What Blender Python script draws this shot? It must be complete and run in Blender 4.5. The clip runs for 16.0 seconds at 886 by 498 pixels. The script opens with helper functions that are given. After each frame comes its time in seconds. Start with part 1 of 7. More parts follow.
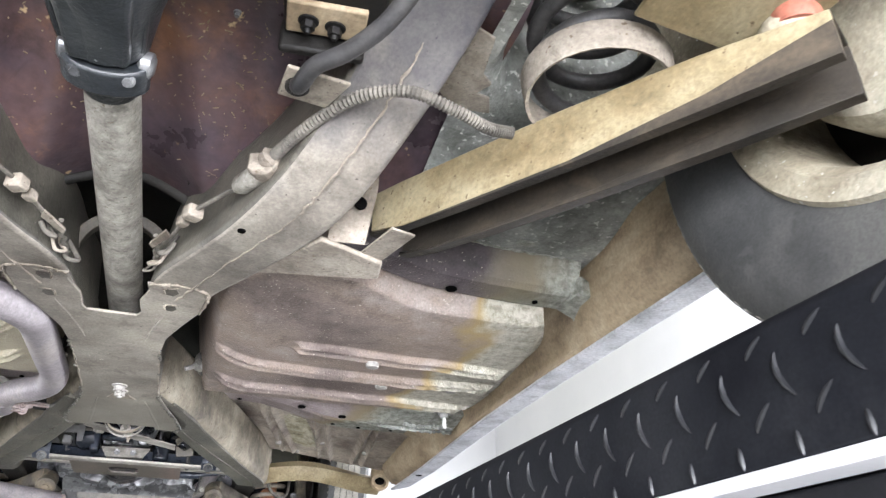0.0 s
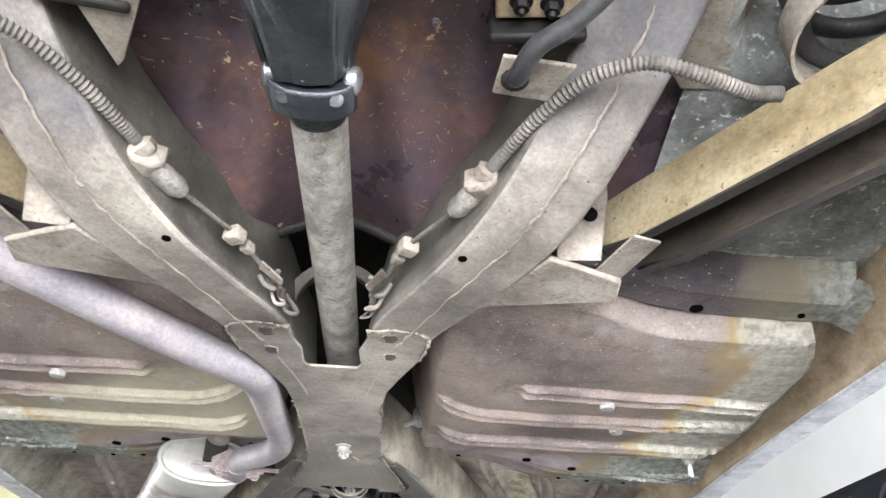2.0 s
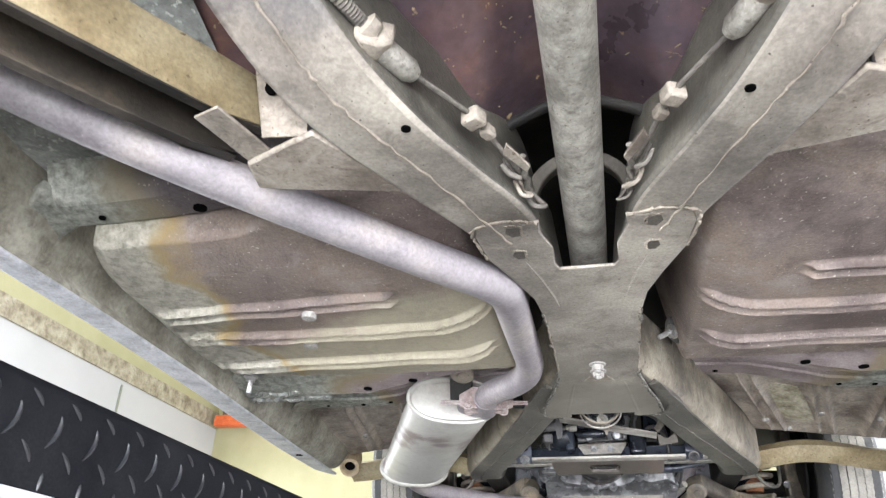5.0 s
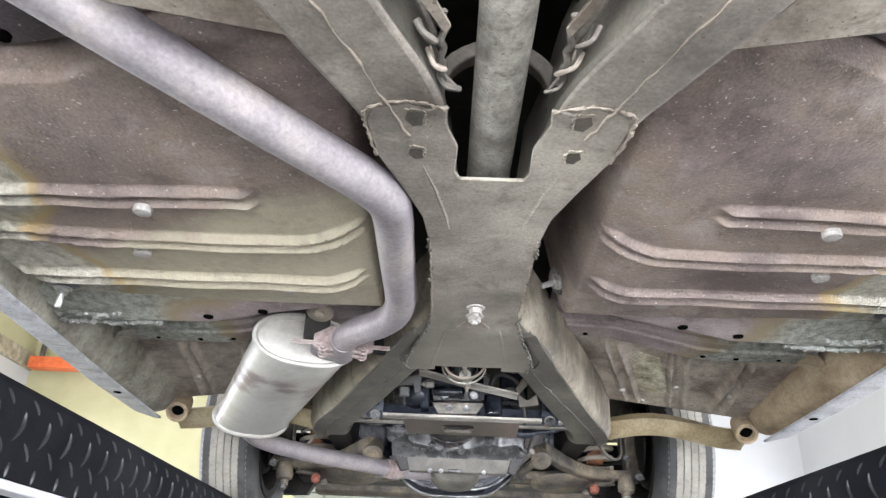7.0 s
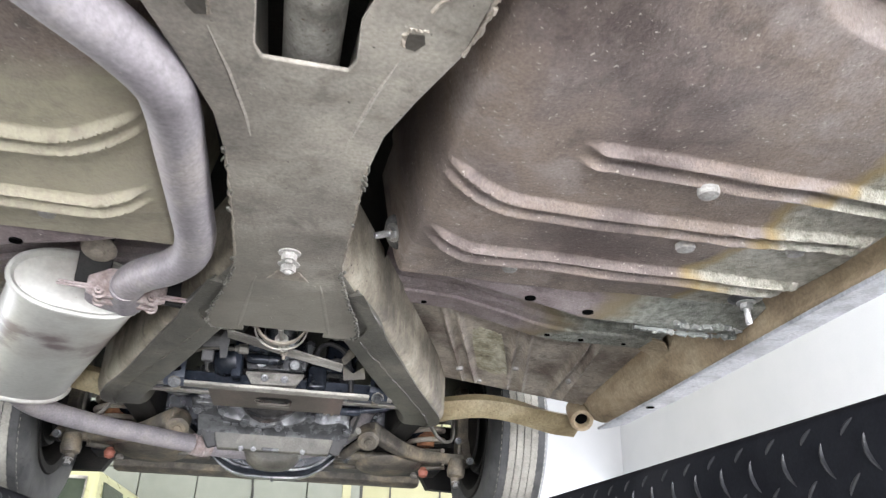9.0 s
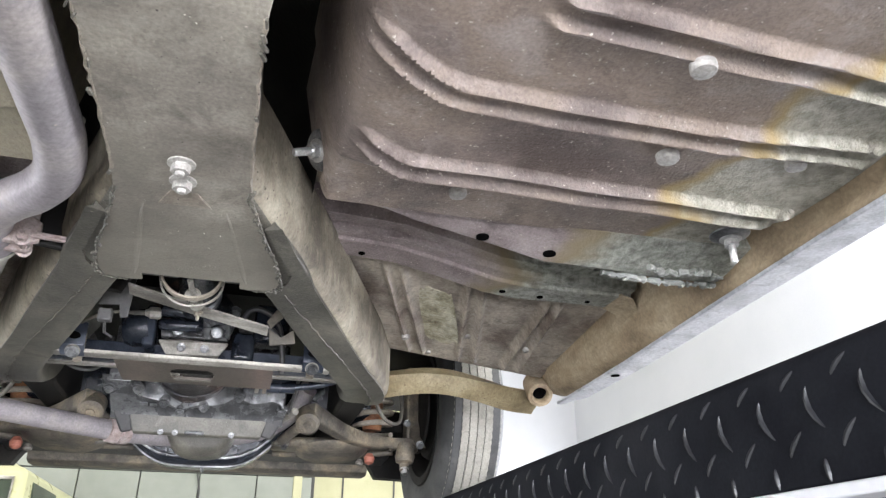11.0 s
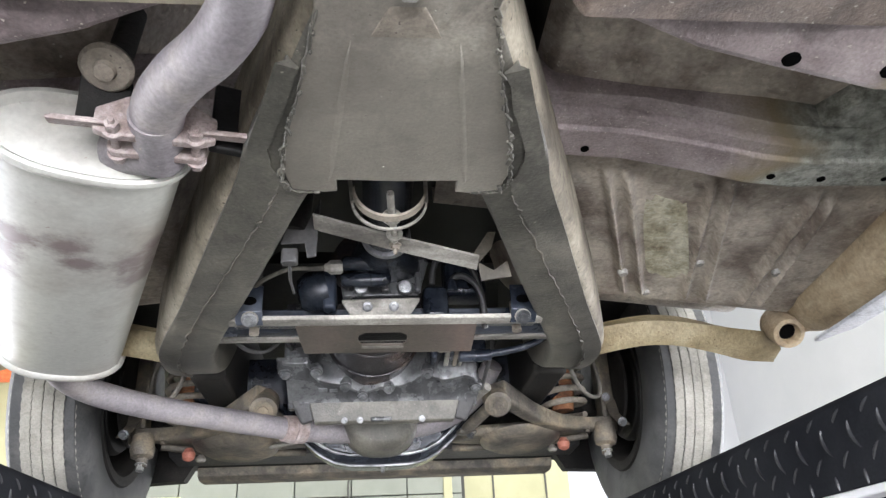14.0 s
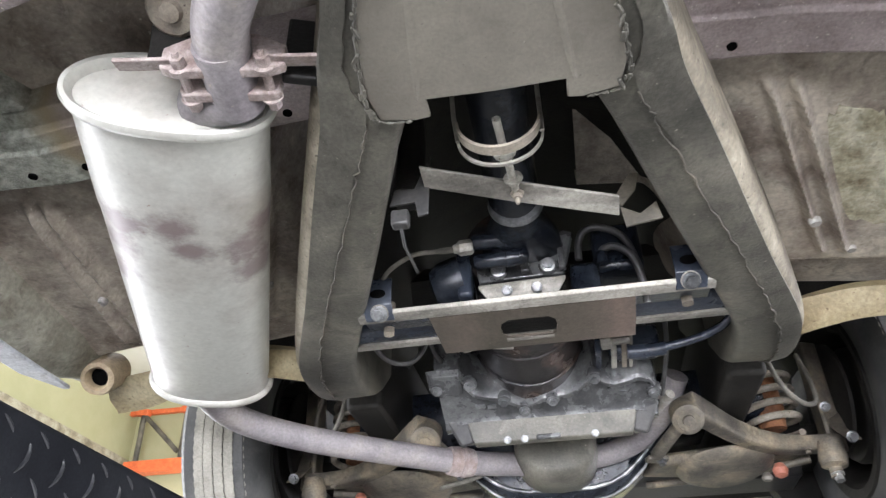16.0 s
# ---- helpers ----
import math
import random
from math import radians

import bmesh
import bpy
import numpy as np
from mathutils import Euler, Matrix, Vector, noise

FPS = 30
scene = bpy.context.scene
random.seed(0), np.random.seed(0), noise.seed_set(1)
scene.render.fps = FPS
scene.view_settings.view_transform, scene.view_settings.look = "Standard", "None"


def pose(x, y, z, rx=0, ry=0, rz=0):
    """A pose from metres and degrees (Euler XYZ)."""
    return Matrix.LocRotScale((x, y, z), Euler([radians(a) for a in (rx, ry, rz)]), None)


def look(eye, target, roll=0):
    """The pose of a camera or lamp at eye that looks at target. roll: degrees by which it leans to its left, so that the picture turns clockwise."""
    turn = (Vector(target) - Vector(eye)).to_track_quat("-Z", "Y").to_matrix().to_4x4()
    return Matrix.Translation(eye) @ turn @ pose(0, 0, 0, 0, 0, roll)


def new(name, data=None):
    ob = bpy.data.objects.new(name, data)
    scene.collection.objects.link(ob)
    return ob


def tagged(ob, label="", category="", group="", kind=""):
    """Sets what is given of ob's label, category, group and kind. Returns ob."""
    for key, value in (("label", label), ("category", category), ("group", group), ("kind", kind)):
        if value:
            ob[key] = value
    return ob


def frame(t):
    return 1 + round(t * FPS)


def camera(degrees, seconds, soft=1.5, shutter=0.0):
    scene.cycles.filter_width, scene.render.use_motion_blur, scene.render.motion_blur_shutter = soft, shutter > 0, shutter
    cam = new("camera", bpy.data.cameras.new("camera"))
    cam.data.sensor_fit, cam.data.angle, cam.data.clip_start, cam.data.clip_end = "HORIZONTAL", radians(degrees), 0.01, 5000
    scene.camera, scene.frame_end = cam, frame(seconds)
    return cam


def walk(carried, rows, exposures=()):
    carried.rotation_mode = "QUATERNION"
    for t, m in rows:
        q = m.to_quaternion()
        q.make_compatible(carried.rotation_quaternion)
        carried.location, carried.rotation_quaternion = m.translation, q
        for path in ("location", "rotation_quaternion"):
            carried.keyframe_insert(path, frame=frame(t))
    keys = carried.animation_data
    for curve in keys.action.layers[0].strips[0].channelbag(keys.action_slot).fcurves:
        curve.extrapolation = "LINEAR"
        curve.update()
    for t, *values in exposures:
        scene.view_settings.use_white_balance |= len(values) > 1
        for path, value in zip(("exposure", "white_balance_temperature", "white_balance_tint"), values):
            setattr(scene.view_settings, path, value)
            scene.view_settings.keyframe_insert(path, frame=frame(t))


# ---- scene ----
cam = camera(62.4, 16.0, soft=1.3, shutter=0.3)
PATH = [
    (0, (0.136, -1.644, 1.299), (0.724, 0.021, 2.238), 0.6),
    (0.5, (0.128, -1.572, 1.305), (0.657, 0.097, 2.272), 1.8),
    (1, (0.107, -1.525, 1.312), (0.532, 0.152, 2.315), 2.4),
    (1.5, (0.1, -1.507, 1.319), (0.365, 0.183, 2.356), 2.7),
    (2, (0.104, -1.509, 1.322), (0.195, 0.188, 2.375), 2.4),
    (2.5, (0.115, -1.519, 1.325), (0.039, 0.18, 2.377), 1.8),
    (3, (0.118, -1.531, 1.318), (-0.107, 0.167, 2.35), 1.2),
    (3.5, (0.102, -1.514, 1.307), (-0.235, 0.18, 2.315), 0.7),
    (4, (0.074, -1.488, 1.301), (-0.347, 0.202, 2.285), 0.7),
    (4.2, (0.06, -1.469, 1.297), (-0.379, 0.222, 2.271), 0.9),
    (6.3, (-0.034, -1.239, 1.289), (-0.224, 0.535, 2.194), 3.0),
    (6.5, (-0.038, -1.224, 1.289), (-0.179, 0.557, 2.188), 2.9),
    (7, (-0.044, -1.191, 1.296), (-0.067, 0.604, 2.179), 2.4),
    (7.5, (-0.039, -1.155, 1.304), (0.051, 0.644, 2.173), 2.0),
    (8, (-0.028, -1.123, 1.316), (0.17, 0.672, 2.177), 1.7),
    (8.5, (-0.007, -1.063, 1.328), (0.293, 0.721, 2.18), 1.6),
    (9, (0.018, -0.978, 1.34), (0.389, 0.795, 2.188), 1.9),
    (9.2, (0.028, -0.951, 1.338), (0.424, 0.814, 2.191), 1.8),
    (11.3, (0.091, -0.762, 1.33), (0.582, 0.984, 2.173), 0.1),
    (11.5, (0.085, -0.748, 1.327), (0.563, 1.004, 2.164), -0.2),
    (12, (0.071, -0.669, 1.319), (0.504, 1.098, 2.15), -1.2),
    (12.5, (0.055, -0.576, 1.318), (0.436, 1.207, 2.14), -1.9),
    (13, (0.027, -0.51, 1.314), (0.356, 1.28, 2.142), -2.4),
    (13.5, (-0.006, -0.469, 1.309), (0.267, 1.321, 2.16), -2.8),
    (14, (-0.033, -0.438, 1.299), (0.169, 1.34, 2.19), -3.0),
    (14.5, (-0.026, -0.411, 1.272), (0.087, 1.349, 2.216), -3.0),
    (15, (0.004, -0.348, 1.248), (-0.011, 1.381, 2.254), -2.6),
    (15.5, (0.016, -0.291, 1.23), (-0.133, 1.4, 2.286), -2.2),
    (16, (0.032, -0.239, 1.225), (-0.248, 1.415, 2.314), -1.5),
]
walk(cam, [(t, look(eye, target, roll)) for t, eye, target, roll in PATH], [(0.0, 0.32), (2.0, 0.37), (4.2, 0.34), (6.5, 0.27), (8.5, 0.23), (11.5, 0.30), (12.5, 0.32), (14.5, 0.40), (16.0, 0.52)])

# ---- world and light ----
world = bpy.data.worlds.new("workshop_air")
scene.world = world
world.use_nodes = True
wbg = world.node_tree.nodes["Background"]
wbg.inputs["Color"].default_value = (0.75, 0.85, 1.0, 1)
wbg.inputs["Strength"].default_value = 0.3


def area_lamp(name, m, sx, sy, watts, colour=(1, 1, 1)):
    d = bpy.data.lights.new(name, "AREA")
    d.shape, d.size, d.size_y, d.energy, d.color = "RECTANGLE", sx, sy, watts, colour
    ob = new(name, d)
    ob.matrix_world = m
    return ob


RUN_X, RUN_TOP = 0.515, 1.505      # runway: inner edge and top

COOL = (0.93, 0.935, 1.0)
# daylight through the open rear doorway and through the windows low in both side walls
area_lamp("doorway_daylight", look((0.2, -4.3, 1.12), (0.2, 0, 1.30)), 5.2, 2.1, 960, COOL)
area_lamp("east_window_daylight", look((4.42, 2.45, 1.55), (0, 2.45, 1.5)), 11.4, 1.9, 520, COOL)
area_lamp("west_window_daylight", look((-5.52, 2.45, 1.55), (0, 2.45, 1.5)), 11.4, 1.9, 520, COOL)
# rows of ceiling tubes on both sides of the lift
for sx in (-1, 1):
    area_lamp("ceiling_light", look((sx * 2.9, 1.9, 5.0), (sx * 2.2, 1.9, 0)), 0.6, 6.5, 330, COOL)

# ---- materials ----


def mat(name, cols, scale=6.0, rough=0.7, metal=0.0, bump=0.25, fine=90.0, speck=None, speck_cut=0.66, spread=(0.35, 0.65), rough_var=0.15, stretch=(1, 1, 1), fine_mix=0.20, grime=0.5, spec=0.5):
    """Grimy painted or bare surface: two or three colours by patchy noise, finer grain over it, optional specks, fine relief."""
    m = bpy.data.materials.new(name)
    m.use_nodes = True
    nt = m.node_tree
    n, l = nt.nodes, nt.links
    p = n["Principled BSDF"]
    tc = n.new("ShaderNodeTexCoord")
    mp = n.new("ShaderNodeMapping")
    mp.inputs["Scale"].default_value = stretch
    l.new(tc.outputs["Object"], mp.inputs["Vector"])
    a = n.new("ShaderNodeTexNoise")
    a.inputs["Scale"].default_value, a.inputs["Detail"].default_value, a.inputs["Roughness"].default_value = scale, 6, 0.62
    l.new(mp.outputs["Vector"], a.inputs["Vector"])
    r = n.new("ShaderNodeValToRGB")
    els = r.color_ramp.elements
    for i, c in enumerate(cols):
        pos = spread[0] + (spread[1] - spread[0]) * i / max(1, len(cols) - 1)
        e = els[i] if i < 2 else els.new(pos)
        e.position, e.color = pos, (*c, 1)
    l.new(a.outputs["Fac"], r.inputs["Fac"])
    b = n.new("ShaderNodeTexNoise")
    b.inputs["Scale"].default_value, b.inputs["Detail"].default_value, b.inputs["Roughness"].default_value = fine * 2.0, 4, 0.6
    l.new(tc.outputs["Object"], b.inputs["Vector"])
    br = n.new("ShaderNodeMapRange")
    br.inputs["From Min"].default_value, br.inputs["From Max"].default_value = 0.3, 0.7
    br.inputs["To Min"].default_value, br.inputs["To Max"].default_value = 1 - fine_mix, 1 + fine_mix
    l.new(b.outputs["Fac"], br.inputs["Value"])
    mx = n.new("ShaderNodeMix")
    mx.data_type, mx.blend_type = "RGBA", "MULTIPLY"
    mx.inputs["Factor"].default_value = 1
    l.new(r.outputs["Color"], mx.inputs["A"])
    l.new(br.outputs["Result"], mx.inputs["B"])
    out = mx.outputs["Result"]
    if grime:
        g = n.new("ShaderNodeTexNoise")
        g.inputs["Scale"].default_value, g.inputs["Detail"].default_value, g.inputs["Roughness"].default_value, g.inputs["Distortion"].default_value = scale * 3.2, 9, 0.68, 0.6
        l.new(tc.outputs["Object"], g.inputs["Vector"])
        gr = n.new("ShaderNodeMapRange")
        gr.inputs["From Min"].default_value, gr.inputs["From Max"].default_value, gr.inputs["To Max"].default_value = 0.54, 0.66, grime
        l.new(g.outputs["Fac"], gr.inputs["Value"])
        m1 = n.new("ShaderNodeMix")
        m1.data_type = "RGBA"
        l.new(gr.outputs["Result"], m1.inputs["Factor"])
        l.new(out, m1.inputs["A"])
        m1.inputs["B"].default_value = (*[q * 0.55 for q in cols[0]], 1)
        gl = n.new("ShaderNodeMapRange")
        gl.inputs["From Min"].default_value, gl.inputs["From Max"].default_value, gl.inputs["To Min"].default_value, gl.inputs["To Max"].default_value = 0.30, 0.42, grime * 0.7, 0
        l.new(g.outputs["Fac"], gl.inputs["Value"])
        m3 = n.new("ShaderNodeMix")
        m3.data_type = "RGBA"
        l.new(gl.outputs["Result"], m3.inputs["Factor"])
        l.new(m1.outputs["Result"], m3.inputs["A"])
        m3.inputs["B"].default_value = (*[min(0.85, q * 1.35) for q in cols[-1]], 1)
        out = m3.outputs["Result"]
    if speck:
        v = n.new("ShaderNodeTexNoise")
        v.inputs["Scale"].default_value, v.inputs["Detail"].default_value = fine * 1.6, 3
        l.new(tc.outputs["Object"], v.inputs["Vector"])
        sr = n.new("ShaderNodeMapRange")
        sr.inputs["From Min"].default_value, sr.inputs["From Max"].default_value = speck_cut, speck_cut + 0.06
        l.new(v.outputs["Fac"], sr.inputs["Value"])
        m2 = n.new("ShaderNodeMix")
        m2.data_type = "RGBA"
        l.new(sr.outputs["Result"], m2.inputs["Factor"])
        l.new(out, m2.inputs["A"])
        m2.inputs["B"].default_value = (*speck, 1)
        out = m2.outputs["Result"]
    l.new(out, p.inputs["Base Color"])
    rr = n.new("ShaderNodeMapRange")
    rr.inputs["To Min"].default_value, rr.inputs["To Max"].default_value = max(0.05, rough - rough_var), min(1, rough + rough_var)
    l.new(a.outputs["Fac"], rr.inputs["Value"])
    l.new(rr.outputs["Result"], p.inputs["Roughness"])
    p.inputs["Metallic"].default_value = metal
    p.inputs["Specular IOR Level"].default_value = spec
    if bump:
        bp = n.new("ShaderNodeBump")
        bp.inputs["Strength"].default_value, bp.inputs["Distance"].default_value = bump, 0.004
        add = n.new("ShaderNodeMath")
        l.new(a.outputs["Fac"], add.inputs[0])
        l.new(b.outputs["Fac"], add.inputs[1])
        l.new(add.outputs["Value"], bp.inputs["Height"])
        l.new(bp.outputs["Normal"], p.inputs["Normal"])
    return m


FRAME = mat("dusty_frame_steel", [(0.115, 0.096, 0.074), (0.23, 0.20, 0.162), (0.35, 0.31, 0.25)], 5.5, 0.72, 0, 0.3, 110, speck=(0.05, 0.04, 0.035), speck_cut=0.67, grime=0.5)
FRAME_TAN = mat("tan_dust_on_steel", [(0.14, 0.117, 0.092), (0.265, 0.234, 0.192), (0.385, 0.345, 0.288)], 9, 0.8, 0, 0.35, 100, speck=(0.12, 0.09, 0.06), speck_cut=0.66)
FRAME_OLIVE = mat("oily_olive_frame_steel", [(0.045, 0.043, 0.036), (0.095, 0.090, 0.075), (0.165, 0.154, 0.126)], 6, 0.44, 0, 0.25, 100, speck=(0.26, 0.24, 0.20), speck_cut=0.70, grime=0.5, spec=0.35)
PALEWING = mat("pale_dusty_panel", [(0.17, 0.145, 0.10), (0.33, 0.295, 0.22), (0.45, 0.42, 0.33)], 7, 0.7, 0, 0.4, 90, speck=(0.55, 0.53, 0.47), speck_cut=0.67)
FRAME_DARK = mat("oily_dark_frame_steel", [(0.045, 0.041, 0.035), (0.090, 0.081, 0.066), (0.150, 0.132, 0.10)], 6, 0.5, 0, 0.2, 100, grime=0.4, spec=0.3)
WELD = mat("weld_bead", [(0.10, 0.088, 0.07), (0.23, 0.205, 0.165), (0.36, 0.32, 0.25)], 45, 0.8, 0, 0.5, 160)
FLOOR_BROWN = mat("brown_floor_paint", [(0.16, 0.126, 0.102), (0.35, 0.305, 0.256), (0.54, 0.49, 0.41)], 9, 0.42, 0, 0.35, 70, speck=(0.48, 0.46, 0.38), speck_cut=0.68)
OXIDE = mat("red_oxide_primer", [(0.036, 0.026, 0.032), (0.075, 0.054, 0.064), (0.105, 0.064, 0.062), (0.20, 0.10, 0.058)], 4.2, 0.30, 0, 0.2, 30, speck=(0.55, 0.42, 0.24), speck_cut=0.685, spread=(0.35, 0.68))
GREEN = mat("greenish_sealer", [(0.105, 0.108, 0.096), (0.225, 0.235, 0.215), (0.38, 0.39, 0.36)], 8, 0.42, 0, 0.8, 60, speck=(0.55, 0.55, 0.51), speck_cut=0.62)
SILL = mat("brown_sill_underseal", [(0.19, 0.14, 0.085), (0.34, 0.265, 0.17), (0.47, 0.39, 0.27)], 9, 0.65, 0, 0.35, 80, stretch=(1, 0.5, 1), grime=0.35)
SILL_GREY = mat("grey_green_sill_underseal", [(0.15, 0.138, 0.105), (0.29, 0.275, 0.22), (0.43, 0.415, 0.345)], 9, 0.7, 0, 0.8, 60, grime=0.5)
SILLPAINT = mat("pale_sill_paint", [(0.3, 0.31, 0.33), (0.5, 0.52, 0.55), (0.62, 0.63, 0.65)], 12, 0.45, 0, 0.2, 90)
SHAFT = mat("galvanised_shaft", [(0.19, 0.18, 0.155), (0.33, 0.315, 0.275), (0.46, 0.44, 0.39)], 22, 0.55, 0.3, 0.3, 120, speck=(0.16, 0.13, 0.09), speck_cut=0.65, grime=0.6)
BLACKIRON = mat("oily_black_iron", [(0.010, 0.013, 0.016), (0.022, 0.026, 0.030), (0.045, 0.050, 0.052)], 12, 0.32, 0.1, 0.3, 90, speck=(0.45, 0.46, 0.46), speck_cut=0.735)
GLOSSBLACK = mat("glossy_black_castings", [(0.007, 0.009, 0.014), (0.014, 0.018, 0.026), (0.034, 0.040, 0.050)], 16, 0.2, 0.15, 0.25, 110, grime=0.3)
STEEL = mat("bright_bolt_steel", [(0.45, 0.45, 0.44), (0.65, 0.65, 0.64)], 40, 0.35, 0.8, 0.1, 150)
RUSTBOLT = mat("rusty_flange", [(0.22, 0.165, 0.15), (0.34, 0.28, 0.265), (0.45, 0.39, 0.375)], 30, 0.75, 0.1, 0.3, 150)
PIPE = mat("aged_exhaust_pipe", [(0.185, 0.165, 0.178), (0.255, 0.235, 0.245), (0.33, 0.298, 0.285)], 9, 0.5, 0.1, 0.16, 90, speck=(0.5, 0.42, 0.33), speck_cut=0.73, grime=0.2)
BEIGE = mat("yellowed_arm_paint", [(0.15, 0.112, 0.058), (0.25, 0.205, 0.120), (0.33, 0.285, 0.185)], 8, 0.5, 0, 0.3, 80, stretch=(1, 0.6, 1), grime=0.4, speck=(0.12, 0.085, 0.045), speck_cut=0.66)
ARMBROWN = mat("dark_brown_channel", [(0.013, 0.012, 0.010), (0.038, 0.031, 0.023), (0.095, 0.075, 0.050)], 6, 0.6, 0, 0.3, 80, stretch=(1, 0.4, 1))
CABLE = mat("dusty_cable_sheath", [(0.065, 0.060, 0.052), (0.19, 0.175, 0.148)], 20, 0.75, 0.1, 0.2, 120)
RUBBER = mat("tyre_rubber", [(0.032, 0.034, 0.035), (0.062, 0.063, 0.062), (0.105, 0.105, 0.10)], 5, 0.62, 0, 0.15, 130)
TREAD = mat("worn_tread_rubber", [(0.19, 0.18, 0.155), (0.27, 0.26, 0.228), (0.34, 0.325, 0.285)], 8, 0.85, 0, 0.2, 120)
PLUG = mat("pale_plug", [(0.28, 0.27, 0.25), (0.42, 0.405, 0.375)], 30, 0.6, 0, 0.2, 120)
# dusty flank, paler because side light is put into the colour
FRAME_FLANK = mat("lit_dusty_arm_flank", [(0.085, 0.071, 0.050), (0.215, 0.188, 0.140), (0.35, 0.315, 0.245)], 7, 0.75, 0, 0.3, 100, speck=(0.06, 0.05, 0.035), speck_cut=0.66)
COIL = mat("dark_spring_steel", [(0.03, 0.03, 0.032), (0.07, 0.068, 0.065)], 15, 0.5, 0.2, 0.2, 100)
PLATE = mat("black_tread_plate", [(0.006, 0.0065, 0.009), (0.011, 0.012, 0.015), (0.018, 0.019, 0.022)], 6, 0.72, 0, 0.08, 140, grime=0.3, spec=0.08)
TREADBAR = mat("worn_tread_bar", [(0.009, 0.010, 0.012), (0.024, 0.026, 0.030)], 30, 0.42, 0.15, 0.05, 140)
CAST = mat("oily_satin_casting", [(0.045, 0.046, 0.048), (0.105, 0.107, 0.110), (0.20, 0.203, 0.203)], 16, 0.27, 0.5, 0.3, 90, spread=(0.32, 0.66), grime=0.5)
OILCASE = mat("oily_reddish_black_case", [(0.010, 0.010, 0.012), (0.026, 0.022, 0.022), (0.075, 0.050, 0.040)], 9, 0.24, 0.1, 0.3, 90, grime=0.3)
SKID = mat("red_brown_skid_paint", [(0.045, 0.040, 0.030), (0.085, 0.068, 0.055), (0.15, 0.108, 0.090)], 5, 0.36, 0, 0.12, 90, stretch=(1.0, 0.25, 1), grime=0.3, speck=(0.30, 0.28, 0.24), speck_cut=0.72)
BLUEBLACK = mat("blue_black_enamel", [(0.016, 0.020, 0.030), (0.032, 0.040, 0.058), (0.060, 0.070, 0.090)], 10, 0.28, 0.1, 0.2, 90, grime=0.3)
BAREPATCH = mat("rough_bare_sealer", [(0.16, 0.13, 0.075), (0.40, 0.37, 0.26), (0.60, 0.58, 0.46)], 26, 0.75, 0, 0.9, 70, spread=(0.30, 0.62), grime=0.4)
ALLOY = mat("oily_cast_alloy", [(0.06, 0.062, 0.066), (0.17, 0.175, 0.18), (0.36, 0.365, 0.37)], 14, 0.33, 0.65, 0.25, 110, spread=(0.34, 0.62))
ALLOY_PALE = mat("pale_scuffed_alloy", [(0.13, 0.12, 0.105), (0.27, 0.255, 0.225), (0.42, 0.40, 0.355)], 18, 0.5, 0.25, 0.25, 110, stretch=(0.3, 1, 1))
# soot, with the shade of deep recesses put into the colour
SOOT_SHADE = mat("soot_and_shade_black", [(0.006, 0.0057, 0.0055), (0.013, 0.0122, 0.011), (0.028, 0.026, 0.023)], 8, 0.6, 0, 0.3, 90, spec=0.25)
HOLE = mat("black_void", [(0.003, 0.003, 0.003), (0.005, 0.005, 0.005)], 10, 1.0, 0, 0, 60, grime=0, spec=0.0)
ARMDARK = mat("greasy_suspension_steel", [(0.055, 0.049, 0.042), (0.13, 0.115, 0.092), (0.27, 0.225, 0.16)], 11, 0.55, 0.1, 0.35, 110)
ORANGE = mat("orange_polymer", [(0.55, 0.10, 0.03), (0.7, 0.16, 0.05)], 20, 0.5, 0, 0.1, 90)
REDBOOT = mat("faded_red_rubber", [(0.26, 0.085, 0.055), (0.42, 0.16, 0.11)], 20, 0.6, 0, 0.1, 90)
RUST = mat("orange_rust", [(0.12, 0.05, 0.025), (0.26, 0.11, 0.05), (0.38, 0.18, 0.09)], 25, 0.8, 0, 0.3, 110)
WALLWHITE = mat("white_wall_paint", [(0.44, 0.45, 0.46), (0.48, 0.485, 0.495)], 1.5, 0.7, 0, 0.05, 40, fine_mix=0.03, grime=0)
WALLCREAM = mat("cream_wall_paint", [(0.36, 0.35, 0.20), (0.43, 0.415, 0.255)], 1.5, 0.7, 0, 0.05, 40, fine_mix=0.04, grime=0)
DOORPANEL = mat("off_white_door_panel", [(0.20, 0.215, 0.175), (0.25, 0.265, 0.22)], 2, 0.5, 0, 0.05, 50, fine_mix=0.04, grime=0)
CONCRETE = mat("sealed_concrete", [(0.10, 0.10, 0.097), (0.14, 0.14, 0.136), (0.18, 0.18, 0.172)], 1.2, 0.6, 0, 0.1, 30, fine_mix=0.1, grime=0)
CEILING = mat("ceiling_board", [(0.68, 0.67, 0.6), (0.76, 0.75, 0.7)], 2, 0.8, 0, 0.05, 60, fine_mix=0.05, grime=0)
JOINT = mat("dark_joint", [(0.05, 0.05, 0.045), (0.08, 0.08, 0.07)], 10, 0.8, 0, 0, 60, grime=0)
BLACKPAINT = mat("black_satin_paint", [(0.006, 0.0065, 0.008), (0.011, 0.0115, 0.014)], 6, 0.5, 0, 0.08, 100, grime=0, spec=0.2)
LEDWHITE = mat("white_light_bar_cover", [(0.58, 0.59, 0.61), (0.66, 0.66, 0.68)], 5, 0.4, 0, 0.05, 60, fine_mix=0.03, grime=0)


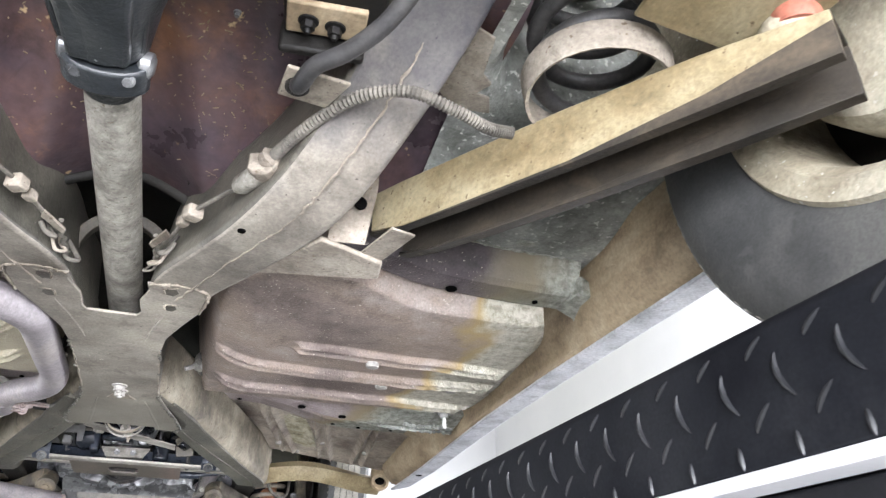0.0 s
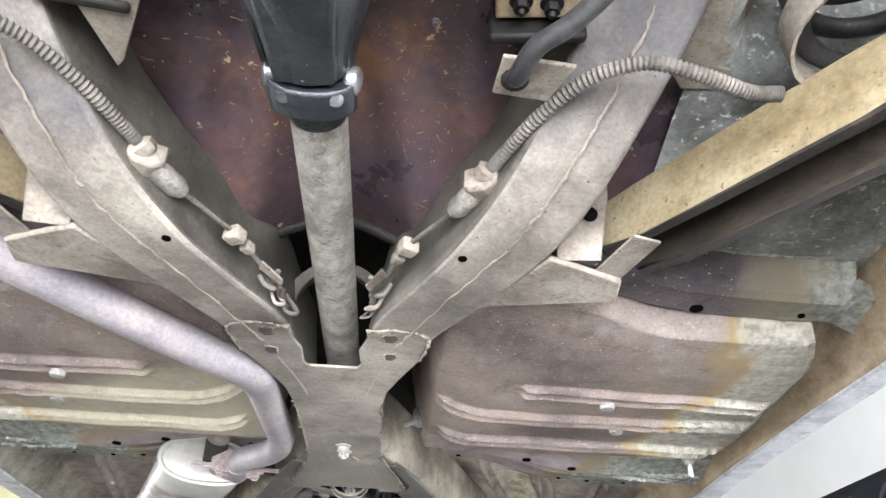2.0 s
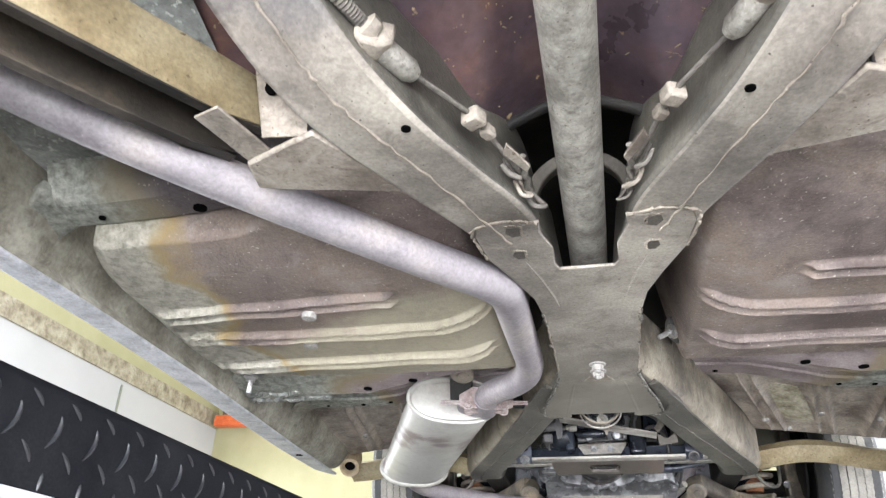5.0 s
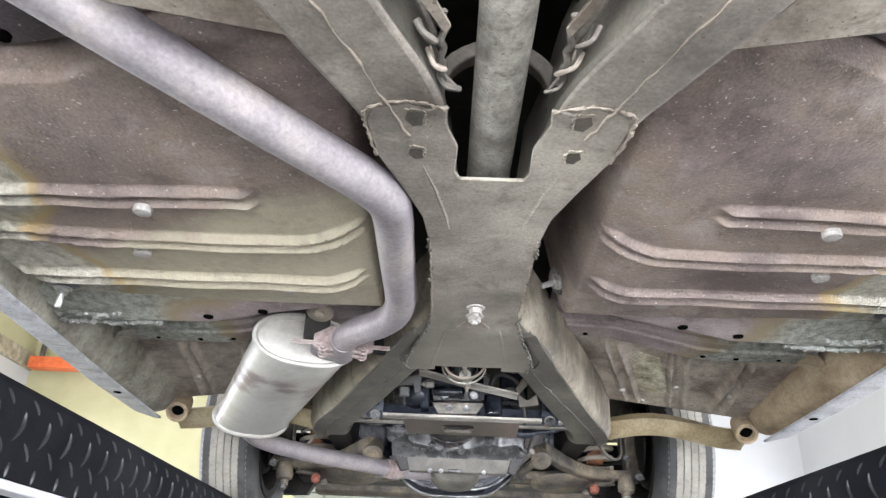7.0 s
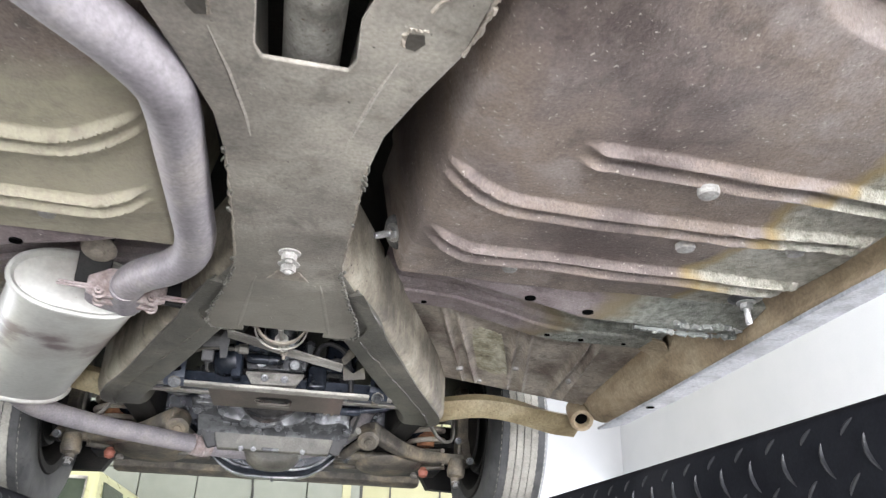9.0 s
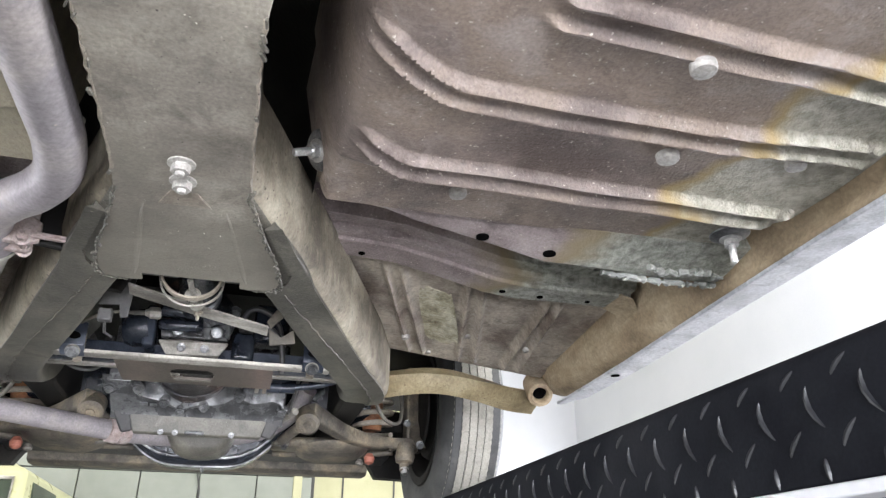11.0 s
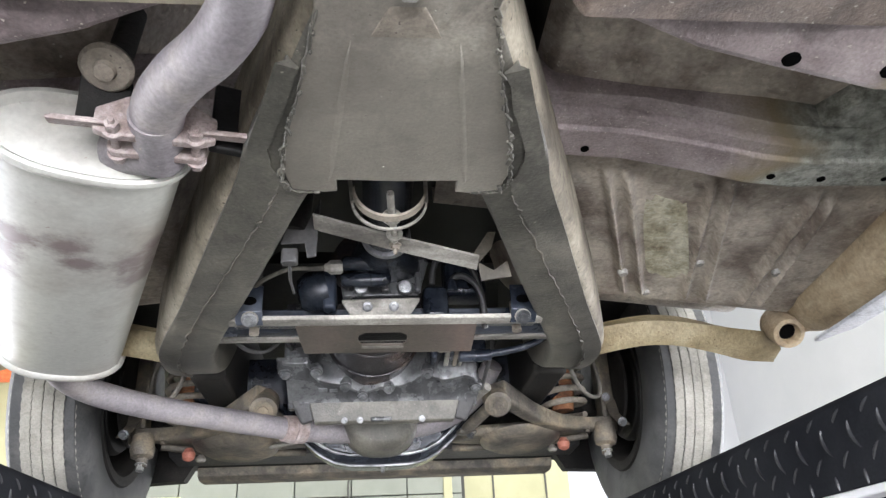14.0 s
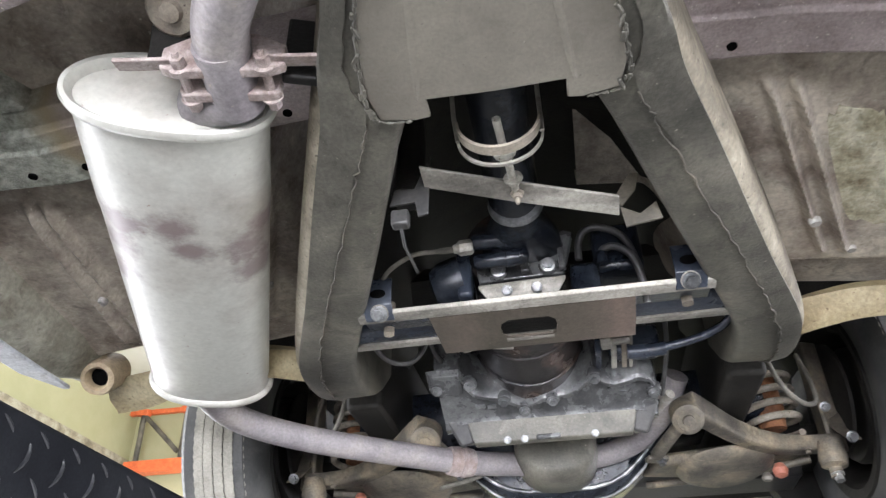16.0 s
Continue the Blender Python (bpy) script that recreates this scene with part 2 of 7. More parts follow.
def overspray(name, inner, edge, outer, at=0.56, blur=0.05, wob=0.30, left_inner=None):
    """Underseal that changes colour outwards from the middle of the car, with an uneven border and a rougher skin outside it."""
    m = mat(name, inner, 4.5, 0.52, 0, 0.45, 120, speck=(0.55, 0.50, 0.43), speck_cut=0.665)
    nt = m.node_tree
    n, l = nt.nodes, nt.links
    p = n["Principled BSDF"]
    base = p.inputs["Base Color"].links[0].from_socket
    tc = n.new("ShaderNodeTexCoord")
    sp = n.new("ShaderNodeSeparateXYZ")
    l.new(tc.outputs["Object"], sp.inputs["Vector"])
    ab = n.new("ShaderNodeMath")
    ab.operation = "ABSOLUTE"
    l.new(sp.outputs["X"], ab.inputs[0])
    ns = n.new("ShaderNodeTexNoise")
    ns.inputs["Scale"].default_value, ns.inputs["Detail"].default_value = 5.5, 6
    l.new(tc.outputs["Object"], ns.inputs["Vector"])
    mul = n.new("ShaderNodeMath")
    mul.operation = "MULTIPLY_ADD"
    mul.inputs[1].default_value, mul.inputs[2].default_value = wob, -wob / 2
    l.new(ns.outputs["Fac"], mul.inputs[0])
    add = n.new("ShaderNodeMath")
    l.new(ab.outputs["Value"], add.inputs[0])
    l.new(mul.outputs["Value"], add.inputs[1])
    fine = n.new("ShaderNodeTexNoise")
    fine.inputs["Scale"].default_value, fine.inputs["Detail"].default_value, fine.inputs["Roughness"].default_value = 60, 6, 0.7
    l.new(tc.outputs["Object"], fine.inputs["Vector"])
    r2 = n.new("ShaderNodeValToRGB")
    for k, cc in enumerate(outer):
        e = r2.color_ramp.elements[k] if k < 2 else r2.color_ramp.elements.new(0.5)
        e.position, e.color = 0.36 + 0.28 * k / max(1, len(outer) - 1), (*cc, 1)
    l.new(fine.outputs["Fac"], r2.inputs["Fac"])

    def layer(src, colour, lo, hi, fac=None):
        mr = n.new("ShaderNodeMapRange")
        mr.inputs["From Min"].default_value, mr.inputs["From Max"].default_value = lo, hi
        l.new(fac or add.outputs["Value"], mr.inputs["Value"])
        mx = n.new("ShaderNodeMix")
        mx.data_type = "RGBA"
        l.new(mr.outputs["Result"], mx.inputs["Factor"])
        l.new(src, mx.inputs["A"])
        if isinstance(colour, tuple):
            mx.inputs["B"].default_value = (*colour, 1)
        else:
            l.new(colour, mx.inputs["B"])
        return mx.outputs["Result"], mr.outputs["Result"]

    out = base
    if left_inner:
        yy = n.new("ShaderNodeMath")
        l.new(sp.outputs["Y"], yy.inputs[0])
        l.new(mul.outputs["Value"], yy.inputs[1])
        neg = n.new("ShaderNodeMath")
        neg.operation = "LESS_THAN"
        neg.inputs[1].default_value = 0
        l.new(sp.outputs["X"], neg.inputs[0])
        tilt = n.new("ShaderNodeMath")
        tilt.operation = "MULTIPLY_ADD"
        tilt.inputs[1].default_value = 0.45
        l.new(sp.outputs["X"], tilt.inputs[0])
        l.new(yy.outputs["Value"], tilt.inputs[2])
        gate = n.new("ShaderNodeMath")
        gate.operation = "MULTIPLY"
        ramp = n.new("ShaderNodeMapRange")
        ramp.inputs["From Min"].default_value, ramp.inputs["From Max"].default_value = -0.50, -0.44
        l.new(tilt.outputs["Value"], ramp.inputs["Value"])
        l.new(ramp.outputs["Result"], gate.inputs[0])
        l.new(neg.outputs["Value"], gate.inputs[1])
        mx = n.new("ShaderNodeMix")
        mx.data_type = "RGBA"
        part_ = n.new("ShaderNodeMath")
        part_.operation = "MULTIPLY"
        l.new(gate.outputs["Value"], part_.inputs[0])
        l.new(fine.outputs["Fac"], part_.inputs[1])
        twice = n.new("ShaderNodeMath")
        twice.operation = "MULTIPLY"
        twice.inputs[1].default_value = 1.6
        l.new(part_.outputs["Value"], twice.inputs[0])
        l.new(twice.outputs["Value"], mx.inputs["Factor"])
        l.new(out, mx.inputs["A"])
        mx.inputs["B"].default_value = (*left_inner, 1)
        out = mx.outputs["Result"]
    out, _ = layer(out, edge, at - blur, at)
    out, f = layer(out, r2.outputs["Color"], at, at + blur)
    l.new(out, p.inputs["Base Color"])
    b2 = n.new("ShaderNodeBump")
    b2.inputs["Distance"].default_value = 0.006
    sc = n.new("ShaderNodeMath")
    sc.operation = "MULTIPLY"
    sc.inputs[1].default_value = 0.7
    l.new(f, sc.inputs[0])
    l.new(sc.outputs["Value"], b2.inputs["Strength"])
    l.new(fine.outputs["Fac"], b2.inputs["Height"])
    l.new(p.inputs["Normal"].links[0].from_socket, b2.inputs["Normal"])
    l.new(b2.outputs["Normal"], p.inputs["Normal"])
    return m



def stained(name, cols, film_front, film_rear, front_at=0.02, rear_at=-0.985):
    """Dusty frame steel with an uneven oil film towards the engine and a dark one over the axle."""
    m = mat(name, cols, 5.5, 0.7, 0, 0.25, 110, speck=(0.05, 0.04, 0.035), speck_cut=0.69, grime=0.4)
    nt = m.node_tree
    n, l = nt.nodes, nt.links
    p = n["Principled BSDF"]
    tc = n.new("ShaderNodeTexCoord")
    sp = n.new("ShaderNodeSeparateXYZ")
    l.new(tc.outputs["Object"], sp.inputs["Vector"])
    ns = n.new("ShaderNodeTexNoise")
    ns.inputs["Scale"].default_value, ns.inputs["Detail"].default_value = 9, 7
    l.new(tc.outputs["Object"], ns.inputs["Vector"])
    mul = n.new("ShaderNodeMath")
    mul.operation = "MULTIPLY_ADD"
    mul.inputs[1].default_value, mul.inputs[2].default_value = 0.5, -0.25
    l.new(ns.outputs["Fac"], mul.inputs[0])
    add = n.new("ShaderNodeMath")
    l.new(sp.outputs["Y"], add.inputs[0])
    l.new(mul.outputs["Value"], add.inputs[1])
    out = p.inputs["Base Color"].links[0].from_socket
    rough = p.inputs["Roughness"].links[0].from_socket
    for lo, hi, colour, rg in ((front_at - 0.12, front_at + 0.14, film_front, 0.45), (rear_at + 0.06, rear_at - 0.08, film_rear, 0.42)):
        mr = n.new("ShaderNodeMapRange")
        mr.inputs["From Min"].default_value, mr.inputs["From Max"].default_value, mr.inputs["To Max"].default_value = lo, hi, 0.66
        l.new(add.outputs["Value"], mr.inputs["Value"])
        mx = n.new("ShaderNodeMix")
        mx.data_type = "RGBA"
        l.new(mr.outputs["Result"], mx.inputs["Factor"])
        l.new(out, mx.inputs["A"])
        mx.inputs["B"].default_value = (*colour, 1)
        out = mx.outputs["Result"]
        mf = n.new("ShaderNodeMix")
        l.new(mr.outputs["Result"], mf.inputs["Factor"])
        l.new(rough, mf.inputs["A"])
        mf.inputs["B"].default_value = rg
        rough = mf.outputs["Result"]
    l.new(out, p.inputs["Base Color"])
    l.new(rough, p.inputs["Roughness"])
    return m


FRAME_STAINED = stained("oil_stained_frame", [(0.105, 0.092, 0.076), (0.235, 0.213, 0.180), (0.38, 0.350, 0.295)], (0.155, 0.143, 0.118), (0.026, 0.031, 0.052))
SEALER = [(0.29, 0.272, 0.21), (0.45, 0.43, 0.35), (0.60, 0.58, 0.50)]
PAN = overspray("floor_pan_underseal", [(0.115, 0.089, 0.079), (0.205, 0.166, 0.148), (0.275, 0.218, 0.180), (0.35, 0.300, 0.275)], (0.36, 0.27, 0.13), SEALER, 0.60, 0.028, 0.30, (0.41, 0.38, 0.275))
REARCHANNEL = overspray("rear_channel_underseal", [(0.040, 0.033, 0.036), (0.088, 0.074, 0.079), (0.165, 0.145, 0.15)], (0.22, 0.19, 0.13), [(0.16, 0.165, 0.135), (0.31, 0.32, 0.275), (0.48, 0.485, 0.43)], 0.63, 0.06, 0.26)
CHANNEL = overspray("channel_underseal", [(0.13, 0.102, 0.100), (0.28, 0.232, 0.23), (0.44, 0.385, 0.375)], (0.27, 0.22, 0.14), [(0.16, 0.165, 0.135), (0.31, 0.32, 0.275), (0.48, 0.485, 0.43)], 0.52, 0.05, 0.30)

# ---- mesh helpers ----


def part(name, bm, material, parent=None, label="", smooth=40, bevel=0.0, segs=2):
    """Links a bmesh as one mesh object, under parent if given."""
    bmesh.ops.recalc_face_normals(bm, faces=bm.faces)
    me = bpy.data.meshes.new(name)
    bm.to_mesh(me)
    bm.free()
    me.materials.append(material)
    for f in me.polygons:
        f.use_smooth = True
    me.set_sharp_from_angle(angle=radians(smooth))
    ob = new(name, me)
    if parent:
        ob.parent = parent
    if label:
        ob["label"] = label
    if bevel:
        md = ob.modifiers.new("edges", "BEVEL")
        md.width, md.segments, md.limit_method, md.angle_limit = bevel, segs, "ANGLE", radians(35)
    return ob


def thing(name, label, category, group="", kind="", at=(0, 0, 0)):
    ob = new(name)
    ob.location = at
    ob.empty_display_size = 0.05
    return tagged(ob, label, category, group, kind)


def loft(bm, rings, caps=True, closed=True):
    vs = [[bm.verts.new(p) for p in r] for r in rings]
    n = len(vs[0])
    for a, b in zip(vs, vs[1:]):
        for i in range(n if closed else n - 1):
            j = (i + 1) % n
            bm.faces.new((a[i], a[j], b[j], b[i]))
    if caps and closed:
        bm.faces.new(vs[0][::-1])
        bm.faces.new(vs[-1])
    return vs


def box(bm, c, s, m=None):
    r = []
    for z in (-0.5, 0.5):
        r.append([Vector((x * s[0], y * s[1], z * s[2])) for x, y in ((-0.5, -0.5), (0.5, -0.5), (0.5, 0.5), (-0.5, 0.5))])
    t = Matrix.Translation(c) @ (m.to_4x4() if m else Matrix())
    loft(bm, [[t @ p for p in k] for k in r])


def prism(bm, outline, z0, z1):
    loft(bm, [[(x, y, z0) for x, y in outline], [(x, y, z1) for x, y in outline]])


def smooth_path(pts, per=6):
    """Catmull-Rom through the points."""
    p = [Vector(q) for q in pts]
    p = [p[0] * 2 - p[1]] + p + [p[-1] * 2 - p[-2]]
    out = []
    for i in range(1, len(p) - 2):
        for k in range(per):
            t = k / per
            a, b, c, d = p[i - 1], p[i], p[i + 1], p[i + 2]
            out.append(0.5 * ((2 * b) + (c - a) * t + (2 * a - 5 * b + 4 * c - d) * t * t + (3 * b - a - 3 * c + d) * t ** 3))
    out.append(p[-2])
    return out


def tube(bm, pts, r, n=14, caps=True, squash=1.0):
    """A round bar or pipe along points; r is one radius or one per point."""
    pts = [Vector(p) for p in pts]
    rs = r if isinstance(r, (list, tuple)) else [r] * len(pts)
    rings, side = [], None
    for i, p in enumerate(pts):
        d = (pts[min(i + 1, len(pts) - 1)] - pts[max(i - 1, 0)]).normalized()
        if side is None:
            side = d.cross(Vector((0, 0, 1)) if abs(d.z) < 0.9 else Vector((1, 0, 0))).normalized()
        side = (side - d * side.dot(d)).normalized()
        up = d.cross(side)
        rings.append([p + (side * math.cos(a) + up * math.sin(a) * squash) * rs[i] for a in (2 * math.pi * k / n for k in range(n))])
    loft(bm, rings, caps)


def spin(bm, profile, m, n=40):
    """A turned body: profile of (radius, along), spun about local z and set by m."""
    rings = []
    for r, h in profile:
        rings.append([m @ Vector((r * math.cos(a), r * math.sin(a), h)) for a in (2 * math.pi * k / n for k in range(n))])
    loft(bm, rings)


def along(p, q):
    """Matrix with its origin at p and its z axis towards q."""
    d = Vector(q) - Vector(p)
    return Matrix.Translation(p) @ d.to_track_quat("Z", "Y").to_matrix().to_4x4()


def bolt(parent, p, direction, r=0.009, h=0.008, material=None, stud=0.0, name="bolt", label=""):
    """A hexagon head with its washer, and the stud's end where it shows."""
    bm = bmesh.new()
    m = along(p, Vector(p) + Vector(direction))
    spin(bm, [(r * 1.45, 0), (r * 1.45, 0.002), (r * 1.05, 0.003)], m, 16)
    loft(bm, [[m @ Vector((r * math.cos(a), r * math.sin(a), z)) for a in (math.pi / 3 * k for k in range(6))] for z in (0.002, 0.002 + h)])
    if stud:
        spin(bm, [(r * 0.5, h), (r * 0.5, h + stud), (r * 0.35, h + stud + 0.002)], m, 10)
    return part(name, bm, material or STEEL, parent, label)


def field(bm, x0, x1, y0, y1, d, f, dy=None):
    """A sheet z = f(x, y) over a rectangle."""
    nx, ny = max(1, round((x1 - x0) / d)), max(1, round((y1 - y0) / (dy or d)))
    vs = [[bm.verts.new((x0 + (x1 - x0) * i / nx, y0 + (y1 - y0) * j / ny, f(x0 + (x1 - x0) * i / nx, y0 + (y1 - y0) * j / ny))) for j in range(ny + 1)] for i in range(nx + 1)]
    for i in range(nx):
        for j in range(ny):
            bm.faces.new((vs[i][j], vs[i + 1][j], vs[i + 1][j + 1], vs[i][j + 1]))


def step(a, b, x):
    t = min(1, max(0, (x - a) / (b - a)))
    return t * t * (3 - 2 * t)


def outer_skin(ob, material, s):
    """Gives the flank of a frame arm towards side s its own material, picked by facing."""
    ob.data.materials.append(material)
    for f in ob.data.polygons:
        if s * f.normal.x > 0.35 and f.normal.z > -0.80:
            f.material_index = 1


def ridge(x, c, w):
    """A rounded bump of height 1 at c, w wide."""
    t = abs(x - c) / w
    return 0.5 + 0.5 * math.cos(math.pi * t) if t < 1 else 0.0


def arc_box(bm, outer, inner, zb, zt):
    """A box section from matching edge points and its lower and upper heights."""
    loft(bm, [[(i[0], i[1], b), (o[0], o[1], b), (o[0], o[1], t), (i[0], i[1], t)] for o, i, b, t in zip(outer, inner, zb, zt)])


def bead(parent, pts, r=0.0035, seed=0, name="weld_bead", material=None, stray=0.0015):
    """A lumpy weld seam along points."""
    rnd = random.Random(seed)
    fine = smooth_path(pts, 14)
    bm = bmesh.new()
    tube(bm, [p + Vector((rnd.uniform(-1, 1), rnd.uniform(-1, 1), rnd.uniform(-0.2, 0.2))) * stray for p in fine], [r * rnd.uniform(0.35, 1.4) for _ in fine], 7)
    return part(name, bm, material or WELD, parent)

# ---- setting: the workshop ----


def slab(name, c, s, material, label, category):
    bm = bmesh.new()
    box(bm, c, s)
    ob = part(name, bm, material)
    return tagged(ob, label, category, kind="structure")


slab("floor", (0, 0.5, -0.1), (13, 17, 0.2), CONCRETE, "grey sealed concrete workshop floor", "floor")
slab("wall_east", (4.6, 0.5, 2.6), (0.2, 16, 5.2), WALLWHITE, "plain white painted workshop wall", "wall")
slab("wall_west", (-5.7, 0.5, 2.02), (0.2, 16, 4.04), WALLWHITE, "white panelled lower part of the workshop wall", "wall")
slab("wall_west_cream", (-5.7, 0.5, 4.62), (0.2, 16, 1.16), WALLCREAM, "cream painted upper part of the side wall", "wall")
bm = bmesh.new()
box(bm, (-5.585, 0.5, 4.04), (0.03, 15.8, 0.22))
tagged(part("trim", bm, PALEWING), "grubby plaster band along the top of the white wall", "trim", kind="structure")
slab("wall_north", (-1.70, 8.4, 2.6), (8.0, 0.2, 5.2), WALLCREAM, "cream painted end wall around the sectional door", "wall")
slab("wall_north_white", (3.45, 8.4, 2.6), (2.3, 0.2, 5.2), WALLWHITE, "white painted end of the end wall", "wall")
slab("wall_south", (-0.55, -4.6, 2.6), (10.3, 0.2, 5.2), WALLWHITE, "plain white rear workshop wall", "wall")
slab("ceiling", (-0.5, 0.5, 5.3), (10.6, 16.4, 0.2), CEILING, "pale boarded workshop ceiling", "ceiling")
for k in range(6):
    bm = bmesh.new()
    box(bm, (-5.592, -5.0 + 2.2 * k, 1.95), (0.012, 0.03, 3.85))
    tagged(part("trim", bm, DOORPANEL), "thin vertical joint strip on the white wall", "trim", kind="structure")

for s_, xw, nm in ((1, 4.49, "window_1"), (-1, -5.59, "window_2")):
    win = thing(nm, "long frosted workshop window low in the white wall", "window", kind="structure", at=(xw, 2.45, 1.55))
    for y0, z0, sy, sz in ((0, 1.0, 11.6, 0.08), (0, -1.0, 11.6, 0.08), (-5.75, 0, 0.08, 1.95), (5.75, 0, 0.08, 1.95), (0, 0, 0.06, 1.95)):
        bm = bmesh.new()
        box(bm, (0, y0, z0), (0.08, sy, sz))
        part("window_frame", bm, WALLWHITE, win, bevel=0.005)

# sectional door in the end wall
door = thing("door_1", "closed off-white sectional workshop door with grooved panels", "door", kind="structure", at=(0, 8.24, 0))
for r in range(6):
    for c_ in range(6):
        bm = bmesh.new()
        box(bm, (-2.44 + 0.63 * c_, 0, 0.315 + 0.63 * r), (0.617, 0.06, 0.617))
        part("panel", bm, DOORPANEL, door, bevel=0.006)
bm = bmesh.new()
box(bm, (-0.865, 0.04, 1.9), (3.85, 0.04, 3.8))
part("backing", bm, JOINT, door)
for x in (0.86, -2.82):
    bm = bmesh.new()
    box(bm, (x, 0.0, 1.95), (0.10, 0.10, 3.9))
    part("jamb", bm, WALLCREAM, door, bevel=0.006)
for x in (1.40, 2.02):
    bm = bmesh.new()
    box(bm, (x, 8.295, 2.6), (0.02, 0.012, 5.1))
    tagged(part("trim", bm, JOINT), "dark vertical joint in the cream end wall", "trim", kind="structure")
cord = thing("hanging_cord", "black cord hanging down the sectional door", "cord", at=(-0.25, 8.17, 3.5))
bm = bmesh.new()
tube(bm, smooth_path([(0.05, 0, 0), (0.04, 0, -0.5), (-0.02, 0, -0.9), (0.03, 0, -1.2), (0.0, 0, -1.6)], 6), 0.010, 8)
part("cord", bm, JOINT, cord)

# old off-roader parked beyond the lift
YELLOW = mat("pale_yellow_car_paint", [(0.37, 0.365, 0.20), (0.44, 0.435, 0.25)], 3, 0.3, 0, 0.03, 60, fine_mix=0.04, grime=0.1)
GLASS = mat("green_tinted_glass", [(0.020, 0.028, 0.018), (0.045, 0.058, 0.036)], 3, 0.25, 0, 0.0, 40, fine_mix=0.02, grime=0, spec=0.15)
car = thing("parked_off_roader", "pale yellow old off-roader with green-tinted windscreen, parked on the workshop floor", "car", at=(-2.03, 4.2, 0))
bm = bmesh.new()
loft(bm, [[(-w, y, 0.55), (-w - 0.02, y, 0.75), (-w, y, z - 0.06), (-w + 0.08, y, z), (w - 0.08, y, z), (w, y, z - 0.06), (w + 0.02, y, 0.75), (w, y, 0.55)] for y, w, z in ((-0.62, 0.74, 1.12), (-0.55, 0.79, 1.20), (0.42, 0.82, 1.30), (0.50, 0.82, 1.42), (3.55, 0.82, 1.42), (3.62, 0.78, 1.36))])
part("body", bm, YELLOW, car, bevel=0.02)
bm = bmesh.new()
loft(bm, [[(-w, y, z) for w, y in ((a, b), (a, c), (-a, c), (-a, b))] for a, b, c, z in ((0.80, 0.50, 3.56, 1.42), (0.73, 0.74, 3.48, 1.91), (0.70, 0.80, 3.44, 1.96), (0.60, 0.95, 3.3, 2.0))])
part("cabin", bm, YELLOW, car, bevel=0.03)
quad = lambda a, b, z: Vector((a, 0.50 + (z - 1.42) * 0.49 - b, z))
bm = bmesh.new()
loft(bm, [[quad(-0.71, d, 1.47), quad(0.71, d, 1.47), quad(0.66, d, 1.88), quad(-0.66, d, 1.88)] for d in (0.012, -0.02)])
part("windscreen", bm, GLASS, car, bevel=0.004)
bm = bmesh.new()
tube(bm, [quad(a, 0.014, z) for a, z in ((-0.71, 1.47), (0.71, 1.47), (0.665, 1.88), (-0.665, 1.88), (-0.71, 1.47))], 0.013, 8)
part("windscreen_trim", bm, ALLOY_PALE, car, "bright windscreen trim")
for sx in (-1, 1):
    for y0, y1 in ((0.78, 1.70), (1.80, 3.35)):
        bm = bmesh.new()
        loft(bm, [[(sx * (0.80 + d), y0, 1.47), (sx * (0.80 + d), y1, 1.47), (sx * (0.735 + d), y1 - 0.03, 1.88), (sx * (0.735 + d), y0 + 0.14, 1.88)] for d in (-0.02, 0.008)])
        part("side_window", bm, GLASS, car, bevel=0.003)
    for y in (0.0, 2.8):
        bm = bmesh.new()
        spin(bm, [(0.10, 0.0), (0.22, 0.015), (0.25, 0.03), (0.36, 0.02), (0.38, -0.03), (0.38, -0.17), (0.35, -0.2)], along((sx * 0.80, y, 0.38), (sx * 1.8, y, 0.38)), 28)
        part("wheel", bm, RUBBER, car)
bm = bmesh.new()
box(bm, (0, -0.68, 0.66), (1.62, 0.08, 0.14))
part("bumper", bm, ALLOY_PALE, car, "bright front bumper", bevel=0.02)
car.scale = (1.07, 1.07, 1.07)

# orange steel beam with stays high on the end wall
beam = thing("orange_beam", "orange steel beam with dark stays, fixed high on the cream wall", "beam", at=(-4.75, 8.05, 3.97))
bm = bmesh.new()
box(bm, (0.22, 0, 0), (1.86, 0.16, 0.15))
part("beam", bm, ORANGE, beam, bevel=0.006)
for x in (-0.6, 0.0, 0.7):
    bm = bmesh.new()
    tube(bm, [(x, 0, 0.05), (x, 0, 0.72)], 0.035, 10)
    part("post", bm, FRAME_DARK, beam)
    bm = bmesh.new()
    tube(bm, [(x, 0, 0.70), (x + 0.55, 0, 0.18)], 0.03, 10)
    part("stay", bm, FRAME_DARK, beam)
    bm = bmesh.new()
    box(bm, (x, 0, 0.72), (0.14, 0.10, 0.08))
    part("collar", bm, ORANGE, beam, bevel=0.008)
bm = bmesh.new()
box(bm, (0.1, 0.09, 0.76), (1.9, 0.06, 0.06))
part("rail", bm, ORANGE, beam, bevel=0.004)

# ---- the lift ----


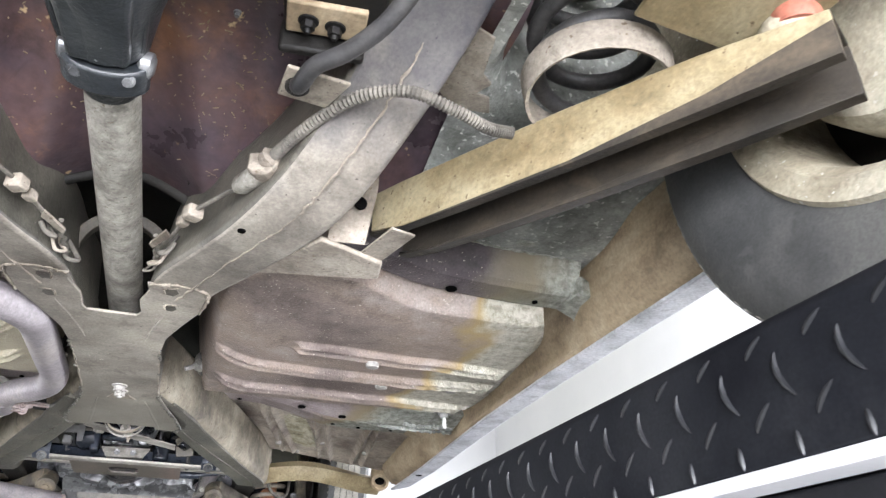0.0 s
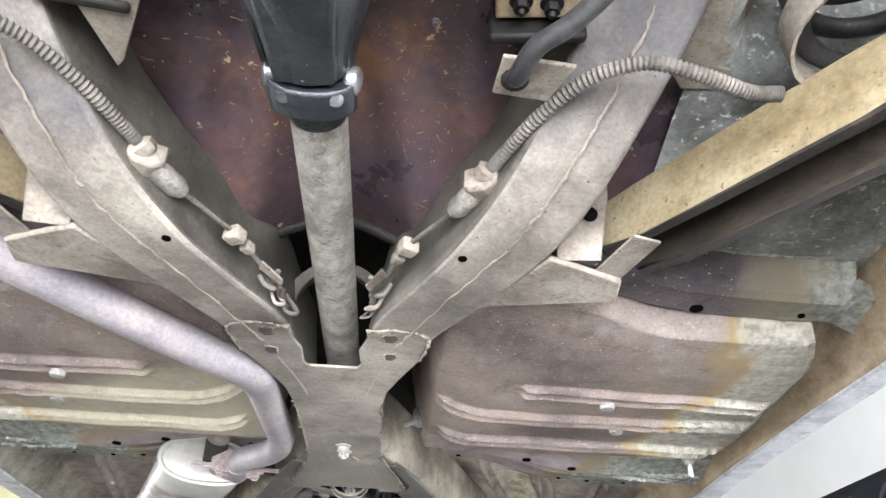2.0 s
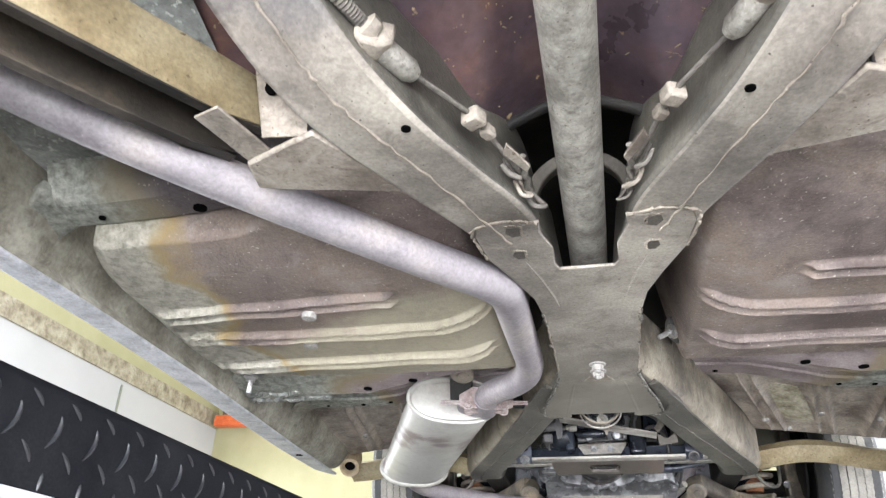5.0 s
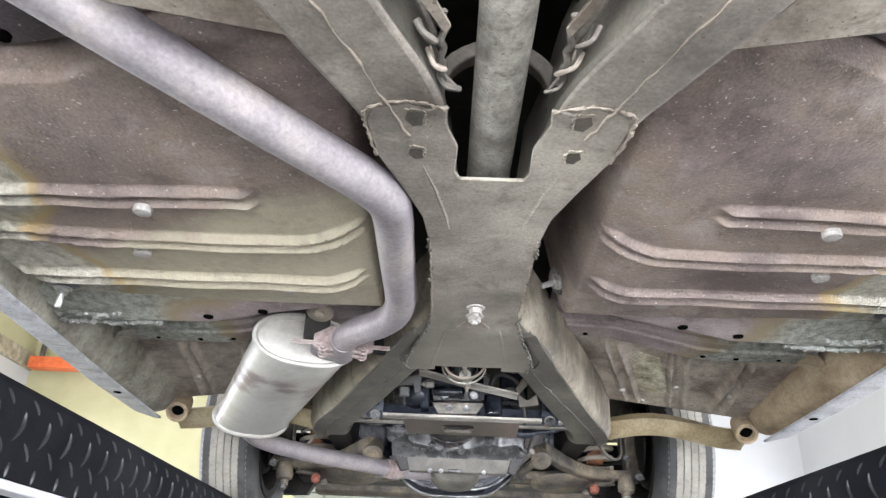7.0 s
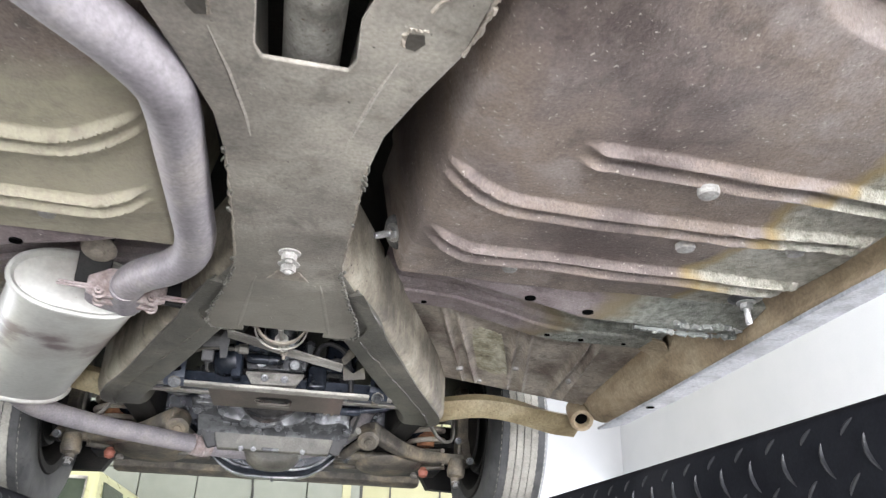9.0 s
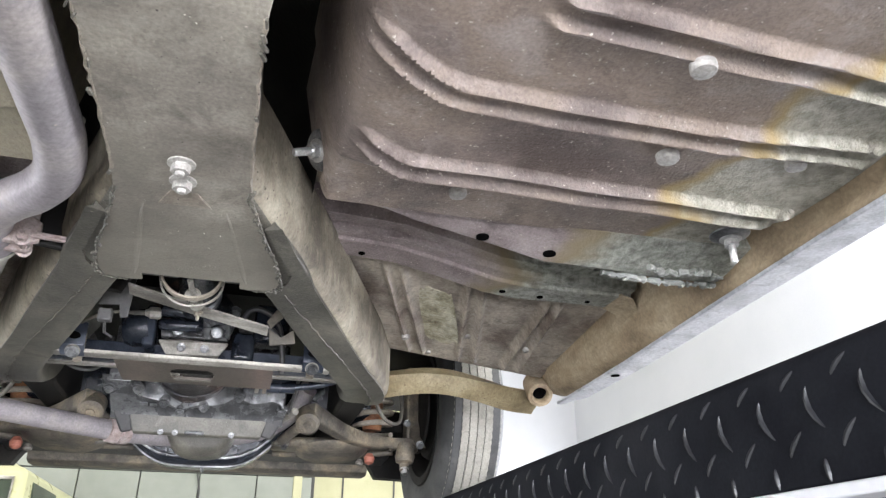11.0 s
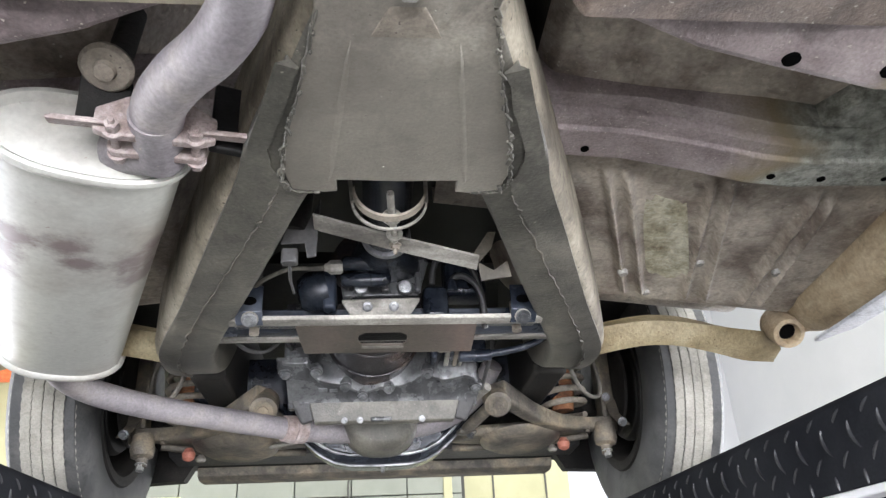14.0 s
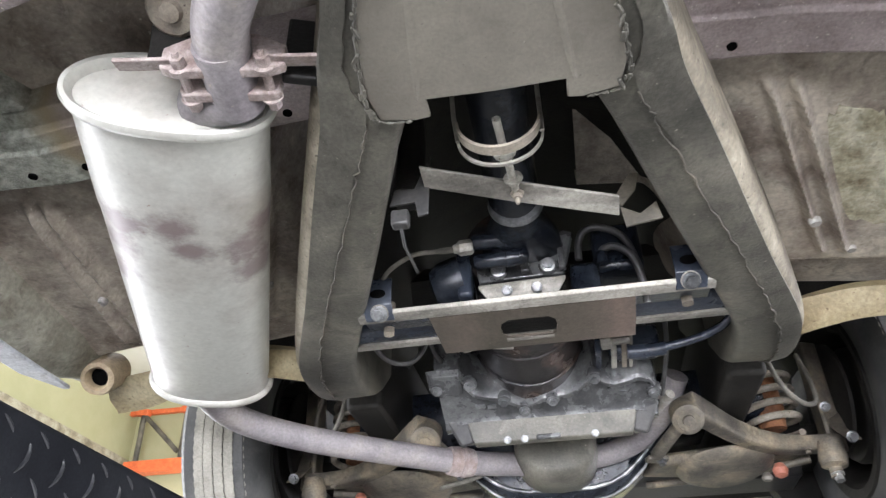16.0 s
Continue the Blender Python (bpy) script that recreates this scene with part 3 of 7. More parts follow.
def tread_bars(x, y0, y1, z0, s):
    """Raised lozenge bars on the upright inner face: long upright bows in the middle, low lying ones above and below, short dashes at the foot."""
    bm = bmesh.new()
    pitch = 0.056
    rows = ((0.010, 0.10, 0.0085, 0.0022, 0.0022, 0.0, 0.0), (0.033, -0.75, 0.0120, 0.0026, 0.0006, 0.5, 0.003), (0.057, 0.34, 0.0180, 0.0024, 0.0028, 0.0, 0.006), (0.083, -0.95, 0.0110, 0.0026, 0.0011, 0.45, 0.003))
    for z, lean, size, wide, high, off, bow in rows:
        for k in range(int((y1 - y0) / pitch)):
            y = y0 + pitch * (k + off)
            rings = []
            for t in (-1, -0.85, -0.5, 0, 0.5, 0.85, 1):
                q = math.sqrt(max(0.03, 1 - t * t))
                cc = Vector((0, math.sin(lean) * t * size + bow * (1 - t * t), z0 + z + math.cos(lean) * t * size))
                nn = Vector((0, math.cos(lean), -math.sin(lean))) * wide * q
                h = Vector((-s * high * q, 0, 0))
                p = Vector((x, y, 0)) + cc
                rings.append([p + nn, p + nn * 0.45 + h, p - nn * 0.45 + h, p - nn])
            loft(bm, rings, caps=False, closed=False)
    return bm


for s in (-1, 1):
    run = thing("lift_runway", "black tread-plate lift runway with a white edge strip", "lift runway", "runways of the lift", at=(s * RUN_X, 0, RUN_TOP))
    bm = bmesh.new()
    loft(bm, [[(0, y, -0.010), (s * 0.002, y, -0.004), (s * 0.008, y, 0.001), (s * 0.016, y, 0.003), (s * 0.52, y, 0.003), (s * 0.52, y, -0.102), (s * 0.515, y, -0.102), (s * 0.515, y, -0.004), (s * 0.006, y, -0.006), (s * 0.006, y, -0.102), (0, y, -0.102)] for y in (-3.0, 2.9)])
    part("deck", bm, PLATE, run, bevel=0.003)
    part("tread_pattern", tread_bars(-s * 0.0003, -2.0, 2.85, -0.102, s), TREADBAR, run, "raised lozenge bars")["kind"] = "stuff"
    bm = bmesh.new()
    box(bm, (s * 0.014, -0.05, -0.107), (0.034, 5.7, 0.010))
    part("edge_strip", bm, LEDWHITE, run, "white lower edge strip", bevel=0.002)
    bm = bmesh.new()
    loft(bm, [[(s * 0.032, y, -0.112), (s * 0.48, y, -0.112), (s * 0.48, y, -0.16), (s * 0.05, y, -0.16)] for y in (-2.9, 2.8)])
    part("underframe", bm, BLACKPAINT, run, bevel=0.004)
    bm = bmesh.new()
    tube(bm, [(s * 0.075, -2.8, -0.170), (s * 0.075, 2.7, -0.170)], 0.012, 10)
    part("cable_rod", bm, SHAFT, run, "bare steel pull rod")
    bm = bmesh.new()
    box(bm, (s * 0.13, -0.05, -0.166), (0.03, 5.6, 0.012))
    part("lower_strip", bm, LEDWHITE, run, "white lower strip", bevel=0.002)
    for y in (-2.5, 2.6):
        bm = bmesh.new()
        box(bm, (s * 0.27, y, -0.8325), (0.26, 0.30, 1.345))
        part("leg", bm, BLACKPAINT, run, bevel=0.01)

# ---- the car: chassis frame ----
Z0 = 1.75
frame_thing = thing("chassis_frame", "dusty grey-brown cruciform car frame with welded box arms", "car frame", at=(0, 0, 0))


def mirror(pts, s):
    return [(s * p[0], *p[1:]) for p in pts]


# centre plate, with its rear notch and small front step
half = [(0.0, -0.455), (0.037, -0.455), (0.043, -0.470), (0.041, -0.52), (0.055, -0.565), (0.052, -0.590), (0.075, -0.585), (0.090, -0.597), (0.131, -0.588), (0.137, -0.565), (0.130, -0.50),
        (0.105, -0.43), (0.083, -0.36), (0.0745, -0.28), (0.0735, -0.05), (0.078, 0.02), (0.098, 0.12), (0.118, 0.20), (0.128, 0.27), (0.122, 0.305), (0.085, 0.312), (0.070, 0.310), (0.070, 0.285), (0.0, 0.287)]
bm = bmesh.new()
prism(bm, half + [(-x, y) for x, y in half[-2:0:-1]], Z0, Z0 + 0.005)
part("centre_plate", bm, FRAME_STAINED, frame_thing, bevel=0.0015)
for s in (-1, 1):
    # upright walls of the middle box
    bm = bmesh.new()
    o = mirror([(0.072, -0.34), (0.0715, -0.05), (0.076, 0.02)], s)
    i = mirror([(0.066, -0.34), (0.0655, -0.05), (0.070, 0.02)], s)
    arc_box(bm, o, i, [Z0 + 0.004] * 3, [Z0 + 0.14] * 3)
    part("side_wall", bm, FRAME_DARK, frame_thing)
    # rear arm
    O = [(0.074, -0.30), (0.102, -0.42), (0.140, -0.55), (0.206, -0.70), (0.262, -0.82), (0.298, -0.90), (0.332, -0.98), (0.358, -1.045), (0.383, -1.12), (0.405, -1.25), (0.41, -1.55)]
    I = [(0.030, -0.36), (0.046, -0.46), (0.058, -0.60), (0.108, -0.727), (0.148, -0.815), (0.191, -0.905), (0.228, -0.985), (0.252, -1.055), (0.278, -1.14), (0.30, -1.25), (0.305, -1.55)]
    zb = [1.757, 1.757, 1.753, 1.746, 1.748, 1.772, 1.818, 1.862, 1.915, 1.99, 2.05]
    dense = lambda q: [tuple(v)[:2] for v in smooth_path([(*p, 0) for p in q], 4)]
    zz = [v[0] for v in smooth_path([(z, 0, 0) for z in zb], 4)]
    bm = bmesh.new()
    loft(bm, [[(s * i[0], i[1], z), (s * o[0], o[1], z), (s * o[0], o[1], z + 0.15), (s * (i[0] + 0.020), i[1] + 0.006, z + 0.15)] for o, i, z in zip(dense(O), dense(I), zz)])
    ra = part("rear_arm", bm, FRAME_STAINED, frame_thing, bevel=0.008, segs=3)
    # the inward flank takes the darker olive, picked by facing
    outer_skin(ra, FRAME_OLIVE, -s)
    seam = [(0.095, -0.545, 1.7485), (0.148, -0.69, 1.7445), (0.218, -0.845, 1.749), (0.256, -0.93, 1.778), (0.295, -1.02, 1.835), (0.325, -1.10, 1.90), (0.345, -1.22, 1.972)]
    bead(frame_thing, mirror(seam, s), 0.0016, 3 + s, material=FRAME, stray=0.002)
    # front arm: rounded outer flank, and a lapped skin with a ragged weld along it
    O = [(0.062, -0.04), (0.108, 0.07), (0.192, 0.28), (0.305, 0.56), (0.405, 0.82), (0.432, 0.92), (0.446, 1.03), (0.448, 1.14), (0.445, 1.24)]
    I = [(0.0, 0.20), (0.040, 0.24), (0.096, 0.315), (0.188, 0.55), (0.283, 0.795), (0.317, 0.90), (0.333, 1.02), (0.336, 1.13), (0.338, 1.22)]
    zb = [1.757, 1.757, 1.7545, 1.744, 1.7395, 1.741, 1.753, 1.793, 1.86]
    zz = [v[0] for v in smooth_path([(z, 0, 0) for z in zb], 4)]
    rings = []
    for o, i, z in zip(dense(O), dense(I), zz):
        u = (Vector(o) - Vector(i)).normalized()
        at = lambda back: (s * (o[0] - u.x * back), o[1] - u.y * back)
        ins = lambda fw: (s * (i[0] + u.x * fw), i[1] + u.y * fw)
        rings.append([(*ins(0), z + 0.012), (*ins(0.004), z + 0.004), (*ins(0.012), z), (*at(0.030), z), (*at(0.018), z + 0.003), (*at(0.009), z + 0.010), (*at(0.003), z + 0.020), (*at(0), z + 0.034), (*at(0), z + 0.13), (*ins(0), z + 0.13)])
    bm = bmesh.new()
    loft(bm, rings)
    # side light on the outward flank is painted in with its paler dust
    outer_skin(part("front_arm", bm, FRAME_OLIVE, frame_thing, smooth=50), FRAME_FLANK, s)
    I2 = [(0.098, 0.10), (0.122, 0.175), (0.144, 0.245), (0.137, 0.308), (0.194, 0.435), (0.298, 0.668), (0.369, 0.848), (0.392, 0.95), (0.398, 1.05), (0.398, 1.11)]
    O2 = [(0.108, 0.09), (0.142, 0.165), (0.168, 0.235), (0.186, 0.30), (0.234, 0.42), (0.326, 0.655), (0.402, 0.84), (0.421, 0.94), (0.428, 1.04), (0.428, 1.11)]
    z2 = [v[0] for v in smooth_path([(z, 0, 0) for z in (1.757, 1.756, 1.755, 1.7535, 1.7485, 1.742, 1.7395, 1.742, 1.757, 1.783)], 4)]
    rnd = random.Random(17 + s)
    bm = bmesh.new()
    loft(bm, [[(s * (i[0] + j), i[1], z - 0.0035), (s * (i[0] + 0.02), i[1] - 0.008, z - 0.0025), (s * o[0], o[1], z - 0.0003), (s * o[0], o[1], z + 0.006), (s * (i[0] + j), i[1], z + 0.006)] for o, i, z, j in zip(dense(O2), dense(I2), z2, [rnd.uniform(-0.004, 0.004) for _ in z2])])
    part("lap_skin", bm, FRAME_OLIVE, frame_thing, smooth=30)
    bead(frame_thing, mirror([(0.140, 0.315, 1.749), (0.193, 0.435, 1.745), (0.297, 0.668, 1.7385), (0.368, 0.848, 1.736), (0.391, 0.95, 1.7385), (0.397, 1.04, 1.753)], s), 0.0014, 11 + s, material=FRAME_DARK, stray=0.0028)
    bead(frame_thing, mirror([(0.076, 0.02, 1.750), (0.098, 0.12, 1.7495), (0.118, 0.20, 1.749), (0.130, 0.27, 1.748), (0.124, 0.306, 1.7495), (0.09, 0.312, 1.75)], s), 0.0019, 21 + s, material=FRAME_OLIVE, stray=0.0010)
    bead(frame_thing, mirror([(0.0745, -0.30, 1.750), (0.0735, -0.16, 1.750), (0.0735, -0.02, 1.750)], s), 0.0018, 31 + s, material=FRAME, stray=0.0012)
    bead(frame_thing, mirror([(0.055, -0.588, 1.750), (0.090, -0.599, 1.750), (0.132, -0.590, 1.749), (0.139, -0.565, 1.749), (0.131, -0.50, 1.750)], s), 0.0021, 41 + s, material=FRAME)
    rnd = random.Random(101 + s)
    bm = bmesh.new()
    rim = smooth_path([(0.0745, -0.30, 0), (0.0735, -0.16, 0), (0.0745, -0.02, 0), (0.088, 0.08, 0), (0.116, 0.19, 0), (0.130, 0.27, 0), (0.122, 0.306, 0)], 9)
    for p in rim:
        if rnd.random() < (0.25 if p[1] < -0.02 else 0.5):
            ln, wd = rnd.uniform(0.004, 0.015), rnd.uniform(0.002, 0.005)
            box(bm, (s * (p[0] + rnd.uniform(-0.003, 0.003)), p[1] + rnd.uniform(-0.005, 0.005), 1.7485 - rnd.uniform(0, 0.0015)), (wd, ln, 0.004), Matrix.Rotation(s * rnd.uniform(-0.7, 0.3), 3, "Z") @ Matrix.Rotation(rnd.uniform(-0.35, 0.35), 3, "Y"))
    part("torn_edge", bm, FRAME_OLIVE, frame_thing, "torn hammered flakes along the plate edge", bevel=0.0008)["kind"] = "stuff"
    # lozenge holes of the plate and drain holes of the arms
    for (x, y), r in (((0.087, -0.572), 0.0120), ((0.087, -0.508), 0.0105)):
        bm = bmesh.new()
        prism(bm, [(s * (x + r * a), y + r * b) for a, b in ((-0.7, -0.8), (0.6, -0.9), (0.85, 0.1), (0.2, 1.1), (-0.7, 0.9))], Z0 - 0.0008, Z0 + 0.001)
        part("hole", bm, FRAME_DARK, frame_thing)
        bead(frame_thing, [(s * (x + r * p_), y + r * q_, Z0) for p_, q_ in ((-0.8, 0.9), (-0.95, -0.2), (-0.6, -1.2), (0.7, -1.25))], 0.0013, 61 + s, material=FRAME)
    bm = bmesh.new()
    spin(bm, [(0.0052, 0), (0.0052, 0.002)], Matrix.Translation((s * 0.164, -0.808, 1.7445)), 14)
    part("hole", bm, HOLE, frame_thing)
    # bracket of the trailing arm
    bm = bmesh.new()
    prism(bm, mirror([(0.175, -0.66), (0.205, -0.715), (0.262, -0.815), (0.30, -0.80), (0.355, -0.775), (0.362, -0.728), (0.345, -0.722), (0.20, -0.69)], s), 1.748, 1.756)
    part("arm_bracket", bm, FRAME_TAN, frame_thing, "dusty folded bracket plate", bevel=0.003)
    bm = bmesh.new()
    loft(bm, [[(s * 0.318, -0.775, 1.753), (s * 0.352, -0.765, 1.754), (s * 0.352, -0.765, 1.757), (s * 0.318, -0.775, 1.757)], [(s * 0.342, -0.868, 1.752), (s * 0.378, -0.852, 1.757), (s * 0.378, -0.852, 1.760), (s * 0.342, -0.868, 1.756)]])
    part("bracket_tab", bm, FRAME_TAN, frame_thing, bevel=0.001)
    bm = bmesh.new()
    loft(bm, [[(s * x, y, z), (s * (x + 0.004), y + 0.002, z), (s * (x2 + 0.004), y2 + 0.002, z), (s * x2, y2, z)] for x, y, x2, y2, z in ((0.272, -0.806, 0.318, -0.812, 1.754), (0.272, -0.822, 0.326, -0.835, 1.83), (0.28, -0.828, 0.326, -0.838, 1.86))])
    part("gusset", bm, FRAME_TAN, frame_thing, bevel=0.001)
    bm = bmesh.new()
    spin(bm, [(0.009, 0), (0.009, 0.003)], along((s * 0.308, -0.8265, 1.806), (s * 0.308, -0.93, 1.79)), 12)
    part("hole", bm, HOLE, frame_thing)
for y, st in ((-0.012, 0.012), (-0.051, 0.012)):
    bolt(frame_thing, (0, y, Z0), (0, 0, -1), 0.0105, 0.010, PLUG, stud=min(st, 0.004), label="dusty zinc plated bolt")
for s in (-1, 1):
    bm = bmesh.new()
    loft(bm, [[(s * (x - w), y, Z0 + 0.001), (s * x, y, Z0 - 0.0016), (s * (x + w), y, Z0 + 0.001)] for x, y, w in ((0.048, 0.055, 0.001), (0.054, 0.10, 0.0045), (0.063, 0.17, 0.006), (0.074, 0.25, 0.006), (0.079, 0.285, 0.003))], closed=False)
    part("crease", bm, FRAME_STAINED, frame_thing, smooth=60)
    bm = bmesh.new()
    loft(bm, [[(s * (x - w), y, Z0 + 0.001), (s * x, y, Z0 - 0.0014), (s * (x + w), y, Z0 + 0.001)] for x, y, w in ((0.080, -0.485, 0.001), (0.066, -0.43, 0.004), (0.054, -0.37, 0.004), (0.048, -0.33, 0.001))], closed=False)
    part("crease", bm, FRAME_STAINED, frame_thing, smooth=60)
# scattered weld spatter and grit stuck to the plate
rnd = random.Random(5)
bm = bmesh.new()
for k in range(130):
    y = rnd.uniform(-0.58, 0.28)
    w = 0.07 if y > -0.35 else 0.07 + (-0.35 - y) * 0.25
    x = rnd.uniform(-w, w)
    if y < -0.44 and abs(x) < 0.055:
        continue
    r = rnd.uniform(0.0005, 0.0015)
    spin(bm, [(r, 0.0005), (r * 0.8, -r * 0.4), (r * 0.2, -r * 0.7)], Matrix.Translation((x, y, Z0)), 6)
part("grit", bm, FRAME_STAINED, frame_thing)["kind"] = "stuff"
# embossed step ahead of the middle bolts and shallow creases of the plate
bm = bmesh.new()
loft(bm, [[(-w, y, Z0 - d_), (w, y, Z0 - d_), (w, y, Z0 + 0.002), (-w, y, Z0 + 0.002)] for w, y, d_ in ((0.015, 0.014, 0.0002), (0.019, 0.022, 0.0028), (0.028, 0.042, 0.0018), (0.031, 0.050, 0.0002))])
part("step", bm, FRAME, frame_thing)

# ---- underbody ----
body = thing("car_underbody", "rust-brown undersealed car floor with ribs, channels and sills", "car underbody", at=(0, 0, 0))


def pan_edge(y):
    """Outer edge of the rear floor, drawn in towards the rear and rounded off at the front corner."""
    return 0.776 - 0.030 * step(-0.12, -0.50, y) - 0.085 * step(-0.44, -0.70, y) - 0.05 * step(-0.085, -0.035, y)


def pan_z(x, y):
    """Height of one half of the rear floor; x counts outwards."""
    inner = step(0.105, 0.215, x + 0.25 * max(0, -0.42 - y) * -1)
    rear = step(-0.66, -0.45, y)
    lip = 1 - step(-0.066, -0.052, y - 0.015 * step(0.3, 0.7, x))
    corner = step(-0.002, 0.020, pan_edge(y) - x)
    inside = inner * rear * lip * corner
    base = 2.03 - 0.24 * step(0.105, 0.170, x)
    z = base - (base - 1.772) * inside
    brink = -0.655 + 0.068 * step(0.31, 0.50, x)
    z += 0.11 * step(brink + 0.022, brink - 0.018, y)
    end = step(0.022, 0.038, pan_edge(y) - x)

    def pair(c, d, w=0.0094):
        return ridge(y, c - d, w) + ridge(y, c + d, w)

    rib = pair(-0.358 + 0.03 * (x - 0.3), 0.0145) * step(0.295, 0.32, x) * end
    rib += pair(-0.226 - 0.055 * (1 - step(0.15, 0.27, x)) - 0.018 * step(0.5, 0.75, x), 0.0140) * step(0.155, 0.18, x) * end
    rib += pair(-0.083 - 0.035 * (1 - step(0.17, 0.25, x)), 0.0150) * step(0.17, 0.20, x) * end
    return z - 0.0125 * rib * inside + 0.0012 * math.sin(31 * x + 3 * y) * math.sin(23 * y) * inside


def pan_sheet(s):
    """The rear floor as a sheet whose last rows follow its outer edge."""
    us = [0.06 + 0.0036 * k for k in range(68)]
    us = [(u - 0.06) for u in us] + [0.2448 + 0.0095 * k for k in range(36)]
    tail = [1 - (0.05, 0.04, 0.032, 0.025, 0.019, 0.014, 0.009, 0.005, 0.002, 0.0, -0.003)[k] for k in range(11)]
    ys = [-0.74 + 0.0036 * k for k in range(223)]
    rows = []
    for y in ys:
        e = pan_edge(y)
        rows.append([0.06 + u * (e - 0.11) / 0.5773 for u in us] + [e - (1 - q) for q in tail])
    bm = bmesh.new()
    vs = [[bm.verts.new((s * x, y, pan_z(x, y))) for x in row] for y, row in zip(ys, rows)]
    for p, q in zip(vs, vs[1:]):
        for i in range(len(p) - 1):
            bm.faces.new((p[i], p[i + 1], q[i + 1], q[i]))
    return part("rear_floor_pan", bm, PAN, body, "ribbed purple-brown floor pan with pale sealer outboard", smooth=60)


def sheet(name, f, x0, x1, y0, y1, d, s, material, parent, label="", dy=None):
    bm = bmesh.new()
    field(bm, x0, x1, y0, y1, d, f, dy)
    for v in bm.verts:
        v.co.x *= s
    return part(name, bm, material, parent, label, smooth=60)


def front_z(x, y):
    """Front floor: sloping pan with lengthways ribs, rising to the toe board."""
    z = 1.893 - 0.115 * (x - 0.33) - 0.10 * (min(y, 1.02) - 0.54) + 0.10 * step(0.862, 0.90, y) + 0.15 * step(1.05, 1.35, y) + 0.17 * (1 - step(0.12, 0.215, x - 0.09 * step(0.3, 0.8, y)))
    for c, lean in ((0.352, 0.372), (0.384, 0.376), (0.509, 0.235), (0.541, 0.262), (0.668, 0.07), (0.695, 0.10)):
        z -= 0.019 * ridge(x, c + lean * (y - 0.54), 0.0125) * step(0.47, 0.51, y) * (1 - step(0.815, 0.850, y))
    return z


def rear_z(x, y):
    """Seat pan behind the rear floor, over the axle."""
    fold = 0.014 * ridge(x, 0.085 + 0.25 * (y + 0.8), 0.045) * step(-0.98, -0.86, y) - 0.010 * ridge(x, 0.16 + 0.2 * (y + 0.8), 0.03)
    return 1.86 + 0.10 * step(-0.68, -0.95, y) - 0.05 * step(0.35, 0.6, x) + 0.055 * (1 - step(0.0, 0.16, x)) * step(-1.1, -0.7, y) + 0.25 * step(-1.05, -1.35, y) - fold


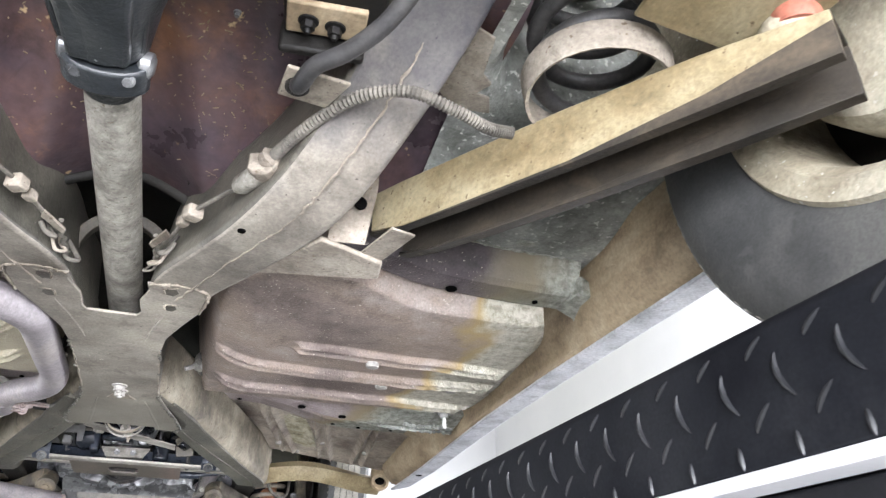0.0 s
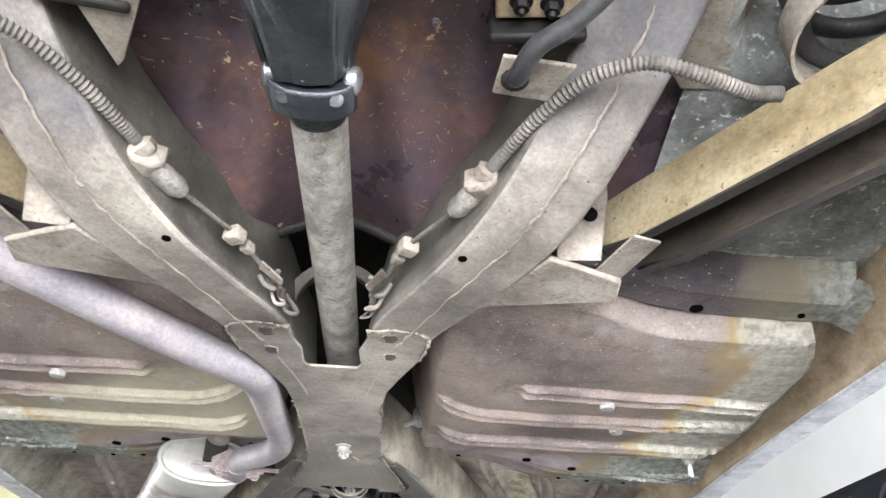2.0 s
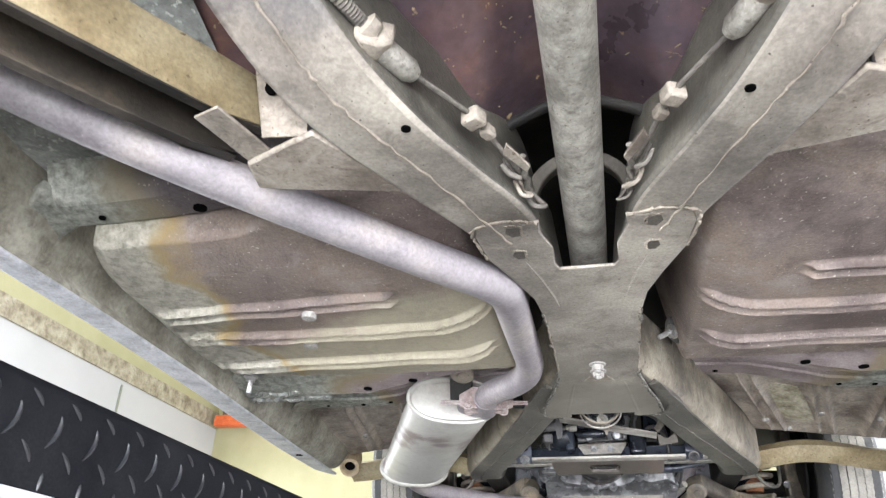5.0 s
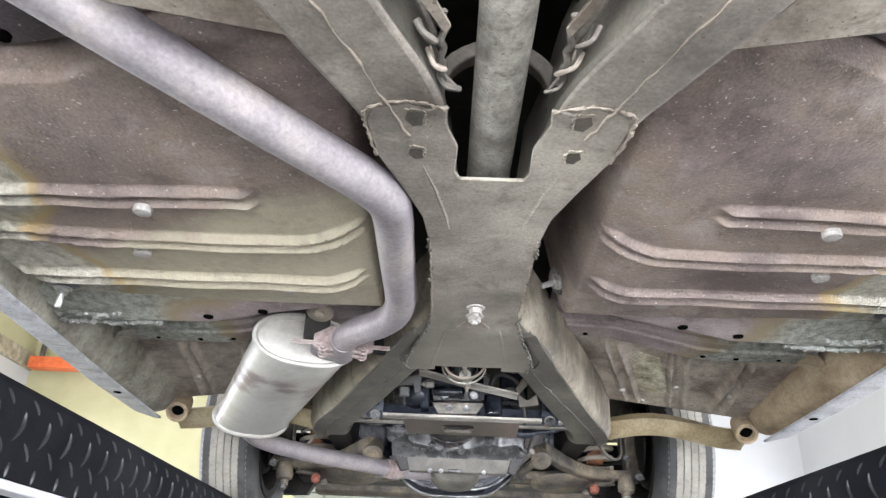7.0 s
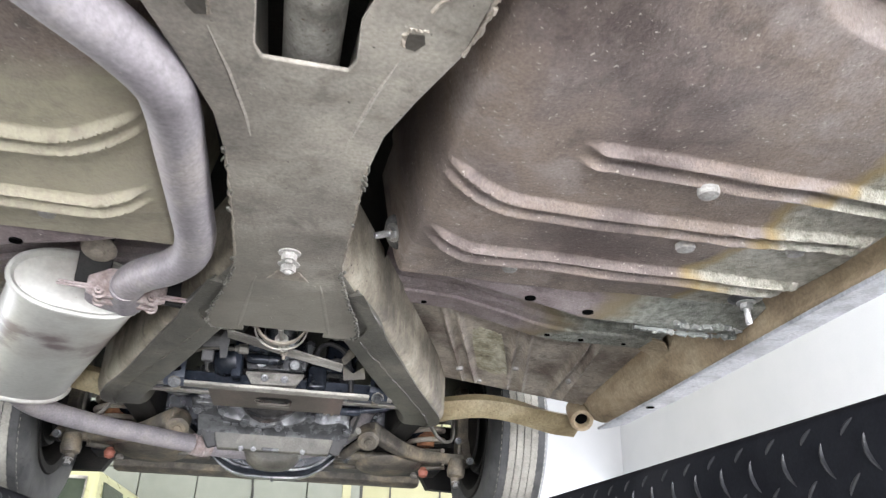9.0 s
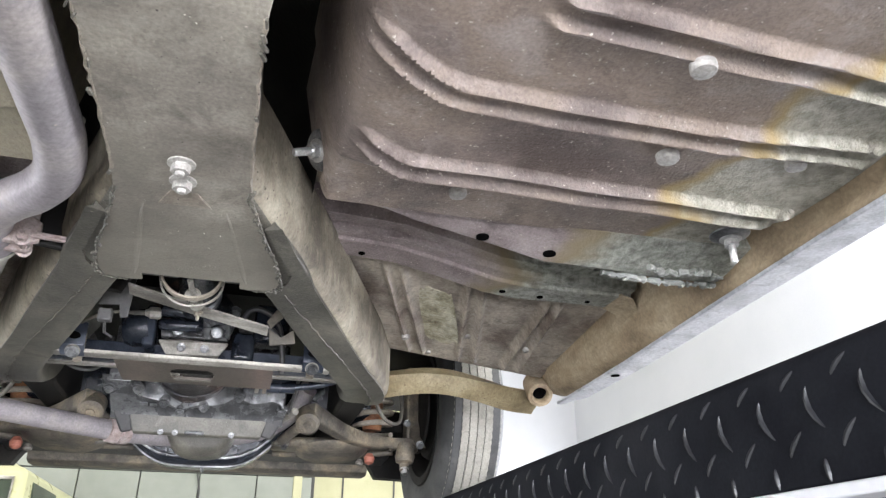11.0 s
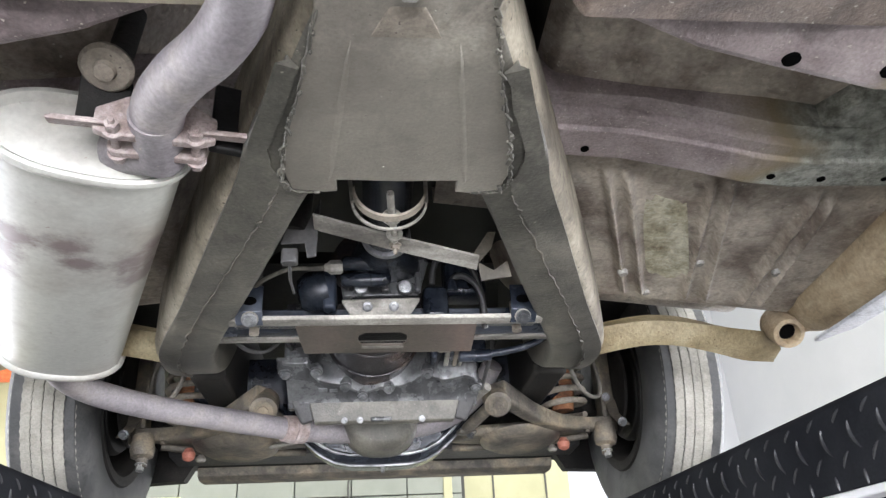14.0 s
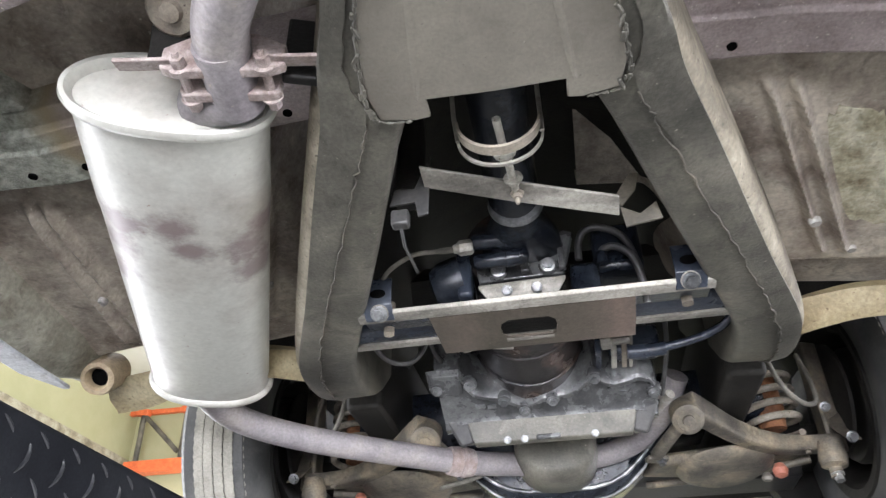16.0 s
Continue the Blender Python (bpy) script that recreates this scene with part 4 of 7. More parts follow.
for s in (-1, 1):
    pan_sheet(s)
    # the exhaust side has a wider recess beside the tunnel
    recess = (lambda x, y: front_z(x, y) + 0.16 * (1 - step(0.25, 0.36, x))) if s < 0 else front_z
    sheet("front_floor", recess, 0.10, 0.80, 0.05, 1.42, 0.0042, s, FLOOR_BROWN, body, "brown front floor with pressed ribs", 0.0045)
    sheet("seat_pan", rear_z, 0.0, 0.44, -1.6, -0.61, 0.012, s, OXIDE, body, "red-brown primed seat pan")
    sheet("wheel_arch", lambda x, y: 1.872 + 0.05 * step(-0.70, -0.95, y) + 0.28 * step(-0.95, -1.05, y) * step(0.43, 0.47, x), 0.40, 0.80, -1.6, -0.60, 0.02, s, GREEN, body, "greenish undersealed inner wheel arch")
    bm = bmesh.new()
    loft(bm, [[(s * x, y, z) for x, y in ((0.345, -0.985), (0.395, -0.925), (0.452, -0.930), (0.440, -0.958), (0.420, -0.962), (0.432, -0.985), (0.415, -0.998), (0.405, -1.060), (0.365, -1.075))] for z in (1.918, 1.922)])
    part("arch_gusset", bm, FRAME_TAN, body, "tan dusty gusset with a scalloped edge", bevel=0.001)
    bm = bmesh.new()
    box(bm, (s * 0.66, -1.30, 2.13), (0.008, 0.75, 0.44))
    part("inner_panel", bm, PALEWING, body, "pale dusty inner wing panel")
    # cross channels: a sloped rear face, a flat with holes and an upright front
    first = ((0.170, 0.028, 0.060, 1.872), (0.188, 0.030, 0.064, 1.826), (0.215, 0.031, 0.074, 1.802), (0.30, 0.036, 0.108, 1.797), (0.40, 0.042, 0.128, 1.789), (0.50, 0.046, 0.138, 1.773), (0.60, 0.044, 0.136, 1.771), (0.70, 0.040, 0.142, 1.770), (0.79, 0.036, 0.134, 1.770))
    second = ((0.15, 0.262, 0.408, 1.875), (0.24, 0.258, 0.416, 1.875), (0.33, 0.262, 0.420, 1.872), (0.43, 0.285, 0.418, 1.850), (0.50, 0.305, 0.416, 1.831), (0.57, 0.320, 0.420, 1.826), (0.66, 0.318, 0.414, 1.825), (0.77, 0.320, 0.414, 1.825))
    bm = bmesh.new()
    loft(bm, [[(s * x, r, 1.95), (s * x, r, z + 0.018), (s * x, f - 0.41 * (f - r), z + 0.004), (s * x, f - 0.010, z), (s * x, f - 0.002, z + 0.002), (s * x, f, z + 0.010), (s * x, f + 0.002, 1.95)] for x, r, f, z in first])
    part("cross_channel", bm, CHANNEL, body, smooth=12, bevel=0.002)
    bm = bmesh.new()
    loft(bm, [[(s * x, f - 0.112, 1.95), (s * x, f - 0.112, z + 0.024), (s * x, f - 0.090, z + 0.020), (s * x, f - 0.086, z + 0.009), (s * x, f - 0.066, z + 0.007), (s * x, f - 0.062, z + 0.0005), (s * x, f - 0.006, z), (s * x, f - 0.001, z + 0.002), (s * x, f, z + 0.010), (s * x, f + 0.002, 1.95)] for x, r, f, z in second])
    part("cross_channel", bm, CHANNEL, body, smooth=10, bevel=0.0012)
    for x, y, z, r in ((0.397, 0.108, 1.7905, 0.0095), (0.497, 0.104, 1.775, 0.0095), (0.269, 0.395, 1.8755, 0.006), (0.531, 0.392, 1.8305, 0.006), (0.605, 0.392, 1.827, 0.006), (0.70, 0.390, 1.827, 0.005)):
        bm = bmesh.new()
        spin(bm, [(r, 0), (r, 0.003)], Matrix.Translation((s * x, y, z - 0.0035)), 14)
        part("hole", bm, HOLE, body)
    # thick sealer smeared along the outer end of the first channel
    bead(body, mirror([(0.60, 0.138, 1.770), (0.68, 0.144, 1.769), (0.74, 0.142, 1.769), (0.79, 0.136, 1.769)], s), 0.0055, 71 + s, name="sealer_bead", material=GREEN, stray=0.004)
    bead(body, mirror([(0.66, 0.100, 1.770), (0.70, 0.112, 1.7695), (0.74, 0.096, 1.7695), (0.78, 0.110, 1.7695)], s), 0.0045, 81 + s, name="sealer_bead", material=GREEN, stray=0.007)
    # brace between the two channels
    bm = bmesh.new()
    loft(bm, [[(s * x, y, z), (s * (x + 0.09), y + 0.015, z - 0.010), (s * (x + 0.09), y + 0.015, z + 0.05), (s * x, y, z + 0.05)] for x, y, z in ((0.545, 0.345, 1.850), (0.60, 0.25, 1.862), (0.66, 0.15, 1.868))])
    part("brace", bm, CHANNEL, body, bevel=0.004)
    # rear channel under the wheel arch: flange, sloping face, foot on the sill
    edge = ((0.31, -0.655), (0.36, -0.642), (0.405, -0.622), (0.45, -0.604), (0.493, -0.593), (0.572, -0.585), (0.66, -0.583), (0.735, -0.585))
    bm = bmesh.new()
    loft(bm, [[(s * x, y, 1.834), (s * x, y, 1.815), (s * x, y - 0.010, 1.814), (s * x, y - 0.050, 1.818), (s * x, y - 0.060, 1.826), (s * x, y - 0.082, 1.872), (s * x, y - 0.082, 1.90)] for x, y in edge])
    part("cross_channel", bm, REARCHANNEL, body, "rear channel, dark purple-brown turning greenish outwards", smooth=12, bevel=0.002)
    bead(body, mirror([(0.40, -0.708, 1.871), (0.50, -0.678, 1.871), (0.60, -0.668, 1.871), (0.72, -0.670, 1.871)], s), 0.0022, 91 + s, name="sealer_bead", material=CHANNEL, stray=0.002)
    for x, y, r in ((0.518, -0.605, 0.0095), (0.672, -0.605, 0.005)):
        bm = bmesh.new()
        spin(bm, [(r, 0), (r, 0.003)], Matrix.Translation((s * x, y, 1.811)), 14)
        part("hole", bm, HOLE, body)
    bm = bmesh.new()
    spin(bm, [(0.017, 0.004), (0.017, 0.0), (0.012, -0.002)], along((s * 0.615, -0.690, 1.8725), (s * 0.615, -0.72, 1.95)), 18)
    part("plug", bm, CHANNEL, body, "painted-over round plug")
    bm = bmesh.new()
    loft(bm, [[(s * x0, y0, z), (s * x1, y1, z), (s * x1, y1, z + 0.03), (s * x0, y0, z + 0.03)] for x0, y0, x1, y1, z in ((0.720, -0.585, 0.730, -0.668, 1.816), (0.762, -0.572, 0.775, -0.650, 1.806), (0.800, -0.545, 0.812, -0.605, 1.780), (0.824, -0.522, 0.834, -0.575, 1.752))])
    part("channel_foot", bm, CHANNEL, body, bevel=0.003)
    # sill
    bm = bmesh.new()
    rings = []
    for y in (-1.05, -0.8, -0.62, -0.5, -0.2, 0.1, 0.4, 0.7, 0.80, 0.85, 0.90, 0.93):
        e = step(0.80, 0.93, y) * 0.035
        i = 0.742 + 0.036 * step(-0.66, -0.50, y) + 0.010 * step(0.0, 0.6, y) + e
        o = 0.786 + 0.062 * step(-0.4, 0.9, y)
        rings.append([(s * i, y, 1.90), (s * (i + 0.004), y, 1.81), (s * (i + 0.016), y, 1.775 + e), (s * (o - 0.010), y, 1.752 + e), (s * o, y, 1.750 + e), (s * (o + 0.03), y, 1.754 + e), (s * (o + 0.03), y, 1.90)])
    loft(bm, rings)
    part("sill", bm, SILL if s > 0 else SILL_GREY, body, "brown undersealed sill" if s > 0 else "rough grey-green undersealed sill", bevel=0.006)
    bm = bmesh.new()
    ys = (-1.05, -0.7, -0.4, -0.1, 0.2, 0.5, 0.78, 0.86)
    arc_box(bm, mirror([(0.822 + 0.078 * step(-0.6, 1.1, y) - 0.045 * step(0.74, 0.87, y), y) for y in ys], s), mirror([(0.778 + 0.062 * step(-0.4, 0.9, y), y) for y in ys], s), [1.744] * 8, [1.751] * 8)
    part("sill_strip", bm, SILLPAINT, body, "pale painted sill flange", bevel=0.002)
    bm = bmesh.new()
    spin(bm, [(0.010, 0), (0.010, 0.003)], Matrix.Translation((s * 0.850, 0.58, 1.7425)), 12)
    part("hole", bm, HOLE, body)
    # jacking tube at the sill's front end
    bm = bmesh.new()
    m = along((s * 0.822, 0.942, 1.815), (s * 0.802, 0.868, 1.760))
    spin(bm, [(0.034, 0.0), (0.033, 0.070), (0.030, 0.080), (0.022, 0.082), (0.018, 0.076), (0.017, 0.0)], m, 24)
    part("jacking_tube", bm, SILL, body, "open jacking point tube")
    bm = bmesh.new()
    spin(bm, [(0.0175, 0.0), (0.0175, 0.060)], m, 18)
    part("hole", bm, HOLE, body)
    # end bracket of the second channel, folded down onto the sill
    bm = bmesh.new()
    loft(bm, [[(s * x, y0, z), (s * x, y1, z1), (s * x, y1, z1 + 0.004), (s * x, y0, z + 0.004)] for x, y0, y1, z, z1 in ((0.745, 0.345, 0.414, 1.826, 1.824), (0.775, 0.352, 0.425, 1.822, 1.818), (0.805, 0.375, 0.450, 1.795, 1.790), (0.842, 0.400, 0.480, 1.752, 1.750))])
    part("mount_bracket", bm, SILL if s > 0 else SILL_GREY, body, bevel=0.0015)
    # rough bare patch of the front floor
    rnd = random.Random(33 + s)
    bm = bmesh.new()
    rim = []
    for k in range(28):
        t = 2 * math.pi * k / 28
        u, v = 0.5 + 0.5 * math.copysign(abs(math.cos(t)) ** 0.5, math.cos(t)) * rnd.uniform(0.86, 1.0), 0.5 + 0.5 * math.copysign(abs(math.sin(t)) ** 0.5, math.sin(t)) * rnd.uniform(0.86, 1.0)
        x, y = 0.398 + 0.085 * u + 0.085 * v, 0.53 + 0.25 * v
        rim.append((x, y))
    loft(bm, [[(s * x, y, front_z(x, y) - dz) for x, y in rim] for dz in (0.0, 0.0016)])
    part("bare_patch", bm, BAREPATCH, body, "rough pale patch on the front floor")
    bm = bmesh.new()
    rings = []
    line = ((0.40, 0.915, 1.748, 0.046), (0.46, 0.915, 1.760, 0.030), (0.53, 0.918, 1.770, 0.020), (0.60, 0.925, 1.770, 0.020), (0.68, 0.942, 1.763, 0.034), (0.76, 0.960, 1.755, 0.060), (0.83, 0.970, 1.752, 0.055))
    for (x, y, z), (w, _, _) in zip(smooth_path([p[:3] for p in line], 5), smooth_path([(p[3], 0, 0) for p in line], 5)):
        rings.append([(s * x, y - w / 2, z + 0.040), (s * x, y - w * 0.1, z + 0.010), (s * x, y + w / 2 - 0.002, z), (s * x, y + w / 2 + 0.004, z - 0.004), (s * x, y + w / 2 + 0.007, z - 0.002), (s * x, y + w / 2 + 0.004, z + 0.004), (s * x, y + w / 2, z + 0.06)])
    loft(bm, rings)
    part("outrigger", bm, BEIGE, body, "tan folded steel outrigger")
    # plugs and screws
    for x, y, r, nm in ((0.457, -0.336, 0.0125, "plug"), (0.517, -0.180, 0.013, "plug"), (0.665, -0.205, 0.012, "plug"), (0.325, -0.008, 0.0115, "plug")):
        bm = bmesh.new()
        spin(bm, [(r, 0.006), (r, 0.0), (r * 0.9, -0.003), (r * 0.4, -0.0045)], Matrix.Translation((s * x, y, pan_z(x, y) - 0.005)), 20)
        part(nm, bm, PLUG, body, "pale round floor plug")
    for x, y, r in ((0.431, 0.746, 0.0095), (0.565, 0.716, 0.0095), (0.705, 0.709, 0.010), (0.505, 0.835, 0.008)):
        bm = bmesh.new()
        spin(bm, [(r, 0.006), (r, 0.0), (r * 0.8, -0.003)], Matrix.Translation((s * x, y, front_z(x, y) - 0.002)), 16)
        part("plug", bm, PLUG, body, "pale round floor plug")
    for p, d in (((s * 0.722, -0.006, 1.776), (0, 0, -1)), ((s * 0.148, 0.014, 1.832), (-s * 0.80, -0.40, -0.45))):
        sb = bolt(body, p, d, 0.0105, 0.009, stud=0.026, name="seat_bolt", label="bright seat belt bolt with a wide washer")
        bm = bmesh.new()
        spin(bm, [(0.006, -0.0005), (0.020, -0.0015), (0.027, -0.005), (0.0275, -0.007), (0.026, -0.007)], along(p, Vector(p) + Vector(d)), 28)
        part("washer", bm, ALLOY, sb, "wide dished washer")
    bolt(body, (s * 0.115, -0.96, 1.955), (0, 0, -1), 0.0032, 0.005, ALLOY, name="stud")
# flakes of old paint and straw stuck to the seat pan
rnd = random.Random(8)
bm = bmesh.new()
for k in range(230):
    cx, cy, sp = rnd.choice(((0.10, -0.86, 0.05), (0.14, -0.80, 0.045), (0.05, -0.93, 0.03), (0.17, -0.95, 0.05), (-0.12, -0.90, 0.06), (-0.08, -0.80, 0.05)))
    x, y = rnd.gauss(cx, sp), rnd.gauss(cy, sp)
    if abs(x) < 0.03 or abs(x) > 0.30:
        continue
    turn = rnd.uniform(0, math.pi)
    box(bm, (x, y, rear_z(abs(x), y) - 0.0008), (rnd.choice((0.0015, 0.002, 0.003, 0.007)) * rnd.uniform(0.7, 1.3), rnd.uniform(0.0008, 0.0018), 0.001), Matrix.Rotation(turn, 3, "Z"))
for k in range(26):
    x, y = rnd.uniform(0.045, 0.26) * rnd.choice((-1, 1, 1)), rnd.uniform(-1.02, -0.72)
    turn = rnd.choice((rnd.gauss(0.15, 0.25), rnd.gauss(1.1, 0.3)))
    ln = rnd.uniform(0.006, 0.03)
    for q in range(5):
        ox, oy = math.cos(turn) * ln * (q - 2) / 5 + rnd.gauss(0, 0.0007), math.sin(turn) * ln * (q - 2) / 5 + rnd.gauss(0, 0.0007)
        box(bm, (x + ox, y + oy, rear_z(abs(x + ox), y + oy) - 0.0008), (ln / 5.5, rnd.uniform(0.0004, 0.0009), 0.0008), Matrix.Rotation(turn, 3, "Z"))
part("straw", bm, BEIGE, body, "scattered straw-coloured flakes")["kind"] = "stuff"
# transmission tunnel, the shade of its depth put into a near-black colour
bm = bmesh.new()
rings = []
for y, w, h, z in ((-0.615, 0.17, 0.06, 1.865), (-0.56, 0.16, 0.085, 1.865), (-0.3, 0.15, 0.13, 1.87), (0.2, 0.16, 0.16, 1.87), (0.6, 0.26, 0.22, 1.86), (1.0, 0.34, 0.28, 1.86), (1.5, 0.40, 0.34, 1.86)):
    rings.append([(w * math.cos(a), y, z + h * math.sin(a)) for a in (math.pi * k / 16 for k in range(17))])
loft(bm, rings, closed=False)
part("tunnel", bm, SOOT_SHADE, body, "dark transmission tunnel")
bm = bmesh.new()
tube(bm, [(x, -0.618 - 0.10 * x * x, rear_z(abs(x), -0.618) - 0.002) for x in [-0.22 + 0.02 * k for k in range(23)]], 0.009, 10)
part("tunnel_rim", bm, SOOT_SHADE, body, "rolled near-black edge of the seat pan")

bm = bmesh.new()
loft(bm, [[(r * math.cos(t), y, 1.815 + r * math.sin(t)) for r, y in ((0.058, -0.535), (0.074, -0.54), (0.076, -0.52), (0.060, -0.515))] for t in (math.pi * (k - 2) / 16 for k in range(21))])
part("tunnel_arch", bm, FRAME_DARK, body, "dusty pressed arch round the shaft", bevel=0.002)

# ---- driveline ----
shaft = thing("driveshaft", "galvanised-looking propeller shaft with a black joint flange", "driveshaft")
bm = bmesh.new()
spin(bm, [(0.026, 0), (0.029, 0.01), (0.029, 1.25)], along((0.004, -0.97, 1.818), (0.0, 0.28, 1.835)), 32)
part("tube", bm, SHAFT, shaft, smooth=50)
bm = bmesh.new()
m = along((0.004, -0.985, 1.818), (0.0, 0.28, 1.835))
spin(bm, [(0.030, -0.03), (0.034, -0.012), (0.035, 0.0), (0.033, 0.016), (0.030, 0.03)], m, 32)
part("yoke", bm, BLACKIRON, shaft)
# saddle that carries the joint: a thick curved strap with turned-up ends
bm = bmesh.new()
saddle = []
for k in range(17):
    t = math.pi * (0.04 + 0.92 * k / 16)
    saddle.append((0.004 - 0.043 * math.cos(t), 1.808 - 0.030 * math.sin(t) ** 0.7))
loft(bm, [[(x, -1.018, z), (x, -0.986, z - 0.004), (0.004 + (x - 0.004) * 0.80, -0.986, z + 0.011), (0.004 + (x - 0.004) * 0.80, -1.018, z + 0.014)] for x, z in saddle])
part("flange", bm, BLACKIRON, shaft, bevel=0.003)
bm = bmesh.new()
spin(bm, [(0.004, -0.004), (0.012, -0.003), (0.016, 0.0), (0.016, 0.01)], along((0.004, -0.978, 1.788), (0.004, -0.99, 1.86)), 20)
part("grease_plug", bm, BLACKIRON, shaft)
for s in (-1, 1):
    bm = bmesh.new()
    spin(bm, [(0.010, 0), (0.0135, 0.003), (0.0135, 0.012), (0.009, 0.015)], along((s * 0.030 + 0.004, -1.012, 1.806), (s * 0.10, -1.012, 1.800)), 18)
    part("joint_cap", bm, ALLOY, shaft, "grey bearing cap")
    bolt(shaft, (s * 0.024 + 0.004, -1.010, 1.783), (0, -0.5, -1), 0.005, 0.005, ALLOY)
axle = thing("rear_axle", "oily black rear axle housing with a long pinion nose", "axle")
bm = bmesh.new()
spin(bm, [(0.040, 0.0), (0.050, 0.05), (0.078, 0.15), (0.12, 0.26), (0.15, 0.36), (0.13, 0.45), (0.05, 0.5)], along((0.002, -1.02, 1.822), (0, -1.5, 1.88)), 32)
part("pinion_housing", bm, BLACKIRON, axle)
bm = bmesh.new()
loft(bm, [[(-w, y, z + 0.03), (-w * 0.92, y, z), (w * 0.92, y, z), (w, y, z + 0.03), (w * 0.8, y, z + 0.10), (-w * 0.8, y, z + 0.10)] for y, w, z in ((-1.022, 0.030, 1.784), (-1.10, 0.036, 1.778), (-1.20, 0.044, 1.772), (-1.36, 0.055, 1.76))])
part("nose", bm, BLACKIRON, axle, bevel=0.006, segs=3)
for sx in (-1, 1):
    bm = bmesh.new()
    loft(bm, [[(sx * (w - 0.004), y, z), (sx * (w + 0.004), y, z), (sx * (w + 0.004), y, z + 0.06), (sx * (w - 0.004), y, z + 0.06)] for y, w, z in ((-1.03, 0.036, 1.80), (-1.16, 0.048, 1.79), (-1.30, 0.085, 1.79))])
    part("rib", bm, BLACKIRON, axle, bevel=0.003)
bm = bmesh.new()
tube(bm, [(-0.66, -1.36, 1.88), (0.66, -1.36, 1.88)], 0.04, 20)
part("axle_tube", bm, FRAME_TAN, axle)

# ---- rear suspension, both sides ----
for s in (-1, 1):
    arm = thing("trailing_arm", "yellowed pressed-steel trailing arm, open channel below", "suspension arm", "rear suspension")
    p, q = Vector((s * 0.338, -0.775, 1.834)), Vector((s * 0.630, -1.302, 1.806))
    d = (q - p).normalized()
    w = d.cross(Vector((0, 0, 1))).normalized() * -s
    up = Vector((0, 0, 1))
    # inner web beige; outer web, top and lips in a near-black brown
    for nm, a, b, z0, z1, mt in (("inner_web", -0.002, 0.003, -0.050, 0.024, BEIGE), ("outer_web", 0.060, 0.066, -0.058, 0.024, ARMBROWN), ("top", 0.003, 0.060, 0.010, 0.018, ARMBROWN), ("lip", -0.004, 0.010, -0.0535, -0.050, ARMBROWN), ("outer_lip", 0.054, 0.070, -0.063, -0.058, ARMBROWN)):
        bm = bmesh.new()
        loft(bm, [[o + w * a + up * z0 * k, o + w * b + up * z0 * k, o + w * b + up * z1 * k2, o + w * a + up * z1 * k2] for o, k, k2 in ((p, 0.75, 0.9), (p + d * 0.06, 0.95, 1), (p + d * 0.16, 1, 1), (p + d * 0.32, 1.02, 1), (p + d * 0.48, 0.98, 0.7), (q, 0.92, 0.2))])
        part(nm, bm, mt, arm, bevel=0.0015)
    spring = thing("coil_spring", "dark coil spring standing on a dusty cup", "coil spring", "rear suspension")
    c = Vector((s * 0.520, -1.085, 1.852))
    bm = bmesh.new()
    tube(bm, [c + Vector((0.068 * math.cos(t), 0.068 * math.sin(t), 0.012 + 0.052 * t / (2 * math.pi))) for t in (k * 0.2 for k in range(180))], 0.0105, 10)
    part("coil", bm, COIL, spring)
    bm = bmesh.new()
    rim = [(0.084, -0.010), (0.088, 0.026), (0.083, 0.026), (0.080, -0.008)]
    rim = rim + rim[:1]
    loft(bm, [[c + Vector((r * math.cos(a_), r * math.sin(a_), h)) for a_ in (2 * math.pi * k / 32 for k in range(32))] for r, h in rim], caps=False)
    part("cup", bm, FRAME_TAN, spring, "dusty beige spring cup")
    shock = thing("shock_absorber", "dusty shock absorber with a faded red rubber bush", "shock absorber", "rear suspension")
    bm = bmesh.new()
    tube(bm, [(s * 0.652, -1.235, 1.90), (s * 0.60, -1.30, 2.3)], 0.028, 18)
    part("body", bm, FRAME_TAN, shock)
    bm = bmesh.new()
    spin(bm, [(0.014, -0.012), (0.024, -0.010), (0.025, 0.014), (0.018, 0.03)], along((s * 0.636, -1.262, 1.838), (s * 0.632, -1.28, 1.95)), 20)
    part("bush", bm, REDBOOT, shock, "faded red rubber bush")
    bm = bmesh.new()
    loft(bm, [[(s * 0.500, -1.192, 1.862), (s * 0.652, -1.200, 1.836), (s * 0.660, -1.40, 1.836), (s * 0.500, -1.42, 1.862)], [(s * 0.500, -1.192, 1.868), (s * 0.652, -1.200, 1.842), (s * 0.660, -1.40, 1.842), (s * 0.500, -1.42, 1.868)]])
    part("mount_plate", bm, BEIGE, shock, bevel=0.002)
    bm = bmesh.new()
    spin(bm, [(0.020, -0.004), (0.034, 0.002), (0.036, 0.016), (0.030, 0.03)], along((s * 0.645, -1.246, 1.818), (s * 0.638, -1.26, 1.95)), 20)
    part("lower_eye", bm, PALEWING, shock, "dusty cast lower eye")

# ---- wheels ----


